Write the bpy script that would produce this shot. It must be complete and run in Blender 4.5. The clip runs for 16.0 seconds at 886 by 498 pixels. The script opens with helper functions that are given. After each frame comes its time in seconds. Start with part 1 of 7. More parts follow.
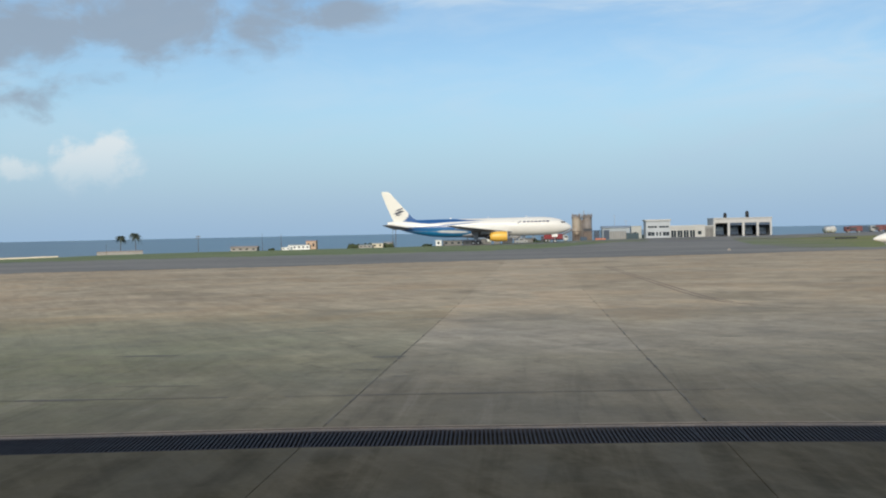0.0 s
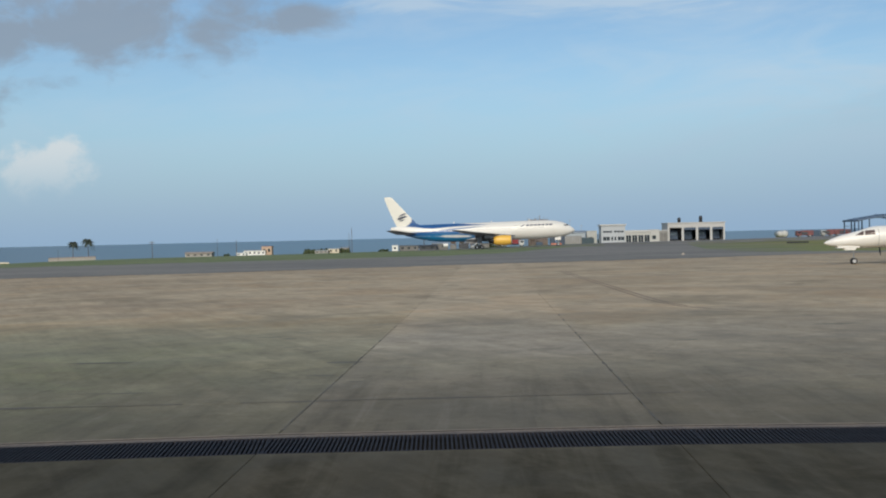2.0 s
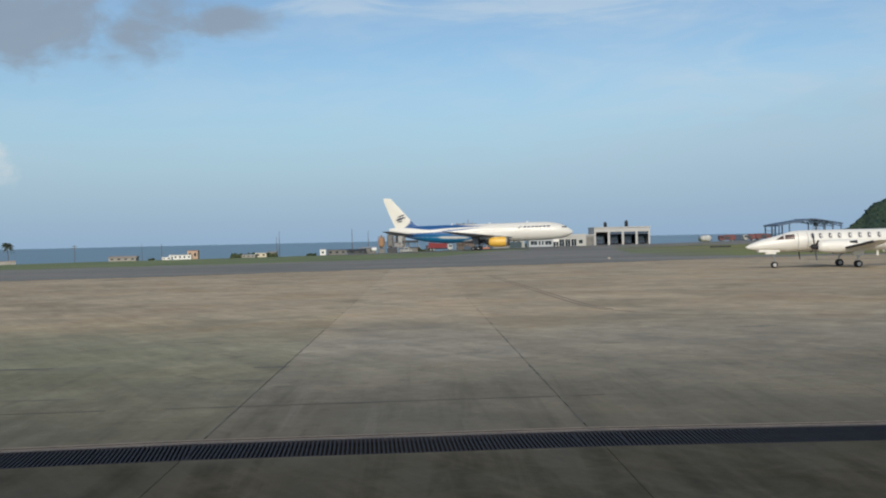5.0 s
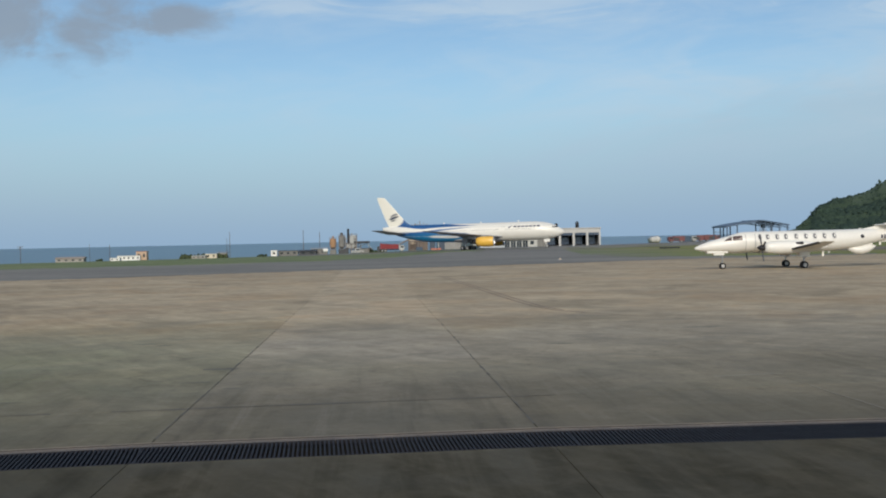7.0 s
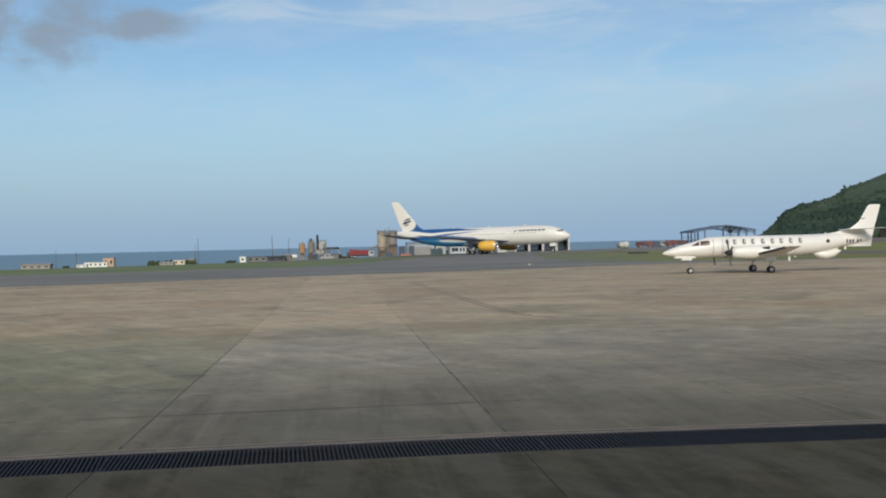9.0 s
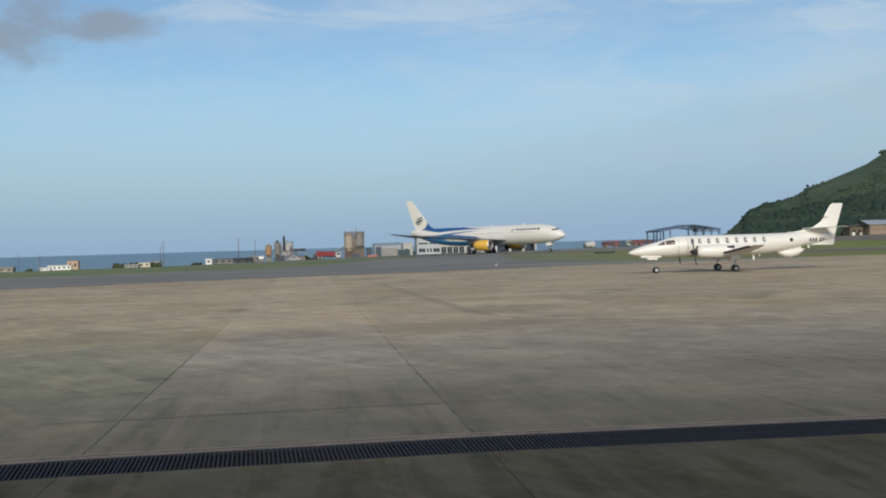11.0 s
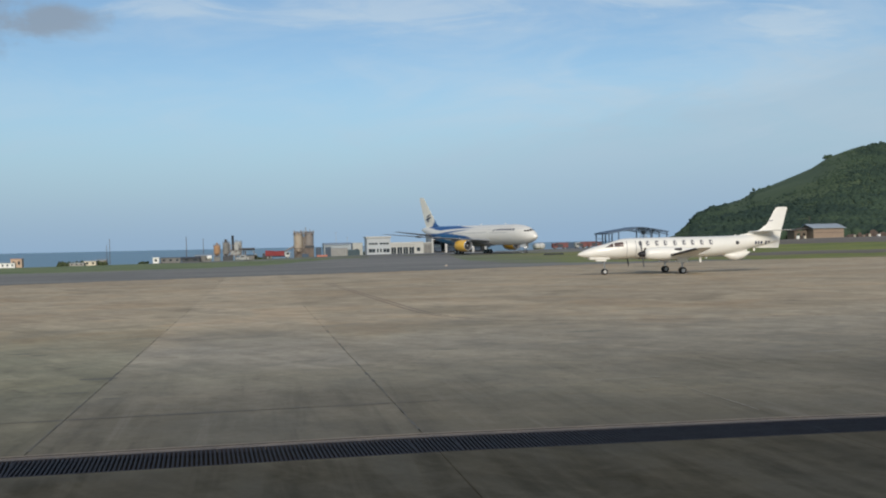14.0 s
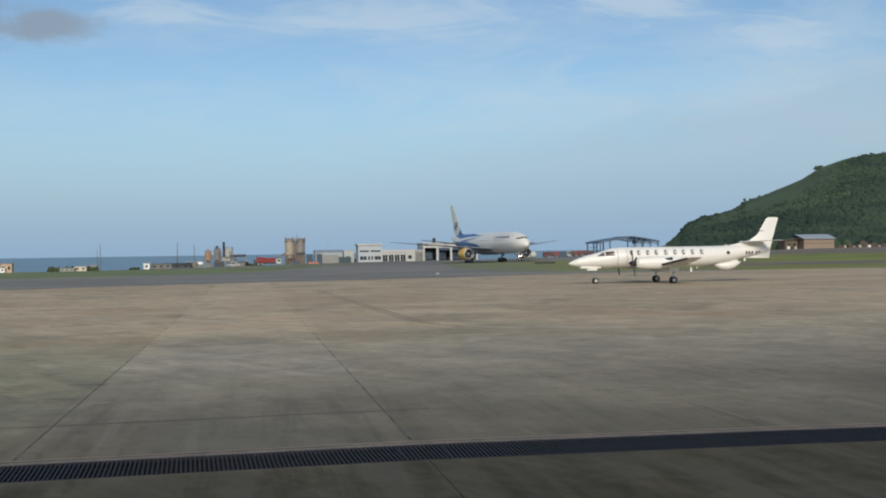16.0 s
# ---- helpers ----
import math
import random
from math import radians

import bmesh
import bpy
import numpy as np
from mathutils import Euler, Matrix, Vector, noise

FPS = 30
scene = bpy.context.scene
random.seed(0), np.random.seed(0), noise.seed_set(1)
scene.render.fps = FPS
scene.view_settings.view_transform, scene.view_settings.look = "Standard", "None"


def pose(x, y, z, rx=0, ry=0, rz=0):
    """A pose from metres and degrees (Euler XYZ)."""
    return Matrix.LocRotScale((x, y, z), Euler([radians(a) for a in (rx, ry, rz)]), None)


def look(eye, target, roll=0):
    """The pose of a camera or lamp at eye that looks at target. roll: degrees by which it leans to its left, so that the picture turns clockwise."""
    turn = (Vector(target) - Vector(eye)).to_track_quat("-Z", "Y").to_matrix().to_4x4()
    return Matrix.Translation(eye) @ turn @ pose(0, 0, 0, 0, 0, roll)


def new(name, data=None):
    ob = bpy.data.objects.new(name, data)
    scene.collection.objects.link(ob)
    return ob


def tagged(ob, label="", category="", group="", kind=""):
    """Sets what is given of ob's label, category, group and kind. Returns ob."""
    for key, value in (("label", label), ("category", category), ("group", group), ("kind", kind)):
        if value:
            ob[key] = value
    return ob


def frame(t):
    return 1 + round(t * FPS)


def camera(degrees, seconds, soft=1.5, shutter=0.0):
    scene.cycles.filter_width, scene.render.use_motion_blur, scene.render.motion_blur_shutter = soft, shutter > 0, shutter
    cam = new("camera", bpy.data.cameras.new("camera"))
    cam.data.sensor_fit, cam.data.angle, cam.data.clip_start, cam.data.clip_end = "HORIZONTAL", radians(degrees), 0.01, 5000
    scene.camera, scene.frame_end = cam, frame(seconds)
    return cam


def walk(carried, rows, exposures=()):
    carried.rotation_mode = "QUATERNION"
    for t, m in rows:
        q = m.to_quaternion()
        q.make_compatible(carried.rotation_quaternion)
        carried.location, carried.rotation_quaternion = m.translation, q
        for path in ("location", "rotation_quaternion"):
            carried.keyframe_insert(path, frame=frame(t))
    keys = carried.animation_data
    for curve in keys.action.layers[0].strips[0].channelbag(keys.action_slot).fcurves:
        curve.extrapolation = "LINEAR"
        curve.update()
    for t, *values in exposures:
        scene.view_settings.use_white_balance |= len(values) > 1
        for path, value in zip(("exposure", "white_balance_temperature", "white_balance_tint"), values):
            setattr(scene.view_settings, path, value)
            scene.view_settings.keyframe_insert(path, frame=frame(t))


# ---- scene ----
cam = camera(42.8, 16.0, soft=2.0)
PATH = [
    (0, (-0.003, 0.000, 2.451), (-0.7999, 9.9670, 2.2861), -1.17),
    (0.5, (-0.009, -0.001, 2.448), (-0.6826, 9.9756, 2.3009), -1.19),
    (1, (-0.008, 0.002, 2.449), (-0.6074, 9.9827, 2.3177), -1.22),
    (1.5, (-0.009, 0.003, 2.448), (-0.5090, 9.9899, 2.3237), -1.25),
    (2, (-0.002, 0.005, 2.449), (-0.4132, 9.9954, 2.3213), -1.28),
    (2.5, (-0.004, 0.002, 2.452), (-0.3269, 9.9962, 2.3497), -1.31),
    (3, (0.000, 0.002, 2.451), (-0.2013, 10.0001, 2.3660), -1.28),
    (3.5, (0.005, -0.002, 2.448), (-0.1346, 9.9972, 2.3644), -1.30),
    (4, (0.008, -0.008, 2.444), (-0.0321, 9.9912, 2.3579), -1.33),
    (6.5, (0.026, -0.005, 2.447), (0.6018, 9.9779, 2.3180), -1.12),
    (7, (0.027, -0.003, 2.447), (0.6752, 9.9750, 2.3421), -1.18),
    (7.5, (0.025, -0.007, 2.447), (0.7336, 9.9672, 2.3552), -1.18),
    (8, (0.031, -0.010, 2.446), (0.8151, 9.9588, 2.3642), -1.29),
    (8.5, (0.034, -0.011, 2.445), (0.8966, 9.9517, 2.3696), -1.28),
    (9, (0.042, -0.006, 2.443), (0.9593, 9.9512, 2.3827), -1.31),
    (11.5, (0.055, 0.000, 2.443), (1.3535, 9.9152, 2.3882), -1.57),
    (12, (0.055, 0.010, 2.441), (1.4460, 9.9124, 2.4048), -1.45),
    (12.5, (0.056, 0.008, 2.437), (1.5285, 9.8986, 2.3983), -1.41),
    (13, (0.059, 0.005, 2.436), (1.6132, 9.8830, 2.3776), -1.26),
    (13.5, (0.063, 0.006, 2.438), (1.6520, 9.8786, 2.3779), -1.26),
    (14, (0.061, 0.008, 2.436), (1.7050, 9.8715, 2.3695), -1.21),
    (14.5, (0.058, 0.005, 2.440), (1.7478, 9.8612, 2.3993), -1.09),
    (15, (0.061, -0.002, 2.439), (1.7659, 9.8517, 2.4086), -0.99),
    (15.5, (0.062, -0.009, 2.441), (1.7702, 9.8439, 2.4319), -0.85),
    (16, (0.062, -0.013, 2.437), (1.7821, 9.8374, 2.4395), -0.81),
]
walk(cam, [(t, look(eye, target, roll)) for t, eye, target, roll in PATH], [(0, 0.19), (1.0, 0.21), (1.35, 0.06), (1.7, 0.0), (16, 0.0)])

EYE = 2.45

# ---------------------------------------------------------------- world and sun
SUN_AZ, SUN_EL = radians(-174), radians(29)      # azimuth from +y towards +x, height
world = bpy.data.worlds.new("sky")
scene.world = world
world.use_nodes = True


SKY_STRENGTH, HAZE = 0.10, 0.9
SKY_TINT = (0.775, 0.90, 0.99)
CLOUD_PALE, CLOUD_WHITE, CLOUD_GREY, VEIL_GREY, HAZE_COLOR = (5.6, 6.6, 7.4), (7.1, 7.3, 7.3), (2.65, 3.22, 3.95), (3.9, 4.75, 5.55), (2.72, 4.15, 6.0)


class Graph:
    """A short way to write node trees."""

    def __init__(self, tree):
        self.tree = tree

    def node(self, kind):
        return self.tree.nodes.new(kind)

    def put(self, socket, value):
        if isinstance(value, bpy.types.NodeSocket):
            self.tree.links.new(value, socket)
        elif value is not None:
            socket.default_value = value

    def math(self, op, a, b=None, c=None, clamp=False):
        n = self.node("ShaderNodeMath")
        n.operation, n.use_clamp = op, clamp
        for s, v in zip(n.inputs, (a, b, c)):
            self.put(s, v)
        return n.outputs[0]

    def ramp(self, value, low, high, to0=0.0, to1=1.0):
        n = self.node("ShaderNodeMapRange")
        n.interpolation_type = "SMOOTHSTEP"
        for s, v in zip(n.inputs, (value, low, high, to0, to1)):
            self.put(s, v)
        return n.outputs[0]

    def mix(self, factor, a, b, blend="MIX"):
        n = self.node("ShaderNodeMix")
        n.data_type, n.blend_type = "RGBA", blend
        self.put(n.inputs[0], factor)
        for s, v in ((n.inputs[6], a), (n.inputs[7], b)):
            self.put(s, (*v, 1) if isinstance(v, tuple) and len(v) == 3 else v)
        return n.outputs[2]

    def noise(self, vector, scale, detail=4.0, rough=0.55, distortion=0.0):
        n = self.node("ShaderNodeTexNoise")
        self.put(n.inputs["Vector"], vector)
        n.inputs["Scale"].default_value, n.inputs["Detail"].default_value = scale, detail
        n.inputs["Roughness"].default_value, n.inputs["Distortion"].default_value = rough, distortion
        return n.outputs[0]

    def vec(self, x, y, z):
        n = self.node("ShaderNodeCombineXYZ")
        for s, v in zip(n.inputs, (x, y, z)):
            self.put(s, v)
        return n.outputs[0]


def build_sky():
    g = Graph(world.node_tree)
    world.node_tree.nodes.clear()
    sky = g.node("ShaderNodeTexSky")
    sky.sky_type, sky.sun_disc, sky.sun_elevation, sky.sun_rotation = "NISHITA", False, SUN_EL, SUN_AZ
    sky.altitude, sky.air_density, sky.dust_density, sky.ozone_density = 20, 1.0, 0.6, 1.6
    xyz = g.node("ShaderNodeSeparateXYZ")
    g.put(xyz.inputs[0], g.node("ShaderNodeTexCoord").outputs["Generated"])
    dx, dy, dz = xyz.outputs
    away = g.math("MAXIMUM", g.math("ABSOLUTE", dy), 0.05)
    u, e = g.math("DIVIDE", dx, away), g.math("DIVIDE", dz, away)
    lumps = g.noise(g.vec(g.math("MULTIPLY", u, 1.0), g.math("MULTIPLY", e, 1.7), 0.3), 13.0, 5.0, 0.55, 0.3)
    heads = g.noise(g.vec(u, g.math("MULTIPLY", e, 1.2), 2.7), 34.0, 5.0, 0.58, 0.2)
    soft = g.noise(g.vec(u, g.math("MULTIPLY", e, 3.2), 4.2), 7.0, 6.0, 0.6, 0.5)
    wisps = g.noise(g.vec(u, g.math("MULTIPLY", e, 4.5), 9.1), 9.0, 7.0, 0.62, 0.9)

    def blob(cu, ce, ru, re):
        a = g.math("POWER", g.math("DIVIDE", g.math("SUBTRACT", u, cu), ru), 2.0)
        b = g.math("POWER", g.math("DIVIDE", g.math("SUBTRACT", e, ce), re), 2.0)
        return g.math("SUBTRACT", 1.0, g.math("SQRT", g.math("ADD", a, b)))

    def join(*some):
        out = some[0]
        for other in some[1:]:
            out = g.math("MAXIMUM", out, other)
        return out

    # thin high veil all over the sky, thicker low down on one side
    veil = g.math("MULTIPLY", g.ramp(soft, 0.38, 0.72), 0.20)
    veil = g.math("ADD", veil, g.math("MULTIPLY", g.ramp(u, -0.1, 0.75), g.math("MULTIPLY", g.ramp(soft, 0.3, 0.65), 0.16)))
    color = g.mix(veil, g.mix(1.0, sky.outputs[0], SKY_TINT, "MULTIPLY"), CLOUD_PALE)
    # a grey veil that climbs to one side
    bank = g.math("SUBTRACT", g.math("ADD", 0.072, g.math("MULTIPLY", u, 0.19)), e)
    bank = g.math("ADD", bank, g.math("MULTIPLY", g.math("SUBTRACT", soft, 0.5), 0.10))
    bank = g.math("MULTIPLY", g.ramp(bank, -0.02, 0.05), g.ramp(u, 0.0, 0.45, 0.0, 0.42))
    color = g.mix(bank, color, VEIL_GREY)
    # long thin streaks of ice cloud that climb the same way
    rise = g.math("SUBTRACT", e, g.math("MULTIPLY", u, 0.20))
    threads = g.noise(g.vec(g.math("MULTIPLY", u, 1.6), g.math("MULTIPLY", rise, 9.0), 6.3), 2.2, 7.0, 0.62, 0.7)
    threads = g.math("MULTIPLY", g.ramp(threads, 0.42, 0.76), g.ramp(u, -0.35, 0.30, 0.12, 0.40))
    threads = g.math("MULTIPLY", threads, g.math("MULTIPLY", g.ramp(e, 0.02, 0.09), g.ramp(e, 0.19, 0.13, 0.3, 1.0)))
    color = g.mix(threads, color, CLOUD_PALE)
    # haze over the horizon
    haze = g.math("MULTIPLY", g.ramp(e, 0.16, -0.01), HAZE)
    color = g.mix(haze, color, HAZE_COLOR)
    # wisps high up
    shape = join(blob(0.135, 0.205, 0.17, 0.035), blob(-0.07, 0.205, 0.09, 0.022), blob(0.36, 0.222, 0.12, 0.022), blob(0.50, 0.20, 0.10, 0.03))
    amount = g.ramp(g.math("ADD", g.math("MULTIPLY", shape, 0.45), wisps), 0.58, 0.90)
    color = g.mix(g.math("MULTIPLY", amount, 0.5), color, CLOUD_PALE)
    # white heap cloud with a soft foot
    shape = join(blob(-0.398, 0.066, 0.043, 0.030), blob(-0.380, 0.083, 0.028, 0.018), blob(-0.470, 0.064, 0.030, 0.013))
    amount = g.ramp(g.math("ADD", g.math("MULTIPLY", shape, 0.5), g.math("MULTIPLY", g.math("SUBTRACT", heads, 0.5), 1.0)), -0.02, 0.30)
    amount = g.math("MULTIPLY", amount, g.ramp(e, 0.028, 0.092, 0.04, 0.70))
    color = g.mix(amount, color, CLOUD_WHITE)
    # grey cloud, ragged below
    shape = join(blob(-0.62, 0.245, 0.27, 0.11), blob(-0.455, 0.195, 0.08, 0.045), blob(-0.49, 0.172, 0.06, 0.055), blob(-0.33, 0.195, 0.13, 0.048), blob(-0.165, 0.197, 0.055, 0.024), blob(-0.245, 0.195, 0.08, 0.034), blob(0.0, 0.275, 0.2, 0.03))
    amount = g.ramp(g.math("ADD", g.math("MULTIPLY", shape, 0.8), g.math("MULTIPLY", g.math("SUBTRACT", lumps, 0.5), 2.4)), -0.02, 0.55)
    color = g.mix(g.math("MULTIPLY", amount, 0.82), color, CLOUD_GREY)
    out = g.node("ShaderNodeBackground")
    g.put(out.inputs[0], color)
    out.inputs[1].default_value = SKY_STRENGTH
    g.put(g.node("ShaderNodeOutputWorld").inputs[0], out.outputs[0])


build_sky()

sun = new("sun", bpy.data.lights.new("sun", "SUN"))
sun.data.energy, sun.data.angle, sun.data.color = 2.9, radians(28.0), (1.0, 0.90, 0.76)
sun.matrix_world = look((0, 0, 60), (-60 * math.sin(SUN_AZ), -60 * math.cos(SUN_AZ), 60 - 60 * math.tan(SUN_EL)))


# ---------------------------------------------------------------- materials
def material(name, color, rough=0.6, metal=0.0, vary=0.12, scale=1.0, bump=0.0, second=None, amount=0.5, coat=0.0, piece=0.0, spec=0.5):
    """A painted or mineral surface: grain and broad stains at two scales, in metres of the object's own space."""
    m = bpy.data.materials.new(name)
    m.use_nodes = True
    g = Graph(m.node_tree)
    shader = m.node_tree.nodes["Principled BSDF"]
    where = g.node("ShaderNodeTexCoord").outputs["Object"]
    fine, broad = g.noise(where, 9.0 * scale, 5.0, 0.6), g.noise(where, 0.9 * scale, 3.0, 0.6, 0.4)
    dark, light = tuple(v * (1 - vary) for v in color), tuple(min(1, v * (1 + vary)) for v in color)
    col = g.mix(g.ramp(g.math("ADD", g.math("MULTIPLY", fine, 0.45), g.math("MULTIPLY", broad, 0.55)), 0.32, 0.68), dark, light)
    if second:
        col = g.mix(g.math("MULTIPLY", g.ramp(g.noise(where, 1.7 * scale, 6.0, 0.65, 0.6), 0.5, 0.68), amount), col, second)
    if piece:
        rand = g.node("ShaderNodeObjectInfo").outputs["Random"]
        col = g.mix(1.0, col, g.mix(rand, (1 - piece,) * 3, (1 + piece,) * 3), "MULTIPLY")
    g.put(shader.inputs["Base Color"], col)
    g.put(shader.inputs["Roughness"], g.ramp(broad, 0.3, 0.7, max(0.05, rough - 0.08), min(1.0, rough + 0.08)))
    shader.inputs["Metallic"].default_value = metal
    shader.inputs["Coat Weight"].default_value = coat
    shader.inputs["Specular IOR Level"].default_value = spec
    if bump:
        b = g.node("ShaderNodeBump")
        b.inputs["Strength"].default_value, b.inputs["Distance"].default_value = 0.6, bump
        g.put(b.inputs["Height"], fine)
        g.put(shader.inputs["Normal"], b.outputs[0])
    return m


def concrete_material():
    """Old apron concrete: warm grey, streaked with brown dirt, dark rubber and oil, the near end's shade put into its
    colour.
    """
    m = bpy.data.materials.new("apron_concrete")
    m.use_nodes = True
    g = Graph(m.node_tree)
    shader = m.node_tree.nodes["Principled BSDF"]
    place = g.node("ShaderNodeNewGeometry").outputs["Position"]
    xyz = g.node("ShaderNodeSeparateXYZ")
    g.put(xyz.inputs[0], place)
    x, y, _ = xyz.outputs
    grain = g.noise(place, 14.0, 4.0, 0.65)
    patch = g.noise(place, 0.35, 5.0, 0.62, 0.6)
    streak = g.noise(g.vec(g.math("MULTIPLY", x, 0.20), g.math("MULTIPLY", y, 0.17), 0.0), 1.0, 5.0, 0.60, 1.0)
    comb = g.noise(g.vec(g.math("MULTIPLY", x, 2.2), g.math("MULTIPLY", y, 0.14), 3.0), 1.0, 5.0, 0.62, 0.5)
    sweep = g.noise(g.vec(g.math("ADD", g.math("MULTIPLY", x, 1.1), g.math("MULTIPLY", y, 0.55)), g.math("MULTIPLY", y, 0.13), 5.0), 1.0, 5.0, 0.62, 1.6)
    broad = g.noise(g.vec(g.math("MULTIPLY", x, 0.03), g.math("MULTIPLY", y, 0.06), 7.0), 1.0, 3.0, 0.5)
    blotch = g.noise(place, 1.1, 6.0, 0.68, 0.8)
    # older tan concrete beyond the first bays, greyer slabs before it
    row = g.math("SUBTRACT", y, g.math("MULTIPLY", x, 0.062))
    old = g.ramp(g.math("ADD", row, g.math("MULTIPLY", g.math("SUBTRACT", streak, 0.5), 14.0)), 27.0, 43.0)
    tone = g.ramp(g.math("ADD", g.math("MULTIPLY", patch, 0.5), g.math("MULTIPLY", blotch, 0.5)), 0.33, 0.67)
    tan = g.mix(tone, CONCRETE_DARK, CONCRETE_LIGHT)
    tan = g.mix(g.math("MULTIPLY", g.ramp(streak, 0.47, 0.63), 0.75), tan, CONCRETE_BROWN)
    tan = g.mix(g.math("MULTIPLY", g.ramp(streak, 0.45, 0.32), 0.62), tan, CONCRETE_SHADE)
    grey = g.mix(tone, GREY_DARK, GREY_LIGHT)
    grey = g.mix(g.math("MULTIPLY", g.ramp(broad, 0.45, 0.62), 0.6), grey, CONCRETE_GREEN)
    col = g.mix(old, grey, tan)
    # smears left by tyres, sweeping and rain, coarse and fine
    smear = g.noise(g.vec(g.math("MULTIPLY", x, 0.55), g.math("MULTIPLY", y, 0.42), 11.0), 1.0, 5.0, 0.62, 1.4)
    wide = g.noise(g.vec(g.math("MULTIPLY", x, 0.07), g.math("MULTIPLY", y, 0.10), 17.0), 1.0, 4.0, 0.55, 1.0)
    col = g.mix(1.0, col, g.mix(g.ramp(smear, 0.30, 0.70), (0.87, 0.87, 0.87), (1.11, 1.105, 1.09)), "MULTIPLY")
    col = g.mix(1.0, col, g.mix(g.ramp(wide, 0.36, 0.64), (0.90, 0.885, 0.86), (1.07, 1.065, 1.05)), "MULTIPLY")
    col = g.mix(1.0, col, g.mix(g.ramp(sweep, 0.34, 0.66), (0.92, 0.92, 0.915), (1.07, 1.065, 1.055)), "MULTIPLY")
    # one column of slabs is paler and greyer than those beside it
    lane = g.math("MULTIPLY", g.ramp(x, -2.9, -2.7), g.ramp(x, 2.6, 2.0))
    beside = g.mix(g.ramp(row, 46.0, 26.0), (0.955, 0.945, 0.92), g.mix(g.ramp(x, -1.0, 1.0), (0.925, 0.955, 0.87), (0.985, 0.97, 0.93)))
    col = g.mix(1.0, col, g.mix(lane, beside, (1.05, 1.045, 1.035)), "MULTIPLY")
    # green growth on the damp slabs to one side
    moss = g.math("MULTIPLY", g.ramp(g.math("ADD", x, g.math("MULTIPLY", g.math("SUBTRACT", patch, 0.5), 8.0)), -3.5, -8.0), g.ramp(row, 40.0, 20.0))
    moss = g.math("MULTIPLY", moss, g.ramp(smear, 0.36, 0.62, 0.35, 1.0))
    col = g.mix(moss, col, g.mix(1.0, col, (0.87, 0.945, 0.84), "MULTIPLY"))
    # shade over the near slabs put into the colour, with rubber and oil streaks
    ragged_row = g.math("ADD", row, g.math("MULTIPLY", g.math("SUBTRACT", streak, 0.5), 16.0))
    dirt_shade = g.ramp(ragged_row, 30.0, 11.0)
    col = g.mix(g.math("MULTIPLY", dirt_shade, NEAR_SHADE), col, CONCRETE_STAIN_SHADE)
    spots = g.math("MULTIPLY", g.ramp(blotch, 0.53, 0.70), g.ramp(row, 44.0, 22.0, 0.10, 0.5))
    col = g.mix(spots, col, CONCRETE_STAIN_SHADE)
    col = g.mix(g.math("MULTIPLY", g.math("MULTIPLY", g.ramp(comb, 0.48, 0.70), dirt_shade), 0.42), col, CONCRETE_OIL)
    col = g.mix(g.math("MULTIPLY", g.ramp(comb, 0.47, 0.30), g.math("MULTIPLY", dirt_shade, 0.42)), col, GREY_DARK)
    # deeper shade before the gutter, put into the colour and broken by streaks
    fore_shade = g.math("MULTIPLY", g.ramp(row, 14.4, 13.0), g.ramp(g.math("ADD", g.math("MULTIPLY", comb, 0.7), g.math("MULTIPLY", sweep, 0.3)), 0.37, 0.63, 0.98, 0.52))
    fore_shade = g.math("MULTIPLY", fore_shade, g.ramp(blotch, 0.30, 0.62, 0.78, 1.0))
    col = g.mix(fore_shade, col, CONCRETE_FORE_SHADE)
    rand = g.node("ShaderNodeObjectInfo").outputs["Random"]
    col = g.mix(1.0, col, g.mix(rand, (0.93,) * 3, (1.06,) * 3), "MULTIPLY")
    mottle = g.noise(place, 3.2, 6.0, 0.74, 0.6)
    col = g.mix(1.0, col, g.mix(g.ramp(mottle, 0.32, 0.68), (0.93, 0.925, 0.915), (1.065, 1.07, 1.075)), "MULTIPLY")
    col = g.mix(1.0, col, g.mix(grain, (0.82,) * 3, (1.18,) * 3), "MULTIPLY")
    g.put(shader.inputs["Base Color"], col)
    g.put(shader.inputs["Roughness"], g.ramp(patch, 0.3, 0.7, 0.72, 0.9))
    shader.inputs["Specular IOR Level"].default_value = 0.15
    b = g.node("ShaderNodeBump")
    b.inputs["Strength"].default_value, b.inputs["Distance"].default_value = 0.5, 0.004
    g.put(b.inputs["Height"], grain)
    g.put(shader.inputs["Normal"], b.outputs[0])
    return m


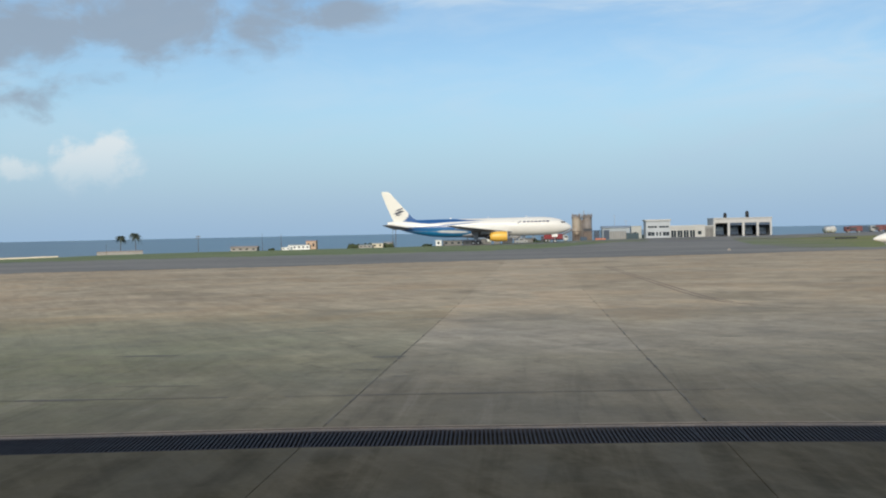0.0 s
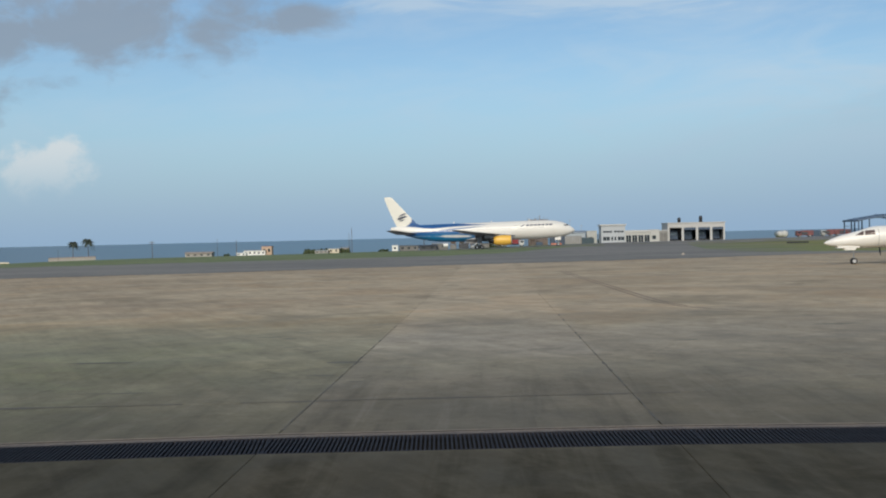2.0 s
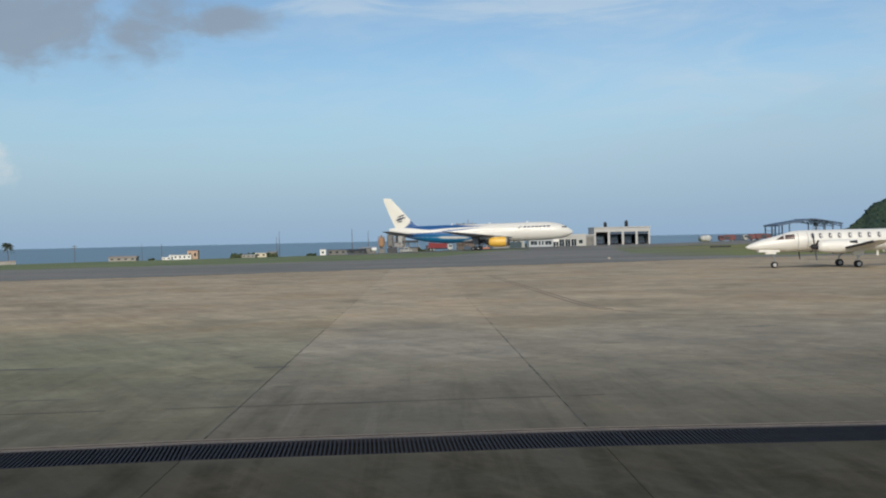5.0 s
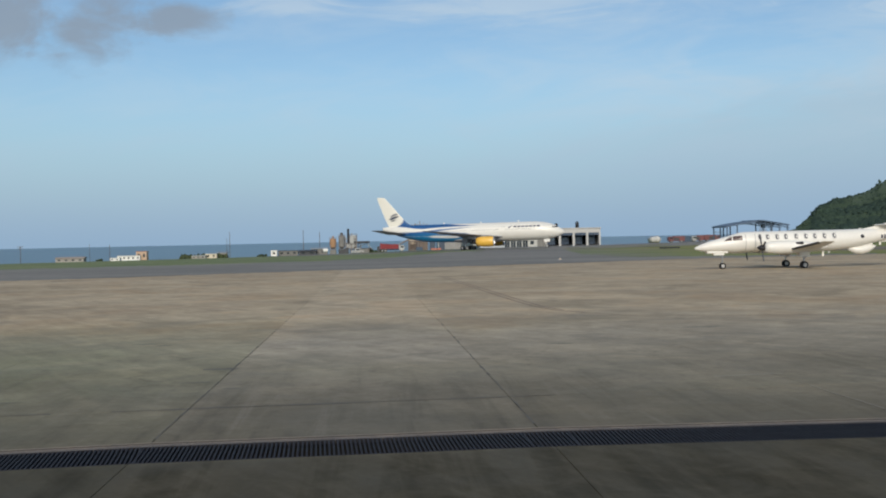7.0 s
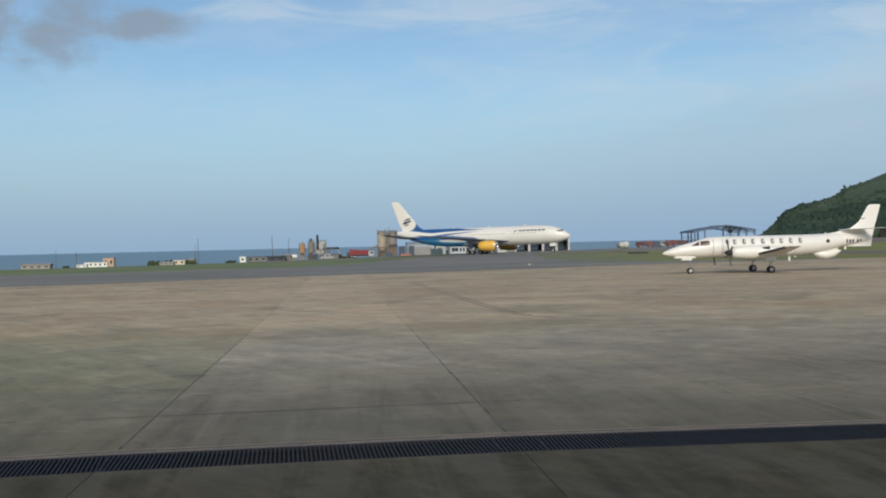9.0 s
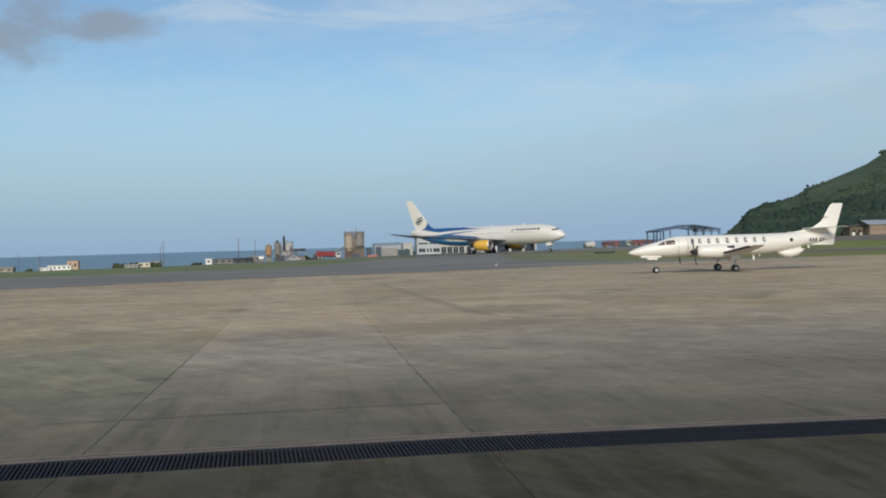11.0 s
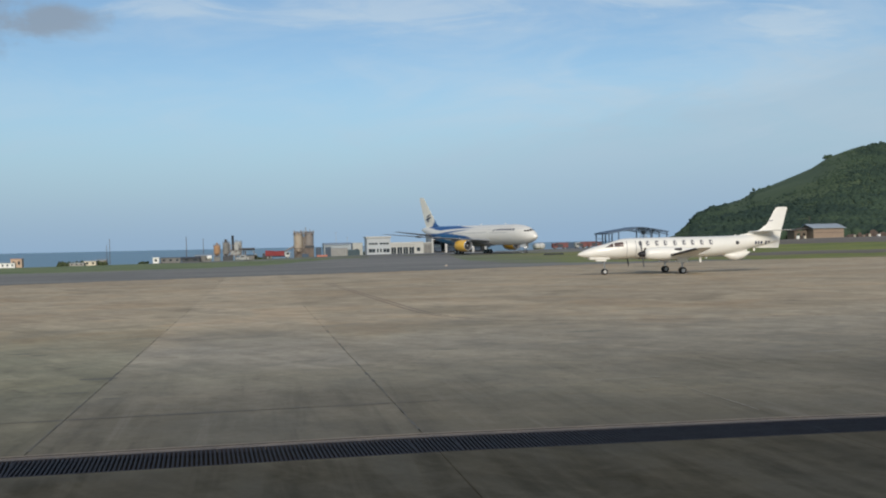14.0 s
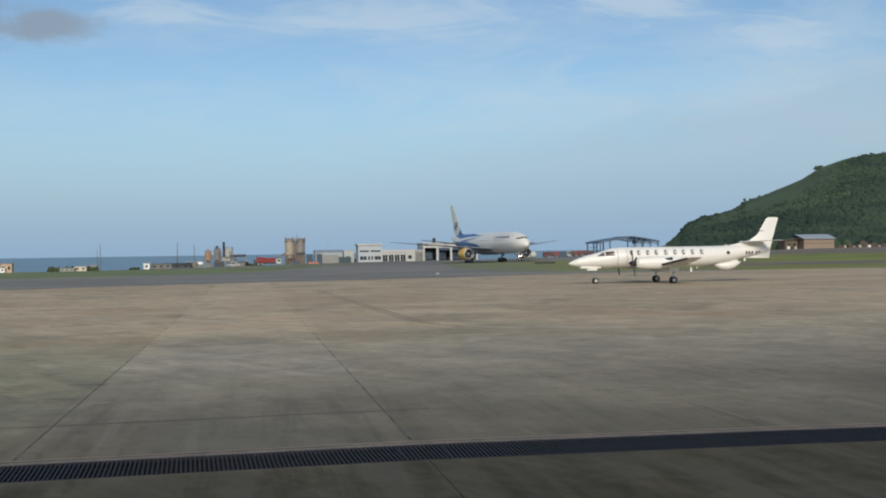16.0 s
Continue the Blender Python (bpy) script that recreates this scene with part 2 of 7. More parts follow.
def ground_material(name, first, second, third, scale, rough=0.9, bare=None):
    """Grass or asphalt seen from afar: three tones mixed at two scales in metres."""
    m = bpy.data.materials.new(name)
    m.use_nodes = True
    g = Graph(m.node_tree)
    shader = m.node_tree.nodes["Principled BSDF"]
    place = g.node("ShaderNodeNewGeometry").outputs["Position"]
    xyz = g.node("ShaderNodeSeparateXYZ")
    g.put(xyz.inputs[0], place)
    x, y, z = xyz.outputs
    flat = g.vec(g.math("MULTIPLY", x, 0.35), y, z)
    a, b = g.noise(flat, 0.08 * scale, 5.0, 0.65, 0.4), g.noise(place, 0.9 * scale, 5.0, 0.7)
    col = g.mix(g.ramp(a, 0.35, 0.65), first, second)
    col = g.mix(g.math("MULTIPLY", g.ramp(b, 0.45, 0.7), 0.6), col, third)
    if bare:
        # thin growth with bare ground between on one stretch, lusher and yellower further along
        thin = g.math("MULTIPLY", g.ramp(x, 18.0, 34.0), g.ramp(x, 102.0, 84.0))
        scar = g.noise(g.vec(g.math("MULTIPLY", x, 0.05), g.math("MULTIPLY", y, 0.09), 2.0), 1.0, 6.0, 0.68, 0.8)
        col = g.mix(g.math("MULTIPLY", g.ramp(scar, 0.40, 0.58), g.math("MULTIPLY", thin, 0.7)), col, bare)
        lush = g.ramp(x, 30.0, 60.0)
        col = g.mix(lush, col, g.mix(1.0, col, (1.12, 1.05, 0.62), "MULTIPLY"))
    g.put(shader.inputs["Base Color"], col)
    shader.inputs["Roughness"].default_value = rough
    shader.inputs["Specular IOR Level"].default_value = 0.2
    bump = g.node("ShaderNodeBump")
    bump.inputs["Strength"].default_value, bump.inputs["Distance"].default_value = 0.5, 0.05
    g.put(bump.inputs["Height"], b)
    g.put(shader.inputs["Normal"], bump.outputs[0])
    return m


def sea_material():
    m = bpy.data.materials.new("sea_water")
    m.use_nodes = True
    g = Graph(m.node_tree)
    shader = m.node_tree.nodes["Principled BSDF"]
    place = g.node("ShaderNodeNewGeometry").outputs["Position"]
    n = g.noise(place, 0.12, 6.0, 0.65)
    far = g.noise(place, 0.004, 3.0, 0.5)
    g.put(shader.inputs["Base Color"], g.mix(far, (0.030, 0.078, 0.115), (0.044, 0.092, 0.128)))
    shader.inputs["Roughness"].default_value = 0.30
    shader.inputs["Specular IOR Level"].default_value = 0.5
    b = g.node("ShaderNodeBump")
    b.inputs["Strength"].default_value, b.inputs["Distance"].default_value = 0.5, 0.5
    g.put(b.inputs["Height"], n)
    g.put(shader.inputs["Normal"], b.outputs[0])
    return m


CONCRETE_LIGHT, CONCRETE_DARK = (0.505, 0.422, 0.305), (0.385, 0.318, 0.23)
CONCRETE_BROWN, CONCRETE_SHADE = (0.46, 0.352, 0.235), (0.27, 0.23, 0.165)
GREY_LIGHT, GREY_DARK, CONCRETE_GREEN = (0.40, 0.357, 0.285), (0.262, 0.236, 0.19), (0.305, 0.278, 0.195)
CONCRETE_STAIN_SHADE, CONCRETE_OIL, NEAR_SHADE = (0.105, 0.094, 0.066), (0.055, 0.05, 0.038), 0.81
CONCRETE_FORE_SHADE = (0.040, 0.033, 0.0165)
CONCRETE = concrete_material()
ASPHALT = ground_material("asphalt", (0.180, 0.174, 0.160), (0.248, 0.236, 0.210), (0.148, 0.144, 0.134), 1.0)
DUSTY = ground_material("dusty_asphalt", (0.165, 0.145, 0.118), (0.205, 0.178, 0.14), (0.125, 0.112, 0.092), 1.0)
GRASS = ground_material("grass", (0.128, 0.172, 0.078), (0.225, 0.248, 0.115), (0.095, 0.125, 0.062), 1.6, bare=(0.20, 0.19, 0.165))
SEA = sea_material()
IRON = material("cast_iron", (0.020, 0.020, 0.025), 0.8, 0.0, 0.25, 2.0, spec=0.25)
GREY_IRON = material("dull_iron", (0.13, 0.12, 0.118), 0.75, 0.2, 0.3, 3.0)
RUST = material("rusty_steel", (0.25, 0.205, 0.155), 0.8, 0.2, 0.3, 3.0)
FILLER = material("joint_filler", (0.075, 0.068, 0.055), 0.9, 0, 0.3, 2.0)
RIM = material("dark_rim", (0.022, 0.017, 0.014), 0.9, 0, 0.35, 3.0)
CHANNEL_SHADE = material("channel_shade", (0.02, 0.019, 0.018), 0.9)
WHITE = material("white_paint", (0.78, 0.77, 0.73), 0.55, 0, 0.06, 0.4)
CREAM = material("cream_paint", (0.62, 0.55, 0.42), 0.7, 0, 0.1, 0.4)
GREY = material("grey_paint", (0.36, 0.36, 0.35), 0.6, 0, 0.12, 0.5)
DARK = material("dark_grey", (0.05, 0.053, 0.06), 0.6, 0, 0.2, 0.7)
GLASS = material("window_glass", (0.03, 0.04, 0.05), 0.12, 0, 0.2, 0.5)
RUBBER = material("rubber", (0.022, 0.022, 0.023), 0.8, 0, 0.2, 2)
STEEL = material("bare_metal", (0.5, 0.5, 0.5), 0.35, 0.9, 0.1, 1)
TIMBER = material("weathered_timber", (0.13, 0.10, 0.075), 0.85, 0, 0.25, 2)


# ---------------------------------------------------------------- building helpers
def part(name, bm, mat, parent=None, label="", smooth=False):
    """One mesh object from a bmesh, under a thing or a part."""
    mesh = bpy.data.meshes.new(name)
    bm.to_mesh(mesh)
    bm.free()
    for m in mat if isinstance(mat, (list, tuple)) else (mat,):
        mesh.materials.append(m)
    if smooth:
        mesh.polygons.foreach_set("use_smooth", [True] * len(mesh.polygons))
    ob = new(name, mesh)
    ob.parent = parent
    return tagged(ob, label)


def thing(name, m, label, category, group="", kind=""):
    """An empty at the base of a thing, which parents its parts."""
    ob = new(name)
    ob.matrix_world = m
    ob.empty_display_size = 0.3
    return tagged(ob, label, category, group, kind)


def box(bm, x0, x1, y0, y1, z0, z1, bevel=0.0, m=None, index=0):
    made = bmesh.ops.create_cube(bm, size=1.0, matrix=Matrix.Translation(((x0 + x1) / 2, (y0 + y1) / 2, (z0 + z1) / 2))
                                 @ Matrix.Diagonal((abs(x1 - x0), abs(y1 - y0), abs(z1 - z0), 1)))
    verts = made["verts"]
    if bevel:
        edges = {e for v in verts for e in v.link_edges}
        got = bmesh.ops.bevel(bm, geom=list(edges), offset=bevel, segments=1, affect="EDGES")
        verts = [v for v in got["verts"]] + [v for v in verts if v.is_valid]
    if m is not None:
        bmesh.ops.transform(bm, matrix=m, verts=list({v for v in verts if v.is_valid}))
    if index:
        for f in {f for v in verts if v.is_valid for f in v.link_faces}:
            f.material_index = index
    return bm


def boxes(*some, bevel=0.0):
    bm = bmesh.new()
    for b in some:
        box(bm, *b, bevel=bevel)
    return bm


def rod(bm, a, b, r0, r1=None, n=8):
    """A tapered rod from a to b."""
    a, b = Vector(a), Vector(b)
    turn = (b - a).to_track_quat("Z", "Y").to_matrix().to_4x4()
    bmesh.ops.create_cone(bm, cap_ends=True, segments=n, radius1=r0, radius2=r0 if r1 is None else r1, depth=(b - a).length,
                          matrix=Matrix.Translation((a + b) / 2) @ turn)
    return bm


def loft(bm, rings, close=True):
    """Joins rings of points into a skin; caps both ends."""
    rows = [[bm.verts.new(p) for p in ring] for ring in rings]
    n = len(rows[0])
    for a, b in zip(rows, rows[1:]):
        for i in range(n if close else n - 1):
            j = (i + 1) % n
            bm.faces.new((a[i], a[j], b[j], b[i]))
    if close:
        bm.faces.new(rows[0][::-1])
        bm.faces.new(rows[-1])
    bmesh.ops.recalc_face_normals(bm, faces=bm.faces[:])
    return rows


def curve_at(keys, x):
    """Smooth interpolation in a short table of (x, value)."""
    if x <= keys[0][0]:
        return keys[0][1]
    for (a, va), (b, vb) in zip(keys, keys[1:]):
        if x <= b:
            s = (x - a) / (b - a)
            return va + (vb - va) * s
    return keys[-1][1]


def smooth_step(s):
    s = min(1.0, max(0.0, s))
    return s * s * (3 - 2 * s)


# ---------------------------------------------------------------- the lie of the land
FALL = 0.0066                                  # the apron falls away from the eye
CREST = [(-1.2, -0.024), (-0.60, -0.0205), (-0.487, -0.0190), (-0.39, -0.0163), (-0.30, -0.0152), (-0.20, -0.0146), (-0.13, -0.0142),
         (-0.065, -0.0135), (0.0, -0.0122), (0.04, -0.0114), (0.10, -0.0104), (0.20, -0.0100), (0.28, -0.0088), (0.36, -0.0075), (0.53, -0.0043), (0.8, -0.002), (1.3, 0.0)]
SEA_Z = -9.8


def land(x, y):
    """The ground's height: a falling apron, then a long slope up to the brow before the sea, lower at one side."""
    near = -FALL * y
    if y <= 115:
        return near
    u = x / y
    brow = EYE + curve_at(CREST, u) * y
    z = near + (brow - near) * smooth_step((y - 115) / 190)
    # a shallow hollow where the taxiway turns
    z -= 0.95 * math.exp(-((y - 275) / 28) ** 2) * smooth_step((u + 0.12) / 0.12) * smooth_step((0.42 - u) / 0.08)
    # and a slight cut along the taxiway behind it
    z -= 0.33 * math.exp(-((y - 328) / 20) ** 2) * smooth_step((u + 0.06) / 0.06) * smooth_step((0.30 - u) / 0.06)
    shore = min(720.0, 11.0 / max(0.004, -curve_at(CREST, u)))
    if y > shore:
        z -= smooth_step((y - shore) / 120) * 26
    return z


def sheet(name, xs, low, high, steps, lift, mat, kind="structure", parent=None, depth=0.0):
    """A sheet on the land between two edges y = low(u) and y = high(u), with u = x / y."""
    bm = bmesh.new()
    rows = []
    for u in xs:
        a, b = low(u), high(u)
        rows.append([bm.verts.new((u * y, y, land(u * y, y) + lift)) for y in (a + (b - a) * k / steps for k in range(steps + 1))])
    for a, b in zip(rows, rows[1:]):
        for i in range(steps):
            bm.faces.new((a[i], b[i], b[i + 1], a[i + 1]))
    bmesh.ops.recalc_face_normals(bm, faces=bm.faces[:])
    if bm.faces[0].normal.z < 0:
        bmesh.ops.reverse_faces(bm, faces=bm.faces[:])
    return tagged(part(name, bm, mat, parent), kind=kind)


def build_land():
    us = [-1.2 + 2.5 * i / 200 for i in range(201)]
    ys = [8 * k for k in range(15)] + [120 + 12 * k for k in range(62)]
    bm = bmesh.new()
    rows = [[bm.verts.new((x, y, land(x, y) - (0.9 if y < 84 else 0.03))) for x in (u * max(y, 160.0) for u in us)] for y in [-400, -60] + ys]
    for a, b in zip(rows, rows[1:]):
        for i in range(200):
            bm.faces.new((a[i], a[i + 1], b[i + 1], b[i]))
    tagged(part("ground", bm, GRASS, smooth=True), "patchy green airfield grass sloping towards the coast", "ground", kind="structure")
    bm = bmesh.new()
    bmesh.ops.create_circle(bm, cap_ends=True, segments=96, radius=4900, matrix=Matrix.Translation((0, 0, SEA_Z)))
    tagged(part("water", bm, SEA), "deep blue sea reaching a clean straight horizon", "sea", kind="structure")


def apron_edge(u):
    """Where the concrete ends."""
    return curve_at([(-1.2, 88), (-0.6, 97), (-0.4877, 100), (-0.23, 108), (0.0, 122), (0.2, 131), (0.3, 138), (0.45, 139.6), (0.6, 137), (1.3, 130)], u)


def asphalt_top(u):
    keys = [(-1.2, 155), (-0.4875, 158), (-0.28, 166), (-0.07, 172), (0.0, 181), (0.03, 192), (0.06, 218), (0.077, 237), (0.091, 256), (0.10, 392), (0.16, 392), (0.168, 250), (0.178, 200), (0.19, 176),
            (0.2347, 154), (0.2878, 148), (0.45, 141), (0.7, 140), (1.3, 134)]
    return curve_at(keys, u)


def build_tarmac():
    us = [-1.1 + 2.3 * i / 1100 for i in range(1101)]
    near = [u for u in us if u < 0.46]

    def frayed(edge, size):
        return lambda u: edge(u) + size * (noise.noise(Vector((u * 45, edge(u) * 0.02, 1.5))) + 0.6 * noise.noise(Vector((u * 160, 0.3, 5.5))))

    tagged(sheet("road", near, frayed(lambda u: apron_edge(u) - 1.5, 1.8), frayed(asphalt_top, 4.0), 14, 0.006, ASPHALT), "dark grey asphalt taxiway beyond the concrete", "taxiway")
    far = [0.16 + 0.3 * i / 240 for i in range(241)]
    tagged(sheet("road", far, frayed(lambda u: curve_at([(0.16, 222), (0.2, 233), (0.235, 241), (0.46, 256)], u), 7.0), lambda u: 420.0, 10, 0.004, ASPHALT), "grey asphalt before the fire station", "taxiway")
    tagged(sheet("road", [-1.1 + 1.28 * i / 640 for i in range(641)], frayed(lambda u: 304.0, 8.0), lambda u: 344.0, 3, 0.008, ASPHALT), "grey asphalt taxiway behind a grass strip", "taxiway")
    tagged(sheet("road", [0.40 + 0.8 * i / 320 for i in range(321)], frayed(lambda u: 161.0, 3.0), frayed(lambda u: 178.0, 3.0), 4, 0.004, DUSTY), "dusty brown asphalt taxiway between two grass strips", "taxiway")
    tagged(sheet("road", [0.462 + 0.7 * i / 280 for i in range(281)], frayed(lambda u: 226.0, 6.0), lambda u: 396.0, 8, 0.008, DUSTY), "dusty asphalt yard below the hill", "yard")


build_land()
build_tarmac()


# ---------------------------------------------------------------- apron: slabs and gutter
SKEW = 0.062                                   # the gutter and the cross joints run slightly askew
JOINT_X, SLAB = 2.2, 5.0                       # a long joint, and the slab's side


def bow(x):
    """The gutter was laid in a slight bow."""
    q = max(-11.0, min(11.0, x))
    return 0.098 - 0.021 * q - 0.00706 * q * q


def gutter_y(x):
    k = math.floor((x - JOINT_X) / SLAB)
    a, b = JOINT_X + SLAB * k, JOINT_X + SLAB * (k + 1)
    return 14.65 + SKEW * x + bow(a) + (bow(b) - bow(a)) * (x - a) / SLAB


def slab_mesh(name, x0, x1, y0, y1, gaps, shift=(0, 0, 0, 0), drop=0.12):
    """A concrete slab with chamfered rims: local x0..x1, y0..y1 along the skewed rows, falling with the apron."""
    left, right, front, back = gaps
    bm = bmesh.new()
    rings = []
    for inset, z in ((0.0, -drop), (0.0, -0.006), (0.005, 0.0)):
        ring = []
        corners = ((x0 + left + inset, y0 + front + inset), (x1 - right - inset, y0 + front + inset), (x1 - right - inset, y1 - back - inset), (x0 + left + inset, y1 - back - inset))
        for (x, y), more in zip(corners, shift):
            y += more
            ring.append((x, y + SKEW * x, z - FALL * (y + SKEW * x)))
        rings.append([bm.verts.new(p) for p in ring])
    for a, b in zip(rings, rings[1:]):
        for i in range(4):
            bm.faces.new((a[i], a[(i + 1) % 4], b[(i + 1) % 4], b[i]))
    bm.faces.new(rings[-1])
    mesh = bpy.data.meshes.new(name)
    bm.to_mesh(mesh)
    bm.free()
    mesh.materials.append(CONCRETE)
    return mesh


def build_apron():
    # bed under the joints, reaching the end of the concrete
    bm = bmesh.new()
    for low, high, lift in ((-60, 12.3, -0.018), (14.75, 55, -0.018)):
        xs = [-150, 190]
        v = [bm.verts.new((x, y + SKEW * x, -FALL * (y + SKEW * x) + lift)) for x, y in ((xs[0], low), (xs[1], low), (xs[1], high), (xs[0], high))]
        bm.faces.new(v)
    tagged(part("joint_bed", bm, FILLER), "dark joint filler under the concrete slabs", "joint", kind="structure")
    apron = thing("pavement", Matrix.Identity(4), "weathered warm grey concrete apron cast in square slabs", "apron", kind="structure")
    # the far concrete, slab by slab in one mesh
    bm = bmesh.new()
    for row in range(8, 34):
        y0 = 17.75 + SLAB * (row - 1)
        for col in range(-34, 38):
            x0 = JOINT_X + SLAB * (col - 1)
            corners = [(x0 + 0.003, y0 + 0.003), (x0 + SLAB - 0.003, y0 + 0.003), (x0 + SLAB - 0.003, y0 + SLAB - 0.003), (x0 + 0.003, y0 + SLAB - 0.003)]
            pts = [(x, y + SKEW * x) for x, y in corners]
            if all(y <= apron_edge(x / y) + 1 for x, y in pts):
                bm.faces.new([bm.verts.new((x, y, -FALL * y)) for x, y in pts])
    tagged(part("slab_field", bm, CONCRETE, apron), "far slabs of worn pale concrete", kind="stuff")
    us = [-1.0 + 2.0 * i / 100 for i in range(101)]
    sheet("edge_strip", us, lambda u: 52.0, lambda u: apron_edge(u) + 0.3, 12, -0.012, CONCRETE, parent=apron)
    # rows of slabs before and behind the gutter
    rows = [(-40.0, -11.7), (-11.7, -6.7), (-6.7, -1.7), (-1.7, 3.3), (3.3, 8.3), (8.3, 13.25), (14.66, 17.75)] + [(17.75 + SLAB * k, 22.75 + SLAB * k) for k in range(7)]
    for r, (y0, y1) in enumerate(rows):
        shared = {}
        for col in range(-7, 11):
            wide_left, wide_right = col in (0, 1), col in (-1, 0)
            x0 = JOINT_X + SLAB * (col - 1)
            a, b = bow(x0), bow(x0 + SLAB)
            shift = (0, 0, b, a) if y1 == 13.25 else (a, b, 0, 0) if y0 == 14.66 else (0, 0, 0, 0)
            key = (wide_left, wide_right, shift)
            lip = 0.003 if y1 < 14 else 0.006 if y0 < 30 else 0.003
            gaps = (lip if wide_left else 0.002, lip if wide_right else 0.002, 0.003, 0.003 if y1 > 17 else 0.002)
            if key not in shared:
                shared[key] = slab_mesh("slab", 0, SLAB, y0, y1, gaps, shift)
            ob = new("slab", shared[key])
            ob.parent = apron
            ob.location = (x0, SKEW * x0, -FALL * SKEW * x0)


def build_gutter():
    """A long drain: rusty edge irons, concrete rims, cast grates over a dark channel."""
    drain = thing("trench_drain", Matrix.Identity(4), "long trench drain with dark cast-iron bar grates and rusty edges", "drain", kind="structure")

    def strip(name, a, b, z0, z1, mat, label=""):
        bm = bmesh.new()
        rings = []
        for x in [-120.0] + [JOINT_X + SLAB * k for k in range(-8, 11)] + [150.0]:
            rings.append([(x, gutter_y(x) + off, -FALL * (gutter_y(x) + off) + z) for off, z in ((a, z0), (b, z0), (b, z1), (a, z1))])
        loft(bm, rings)
        bmesh.ops.recalc_face_normals(bm, faces=bm.faces[:])
        return part(name, bm, mat, drain, label)

    # near-black faces put the channel's shade into the colour
    strip("channel_floor", -1.42, 0.02, -0.62, -0.55, CHANNEL_SHADE)
    strip("channel_wall", -1.46, -1.40, -0.55, -0.012, CHANNEL_SHADE)
    strip("channel_wall", -0.22, -0.15, -0.55, -0.014, CHANNEL_SHADE)
    strip("edge_iron", -0.045, 0.004, -0.05, 0.004, RUST, "rusty brown edge iron")
    strip("edge_iron", -0.250, -0.215, -0.05, 0.003, GREY_IRON, "dull grey edge iron")
    strip("rim", -0.130, -0.045, -0.08, 0.001, RIM, "near-black strip beside an iron")
    strip("rim", -0.180, -0.130, -0.08, 0.003, RUST, "rusty brown flange")
    strip("rim", -0.215, -0.180, -0.08, 0.001, RIM, "near-black strip beside an iron")
    strip("edge_iron", -1.40, -1.375, -0.05, 0.002, IRON)
    # one grate, repeated along the channel
    bm = bmesh.new()
    length, bars = 0.60, 11
    pitch = length / bars
    y0, y1 = -1.375, -0.250
    for k in range(bars):
        x = (k + 0.5) * pitch
        box(bm, x - 0.0125, x + 0.0125, y0 + 0.03, y1 - 0.03, -0.05, -0.006)
    box(bm, 0.004, length - 0.004, y0, y0 + 0.035, -0.055, -0.004)
    box(bm, 0.004, length - 0.004, y1 - 0.035, y1, -0.055, -0.004)
    mesh = bpy.data.meshes.new("grate")
    bm.to_mesh(mesh)
    bm.free()
    mesh.materials.append(IRON)
    for k in range(-40, 60):
        x = 0.13 + k * length
        y = gutter_y(x)
        turn = math.degrees(math.atan2(gutter_y(x + length * 0.99) - y, length * 0.99))
        ob = new("grate", mesh)
        ob.parent = drain
        ob.matrix_local = pose(x, y, -FALL * y, 0, 0, turn)
    strip_far = [(-120.0, 0.13 - 40 * length), (0.13 + 60 * length, 150.0)]
    bm = bmesh.new()
    for a, b in strip_far:
        x = a
        while x < b:
            y = gutter_y(x)
            v = [bm.verts.new((xx, gutter_y(xx) + off, -FALL * y - 0.006)) for xx, off in ((x, y0), (x + 0.03, y0), (x + 0.03, y1), (x, y1))]
            bm.faces.new(v)
            x += pitch
    tagged(part("grate_rest", bm, IRON, drain), kind="stuff")


def ribbon(name, points, width, lift, mat, label, category):
    """A narrow flat mark along points of the apron."""
    bm = bmesh.new()
    last = None
    for i, (x, y) in enumerate(points):
        a, b = Vector(points[max(0, i - 1)]), Vector(points[min(len(points) - 1, i + 1)])
        side = (b - a).normalized().orthogonal() * width / 2
        pair = [bm.verts.new((x + s * side.x, y + s * side.y, -FALL * (y + s * side.y) + lift)) for s in (-1, 1)]
        if last:
            bm.faces.new((last[0], last[1], pair[1], pair[0]))
        last = pair
    bmesh.ops.recalc_face_normals(bm, faces=bm.faces[:])
    if bm.faces[0].normal.z < 0:
        bmesh.ops.reverse_faces(bm, faces=bm.faces[:])
    return tagged(part(name, bm, mat), label, category)


build_apron()
build_gutter()


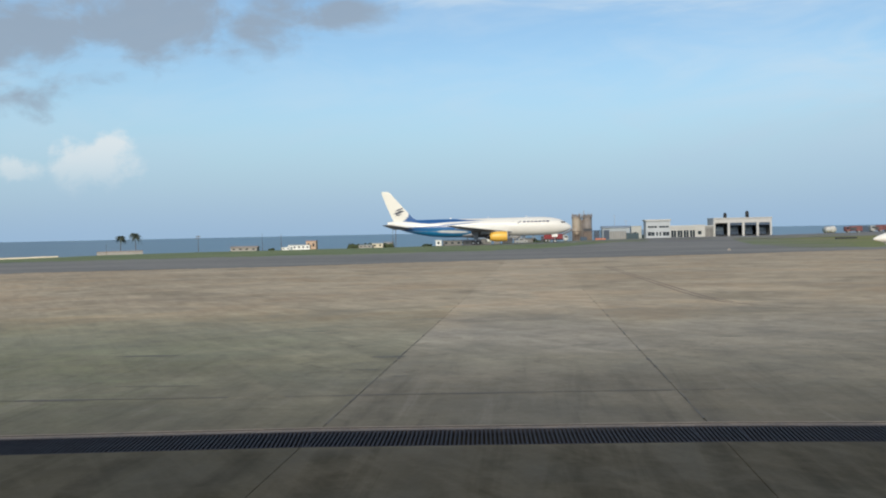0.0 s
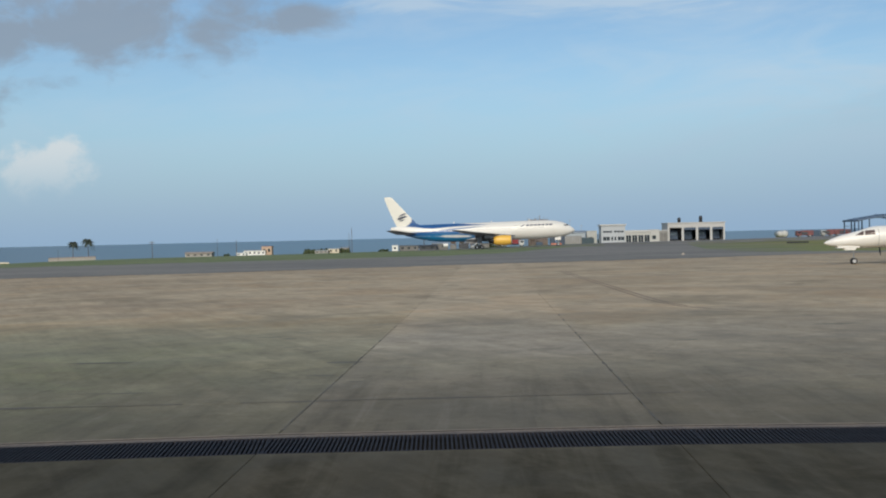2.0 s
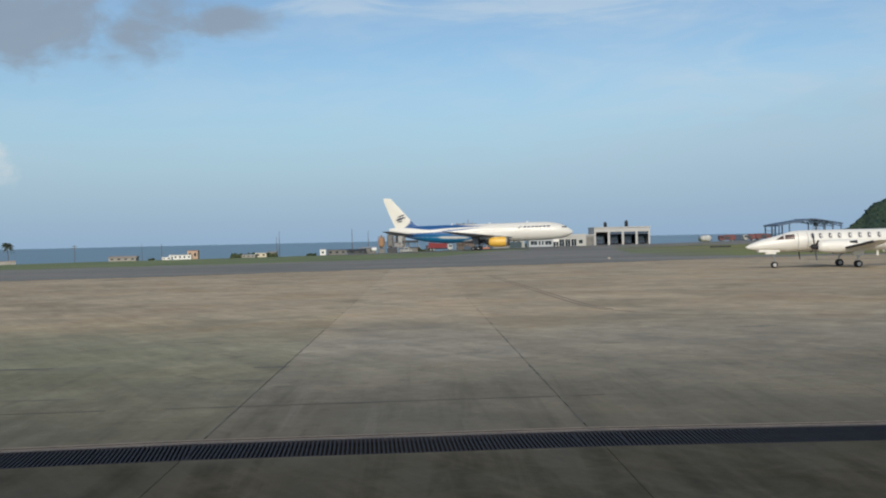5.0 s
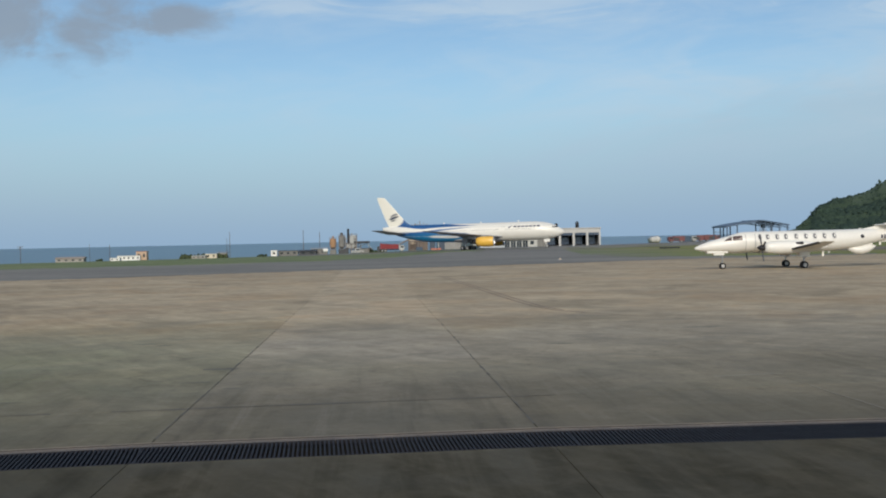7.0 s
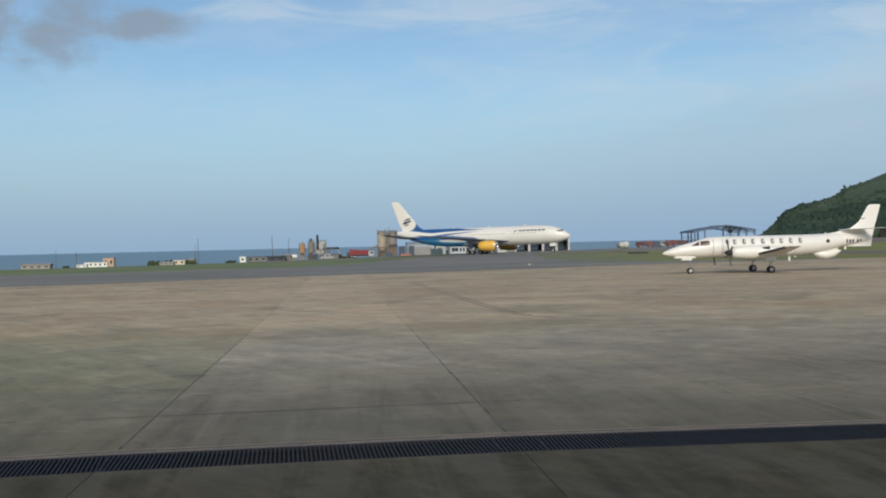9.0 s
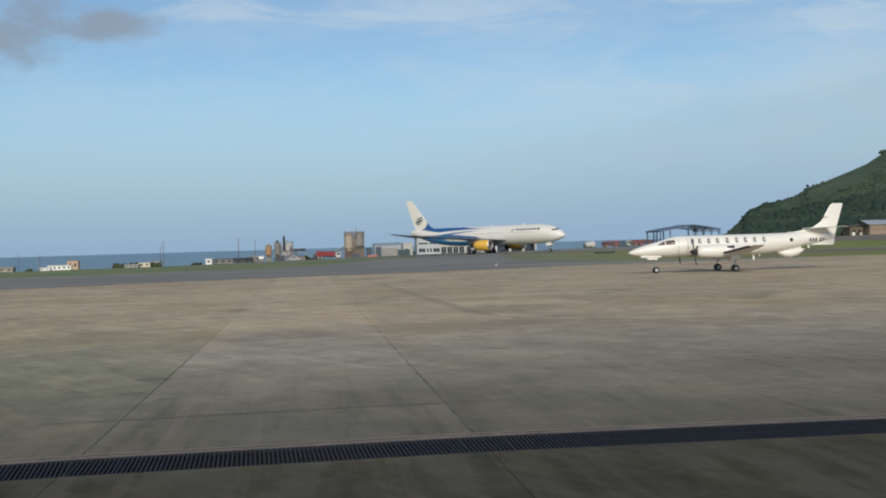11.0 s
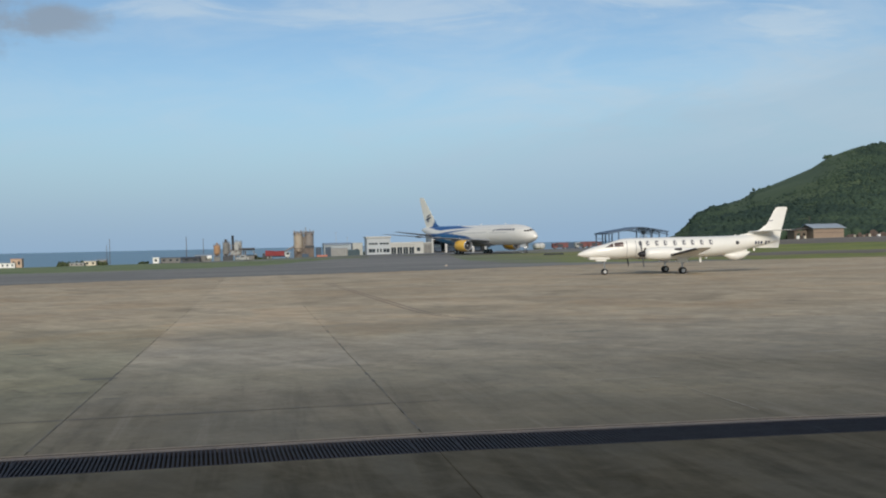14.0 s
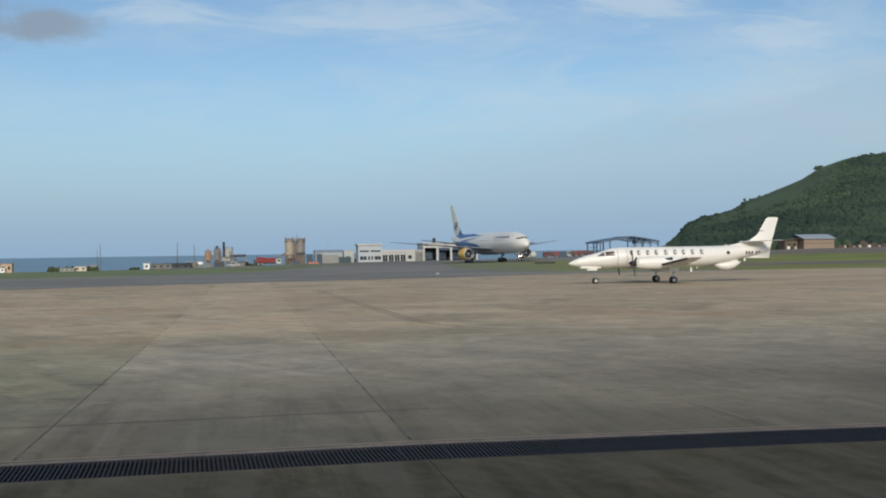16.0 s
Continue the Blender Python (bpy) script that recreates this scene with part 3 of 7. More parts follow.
# ---------------------------------------------------------------- aircraft
class Body:
    """A fuselage: rings from a table of (distance aft of the nose, centre height, half width, half height)."""

    def __init__(self, table, origin, rings=110, sides=40):
        self.origin, self.sides = origin, sides
        n = 400
        length = table[-1][0]
        at = np.linspace(0, 1, n) ** 1.35 * length
        cols = []
        for c in (1, 2, 3):
            v = np.interp(at, [r[0] for r in table], [r[c] for r in table])
            k = np.ones(9) / 9
            w = np.convolve(np.pad(v, 4, mode="edge"), k, "valid")
            w[:5] = v[:5]
            cols.append(w)
        self.at, self.cols = at, cols
        self.stations = np.linspace(0, 1, rings) ** 1.35 * length

    def ring(self, a):
        return tuple(float(np.interp(a, self.at, c)) for c in self.cols)

    def point(self, a, angle, off=0.0):
        """A point of the skin: angle 0 is the left side, 90 the top."""
        zc, rw, rh = self.ring(a)
        return (self.origin - a, (rw + off) * math.cos(angle), zc + (rh + off) * math.sin(angle))

    def skin(self, name, mat, parent, paint=None, label=""):
        bm = bmesh.new()
        loft(bm, [[self.point(a, 2 * math.pi * i / self.sides) for i in range(self.sides)] for a in self.stations])
        if paint:
            layer = bm.loops.layers.float_color.new("livery")
            for f in bm.faces:
                for l in f.loops:
                    x, y, z = l.vert.co
                    l[layer] = (*paint(self.origin - x, z, y), 1)
        return part(name, bm, mat, parent, label, smooth=True)

    def patch(self, bm, side, corners, off, na=4, nh=2):
        """A piece that lies on the skin, its four corners given as (aft, height); side 1 is the left."""
        (a0, h0), (a1, h1), (a2, h2), (a3, h3) = corners
        grid = []
        for i in range(na + 1):
            row = []
            for j in range(nh + 1):
                s, t = i / na, j / nh
                a = (a0 * (1 - s) + a1 * s) * (1 - t) + (a3 * (1 - s) + a2 * s) * t
                h = (h0 * (1 - s) + h1 * s) * (1 - t) + (h3 * (1 - s) + h2 * s) * t
                zc, rw, rh = self.ring(a)
                ang = math.asin(max(-1, min(1, (h - zc) / rh)))
                x, y, z = self.point(a, ang, off)
                row.append(bm.verts.new((x, side * y, z)))
            grid.append(row)
        for i in range(na):
            for j in range(nh):
                q = (grid[i][j], grid[i + 1][j], grid[i + 1][j + 1], grid[i][j + 1])
                bm.faces.new(q if side < 0 else q[::-1])
        return bm


def aerofoil(chord, thick, n=9):
    """Outline of a wing section: (aft, up) pairs, over the top and back below."""
    up = []
    for i in range(n):
        s = (i / (n - 1)) ** 1.6
        t = thick * 2.6 * (0.2969 * math.sqrt(s) - 0.126 * s - 0.3516 * s * s + 0.2843 * s ** 3 - 0.1036 * s ** 4) * 2
        up.append((s * chord, t / 2 * chord))
    return [(a, h) for a, h in up] + [(a, -0.75 * h) for a, h in reversed(up[1:-1])]


def wing(name, origin, sections, mat, parent, upright=False, label=""):
    """A wing, tail or fin lofted through (leading edge aft, sideways, height, chord, thickness)."""
    bm = bmesh.new()
    rings = []
    for a, b, h, chord, thick in sections:
        ring = []
        for da, dh in aerofoil(chord, thick):
            ring.append((origin - a - da, b, h + dh) if not upright else (origin - a - da, b + dh, h))
        rings.append(ring)
    loft(bm, rings)
    return part(name, bm, mat, parent, label, smooth=False)


def turned(name, profile, origin, b, zc, mat, parent, label="", n=24, squash=1.0, smooth=True, caps=True):
    """A body of revolution along the flight axis: profile of (aft, radius)."""
    bm = bmesh.new()
    loft(bm, [[(origin - a, b + r * math.cos(2 * math.pi * i / n), zc + squash * r * math.sin(2 * math.pi * i / n)) for i in range(n)] for a, r in profile])
    if not caps:
        bmesh.ops.delete(bm, geom=[f for f in bm.faces if len(f.verts) > 4], context="FACES_ONLY")
    return part(name, bm, mat, parent, label, smooth=smooth)


def wheel(parent, x, y, z, r, w, name="wheel"):
    """A tyre with its hub, the axle along y; returns the wheel."""
    bm = bmesh.new()
    n = 20
    rows = []
    for off, rr in ((-w / 2, r * 0.62), (-w / 2, r * 0.90), (-w * 0.32, r), (w * 0.32, r), (w / 2, r * 0.90), (w / 2, r * 0.62)):
        rows.append([(rr * math.cos(2 * math.pi * i / n), off, rr * math.sin(2 * math.pi * i / n)) for i in range(n)])
    loft(bm, rows)
    ob = part(name, bm, RUBBER, parent, "", smooth=False)
    ob.location = (x, y, z)
    bm = bmesh.new()
    rod(bm, (0, -w / 2 - 0.01, 0), (0, w / 2 + 0.01, 0), r * 0.55, n=12)
    part("hub", bm, HUB, ob, "pale grey hub")
    return ob


def livery_material():
    m = bpy.data.materials.new("airliner_paint")
    m.use_nodes = True
    g = Graph(m.node_tree)
    shader = m.node_tree.nodes["Principled BSDF"]
    att = g.node("ShaderNodeAttribute")
    att.attribute_name = "livery"
    where = g.node("ShaderNodeTexCoord").outputs["Object"]
    dirt_shade = g.noise(where, 0.5, 5.0, 0.65, 0.4)
    col = g.mix(1.0, att.outputs[0], g.mix(dirt_shade, (0.90, 0.89, 0.86), (1.0, 1.0, 1.0)), "MULTIPLY")
    g.put(shader.inputs["Base Color"], col)
    shader.inputs["Roughness"].default_value = 0.38
    shader.inputs["Coat Weight"].default_value = 0.25
    return m


AIR_WHITE = material("aircraft_white", (0.82, 0.80, 0.755), 0.35, 0, 0.04, 0.3, coat=0.2)
AIR_CREAM = material("aircraft_off_white", (0.765, 0.745, 0.685), 0.35, 0, 0.04, 0.3, coat=0.2)
AIR_GREY = material("wing_grey", (0.25, 0.26, 0.28), 0.45, 0.1, 0.10, 0.5)
AIR_YELLOW = material("yellow_cowling", (0.80, 0.47, 0.075), 0.4, 0, 0.06, 0.5, coat=0.2)
AIR_NAVY = material("navy_marking", (0.02, 0.03, 0.075), 0.5)
AIR_GLASS = material("cockpit_glass", (0.015, 0.017, 0.02), 0.1)
TINTED = material("tinted_pane", (0.085, 0.055, 0.05), 0.25)
PANE = material("cabin_pane", (0.10, 0.10, 0.115), 0.2)
TRIM_PALE = material("window_surround", (0.50, 0.49, 0.46), 0.5)
AIR_SEAM = material("panel_seam", (0.30, 0.30, 0.29), 0.6)
BLADE = material("blade_grey", (0.06, 0.062, 0.07), 0.5)
AIR_DARK = material("engine_dark", (0.03, 0.03, 0.034), 0.5, 0.4)
HUB = material("wheel_hub", (0.45, 0.45, 0.44), 0.5, 0.3)
LIP = material("bare_intake_lip", (0.62, 0.62, 0.62), 0.3, 0.8)
LIVERY = livery_material()
LAMP = bpy.data.materials.new("landing_light")
LAMP.use_nodes = True
LAMP.node_tree.nodes["Principled BSDF"].inputs["Emission Color"].default_value = (1, 0.93, 0.80, 1)
LAMP.node_tree.nodes["Principled BSDF"].inputs["Emission Strength"].default_value = 9.0

JET_WHITE, JET_BLUE, JET_TEAL = (0.79, 0.77, 0.71), (0.018, 0.098, 0.285), (0.007, 0.195, 0.41)


def blue_end(h):
    """How far aft the blue reaches at a height: an arc that climbs the fin's leading edge."""
    return curve_at([(5.0, 51.0), (6.6, 50.2), (7.2, 49.4), (7.7, 48.5), (8.2, 47.9), (8.8, 47.5), (9.6, 47.35), (10.1, 47.2)], h)


def jet_paint(a, h, y=0.0):
    """The airliner's livery by distance aft and height: a blue wedge along the back, a white swoosh, and a blue belly."""
    def cover(edge, soft=0.10):
        return smooth_step(0.5 + edge / (2 * soft))

    low = curve_at([(24.5, 6.95), (31, 6.85), (36.4, 6.7), (41.3, 6.4), (44, 6.65), (46.2, 7.0), (50, 7.4)], a)
    top = curve_at([(24.5, 6.95), (30, 7.25), (35, 7.75), (60, 9.5)], a)
    blue = cover(h - low) * cover(top - h) * cover(blue_end(h) - a, 0.2)
    mid = curve_at([(26.5, 6.5), (29, 6.4), (34, 6.08), (39, 5.68), (42, 5.4)], a)
    width = curve_at([(26.5, 0.0), (30, 0.12), (37, 0.24), (42, 0.16)], a)
    blue = max(blue, cover(width - abs(h - mid)))
    edge = curve_at([(20.5, 2.2), (24, 3.6), (28, 4.8), (34, 5.35), (38, 5.68), (41.3, 5.66), (44, 5.46), (46.2, 5.2), (48.5, 4.95), (50, 4.7)], a)
    belly = cover(edge - h) * cover(a - 20.5)
    lens = 3.95 + 0.04 * (a - 35)
    belly *= 1 - 0.9 * cover(curve_at([(29.8, 0.0), (31, 0.25), (34, 0.38), (38, 0.30), (39.5, 0.0)], a) - abs(h - lens))
    s = smooth_step((edge - h) / 2.0) * smooth_step((a - 27) / 4)
    deep = tuple(p + (q - p) * s for p, q in zip(JET_BLUE, JET_TEAL))
    out = tuple(p + (q - p) * blue for p, q in zip(JET_WHITE, JET_BLUE))
    return tuple(p + (q - p) * belly for p, q in zip(out, deep))


JET_O = 28.0


def build_airliner():
    jet = thing("airliner", Matrix.Identity(4), "white and blue twin-engine airliner with yellow engines, taxiing on asphalt", "airplane")
    body = Body([(0, 4.35, 0.05, 0.05), (0.4, 4.38, 0.62, 0.60), (1.2, 4.48, 1.15, 1.10), (2.2, 4.62, 1.6, 1.62), (3.6, 4.78, 2.02, 2.12), (5.5, 4.90, 2.33, 2.44),
                 (8, 4.97, 2.49, 2.64), (10, 4.97, 2.51, 2.67), (33, 4.97, 2.51, 2.67), (37, 5.0, 2.48, 2.64), (41, 5.16, 2.32, 2.47), (45, 5.52, 1.92, 2.10),
                 (49, 6.06, 1.32, 1.56), (52, 6.50, 0.70, 0.90), (53.6, 6.72, 0.30, 0.42)], JET_O, 300, 96)
    body.skin("fuselage", LIVERY, jet, jet_paint, "white fuselage with blue and teal swooshes")
    # cockpit panes
    for side in (1, -1):
        for a0, a1, g0, g1, lean in ((1.72, 2.32, 62, 87, 0.0), (1.95, 2.62, 42, 59, 0.12), (2.55, 3.15, 33, 46, 0.18)):
            bm = bmesh.new()
            grid = []
            for i in range(5):
                for j in range(4):
                    g = g0 + (g1 - g0) * i / 4
                    a = a0 + (a1 - a0) * j / 3 + lean * (1 - i / 4)
                    x, yy, z = body.point(a, radians(g), 0.02)
                    grid.append(bm.verts.new((x, side * yy, z)))
            for i in range(4):
                for j in range(3):
                    q = (grid[4 * i + j], grid[4 * i + j + 1], grid[4 * i + j + 5], grid[4 * i + j + 4])
                    bm.faces.new(q)
            bmesh.ops.recalc_face_normals(bm, faces=bm.faces[:])
            part("cockpit_window", bm, AIR_GLASS, jet, "dark cockpit glass")
        # titles as plain bars, and a small swoosh before them
        for k in range(7):
            a = 14.3 - k * 1.12
            part("title_bar", body.patch(bmesh.new(), side, [(a, 6.08), (a - 0.80, 6.08), (a - 0.94, 6.50), (a - 0.14, 6.50)], 0.02), AIR_NAVY, jet, "navy bar of the title")
        part("title_swoosh", body.patch(bmesh.new(), side, [(16.1, 5.90), (15.4, 5.93), (14.6, 6.54), (14.9, 6.54)], 0.02), AIR_NAVY, jet)
        for a in (6.4, 16.8, 35.6):
            bm = bmesh.new()
            for c in ([(a, 4.35), (a + 0.06, 4.35), (a + 0.06, 6.3), (a, 6.3)], [(a + 1.05, 4.35), (a + 1.11, 4.35), (a + 1.11, 6.3), (a + 1.05, 6.3)], [(a, 6.26), (a + 1.1, 6.26), (a + 1.1, 6.32), (a, 6.32)]):
                body.patch(bm, side, c, 0.012)
            part("door_seam", bm, AIR_SEAM, jet)
        bm = bmesh.new()
        for k in range(52):
            a = 9.2 + k * 0.56
            if not 16.5 < a < 18.2:
                body.patch(bm, side, [(a, 5.42), (a + 0.2, 5.42), (a + 0.2, 5.72), (a, 5.72)], 0.012, 1, 1)
        tagged(part("cabin_windows", bm, AIR_SEAM, jet), "faint row of small cabin windows", kind="stuff")
    # fin, painted blue at its root
    bm = bmesh.new()
    rings = []
    sections = [(42.0, 6.6, 10.0, 0.03), (44.6, 7.45, 7.2, 0.05), (46.2, 8.3, 6.05, 0.075), (48.8, 11.2, 4.7, 0.085), (52.25, 15.2, 2.75, 0.09), (52.8, 15.8, 2.3, 0.08), (53.4, 16.05, 1.6, 0.05)]
    for k in range(len(sections) - 1):
        (a0, h0, c0, t0), (a1, h1, c1, t1) = sections[k], sections[k + 1]
        for i in range(8 if k < len(sections) - 2 else 9):
            s = i / 8
            a, h, c, t = a0 + (a1 - a0) * s, h0 + (h1 - h0) * s, c0 + (c1 - c0) * s, t0 + (t1 - t0) * s
            rings.append([(JET_O - a - da, dh, h) for da, dh in aerofoil(c, t, 15)])
    loft(bm, rings)
    layer = bm.loops.layers.float_color.new("livery")
    for f in bm.faces:
        for l in f.loops:
            x, y, z = l.vert.co
            a = JET_O - x
            l[layer] = (*(JET_BLUE if a < blue_end(z) and z > 5 else (0.80, 0.775, 0.69)), 1)
    fin = part("fin", bm, LIVERY, jet, "cream tail fin with a dark swoosh emblem")
    for side in (1, -1):
        for pts in ([(51.3, 10.35), (50.4, 10.95), (49.3, 11.3), (48.7, 11.25), (49.8, 10.8)], [(51.6, 9.75), (50.6, 10.2), (49.4, 10.55), (48.4, 10.5), (49.6, 10.0), (50.8, 9.55)], [(51.2, 9.15), (50.2, 9.45), (49.2, 9.55), (50.2, 9.15)]):
            bm = bmesh.new()
            vs = [bm.verts.new((JET_O - a - 0.1, side * 0.28, h - 0.15)) for a, h in pts]
            bm.faces.new(vs if side < 0 else vs[::-1])
            part("emblem", bm, AIR_NAVY, fin, "plain navy emblem stroke")
    for side in (1, -1):
        wing("wing", JET_O, [(16.6, side * 1.6, 3.45, 12.6, 0.13), (18.2, side * 2.6, 3.55, 11.0, 0.125), (22.2, side * 8.2, 4.05, 7.2, 0.11), (28.6, side * 16.5, 4.85, 4.3, 0.10), (33.4, side * 22.9, 5.5, 2.4, 0.09), (34.5, side * 23.8, 5.62, 1.5, 0.06)], AIR_GREY, jet, label="grey swept wing")
        for b in (5.4, 10.6, 15.0):
            a = curve_at([(5.4, 27.3), (10.6, 29.2), (15.0, 31.6)], b)
            bm = bmesh.new()
            loft(bm, [[(JET_O - a - s, side * b + r * 0.22 * math.cos(t), 3.55 + 0.085 * b + r * 0.33 * math.sin(t)) for t in (2 * math.pi * i / 8 for i in range(8))] for s, r in ((-1.6, 0.2), (-0.8, 0.9), (0.5, 1.0), (1.6, 0.6), (2.3, 0.1))])
            part("flap_fairing", bm, AIR_GREY, jet, smooth=True)
        wing("stabilizer", JET_O, [(45.0, side * 0.5, 5.0, 6.9, 0.09), (51.6, side * 8.9, 6.22, 2.9, 0.08), (52.5, side * 9.4, 6.3, 1.7, 0.06)], AIR_GREY, jet, label="grey tailplane")
        # engine: cowl, lip, fan, core and pylon
        b, zc = side * 7.9, 2.30
        engine = turned("engine", [(19.95, 1.08), (19.05, 1.22), (19.05, 1.34), (19.2, 1.39), (20.4, 1.47), (22.0, 1.45), (23.2, 1.30), (23.95, 1.14), (23.95, 1.0)], JET_O, b, zc, AIR_YELLOW, jet, "yellow engine cowling", 32)
        turned("intake_lip", [(19.85, 1.06), (19.2, 1.10), (18.90, 1.14), (18.80, 1.20), (18.88, 1.28), (19.06, 1.345)], JET_O, b, zc, LIP, engine, "bare metal intake lip", 32, caps=False)
        turned("fan", [(19.70, 1.09), (19.74, 1.09)], JET_O, b, zc, AIR_DARK, engine, "dark fan face", 24, smooth=False)
        turned("spinner", [(19.25, 0.03), (19.38, 0.2), (19.69, 0.36)], JET_O, b, zc, AIR_GREY, engine, "", 16)
        turned("exhaust", [(23.7, 0.95), (24.5, 0.74), (25.1, 0.5), (25.7, 0.15)], JET_O, b, zc, AIR_DARK, engine, "dark exhaust cone", 20)
        bm = bmesh.new()
        loft(bm, [[(JET_O - a, b - 0.22, z0), (JET_O - a, b + 0.22, z0), (JET_O - a, b + 0.18, z1), (JET_O - a, b - 0.18, z1)] for a, z0, z1 in ((20.6, 3.4, 3.6), (22.2, 3.2, 4.15), (24.5, 3.0, 4.2), (26.6, 3.3, 4.0))])
        part("pylon", bm, AIR_GREY, jet)
        # main gear
        gear = part("main_gear", rod(rod(rod(bmesh.new(), (0, side * 4.65, 0.55), (0, side * 4.55, 3.7), 0.2), (-0.72, side * 4.65, 0.57), (0.72, side * 4.65, 0.57), 0.14), (0, side * 4.6, 2.2), (0.2, side * 2.6, 3.0), 0.09), STEEL, jet, "bare metal main gear")
        bm = boxes((-0.6, 0.75, side * 5.0 - 0.03, side * 5.0 + 0.03, 1.6, 3.6))
        part("gear_door", bm, AIR_GREY, jet)
        for dx in (-0.72, 0.72):
            for dy in (-0.57, 0.57):
                wheel(gear, dx, side * 4.65 + dy, 0.58, 0.58, 0.42)
    ng = JET_O - 5.0
    gear = part("nose_gear", rod(rod(bmesh.new(), (ng, 0, 0.5), (ng + 0.05, 0, 2.9), 0.13), (ng, -0.3, 0.47), (ng, 0.3, 0.47), 0.08), STEEL, jet, "bare metal nose gear")
    for dy in (-0.32, 0.32):
        wheel(gear, ng, dy, 0.47, 0.47, 0.30)
    for dy in (-0.45, 0.45):
        part("gear_door", boxes((ng - 0.9, ng + 0.8, dy - 0.03, dy + 0.03, 1.7, 2.6)), AIR_WHITE, jet)
    for dy in (-0.24, 0.24):
        bm = bmesh.new()
        rod(bm, (ng + 0.12, dy, 1.55), (ng + 0.20, dy, 1.55), 0.15, 0.15, 14)
        lamp = part("taxi_light", bm, LAMP, jet, "glowing taxi light")
        bm = bmesh.new()
        loft(bm, [[(ng + x, dy + r * math.cos(2 * math.pi * i / 16), 1.55 + r * math.sin(2 * math.pi * i / 16)) for i in range(16)] for x, r in ((0.05, 0.10), (0.08, 0.19), (0.50, 0.20), (0.50, 0.175), (0.20, 0.16))], close=True)
        bmesh.ops.delete(bm, geom=[f for f in bm.faces if len(f.verts) > 4 and f.calc_center_median().x > ng + 0.15], context="FACES")
        part("shroud", bm, AIR_DARK, lamp, "dark lamp shroud")
    # belly fairing and small aerials
    bm = bmesh.new()
    loft(bm, [[(JET_O - a, 2.1 * r * math.cos(t), 3.05 + (1.05 * r) * math.sin(t)) for t in (2 * math.pi * i / 20 for i in range(20))] for a, r in ((16.5, 0.3), (18.5, 0.85), (21, 1.0), (29, 1.0), (31.5, 0.8), (34, 0.25))])
    part("belly_fairing", bm, AIR_GREY, jet, smooth=True)
    for a, h in ((13.0, 7.62), (24.0, 7.62), (35.0, 7.6)):
        part("aerial", boxes((JET_O - a - 0.3, JET_O - a, -0.03, 0.03, h, h + 0.42)), AIR_WHITE, jet)
    return jet


METRO_O = 8.12


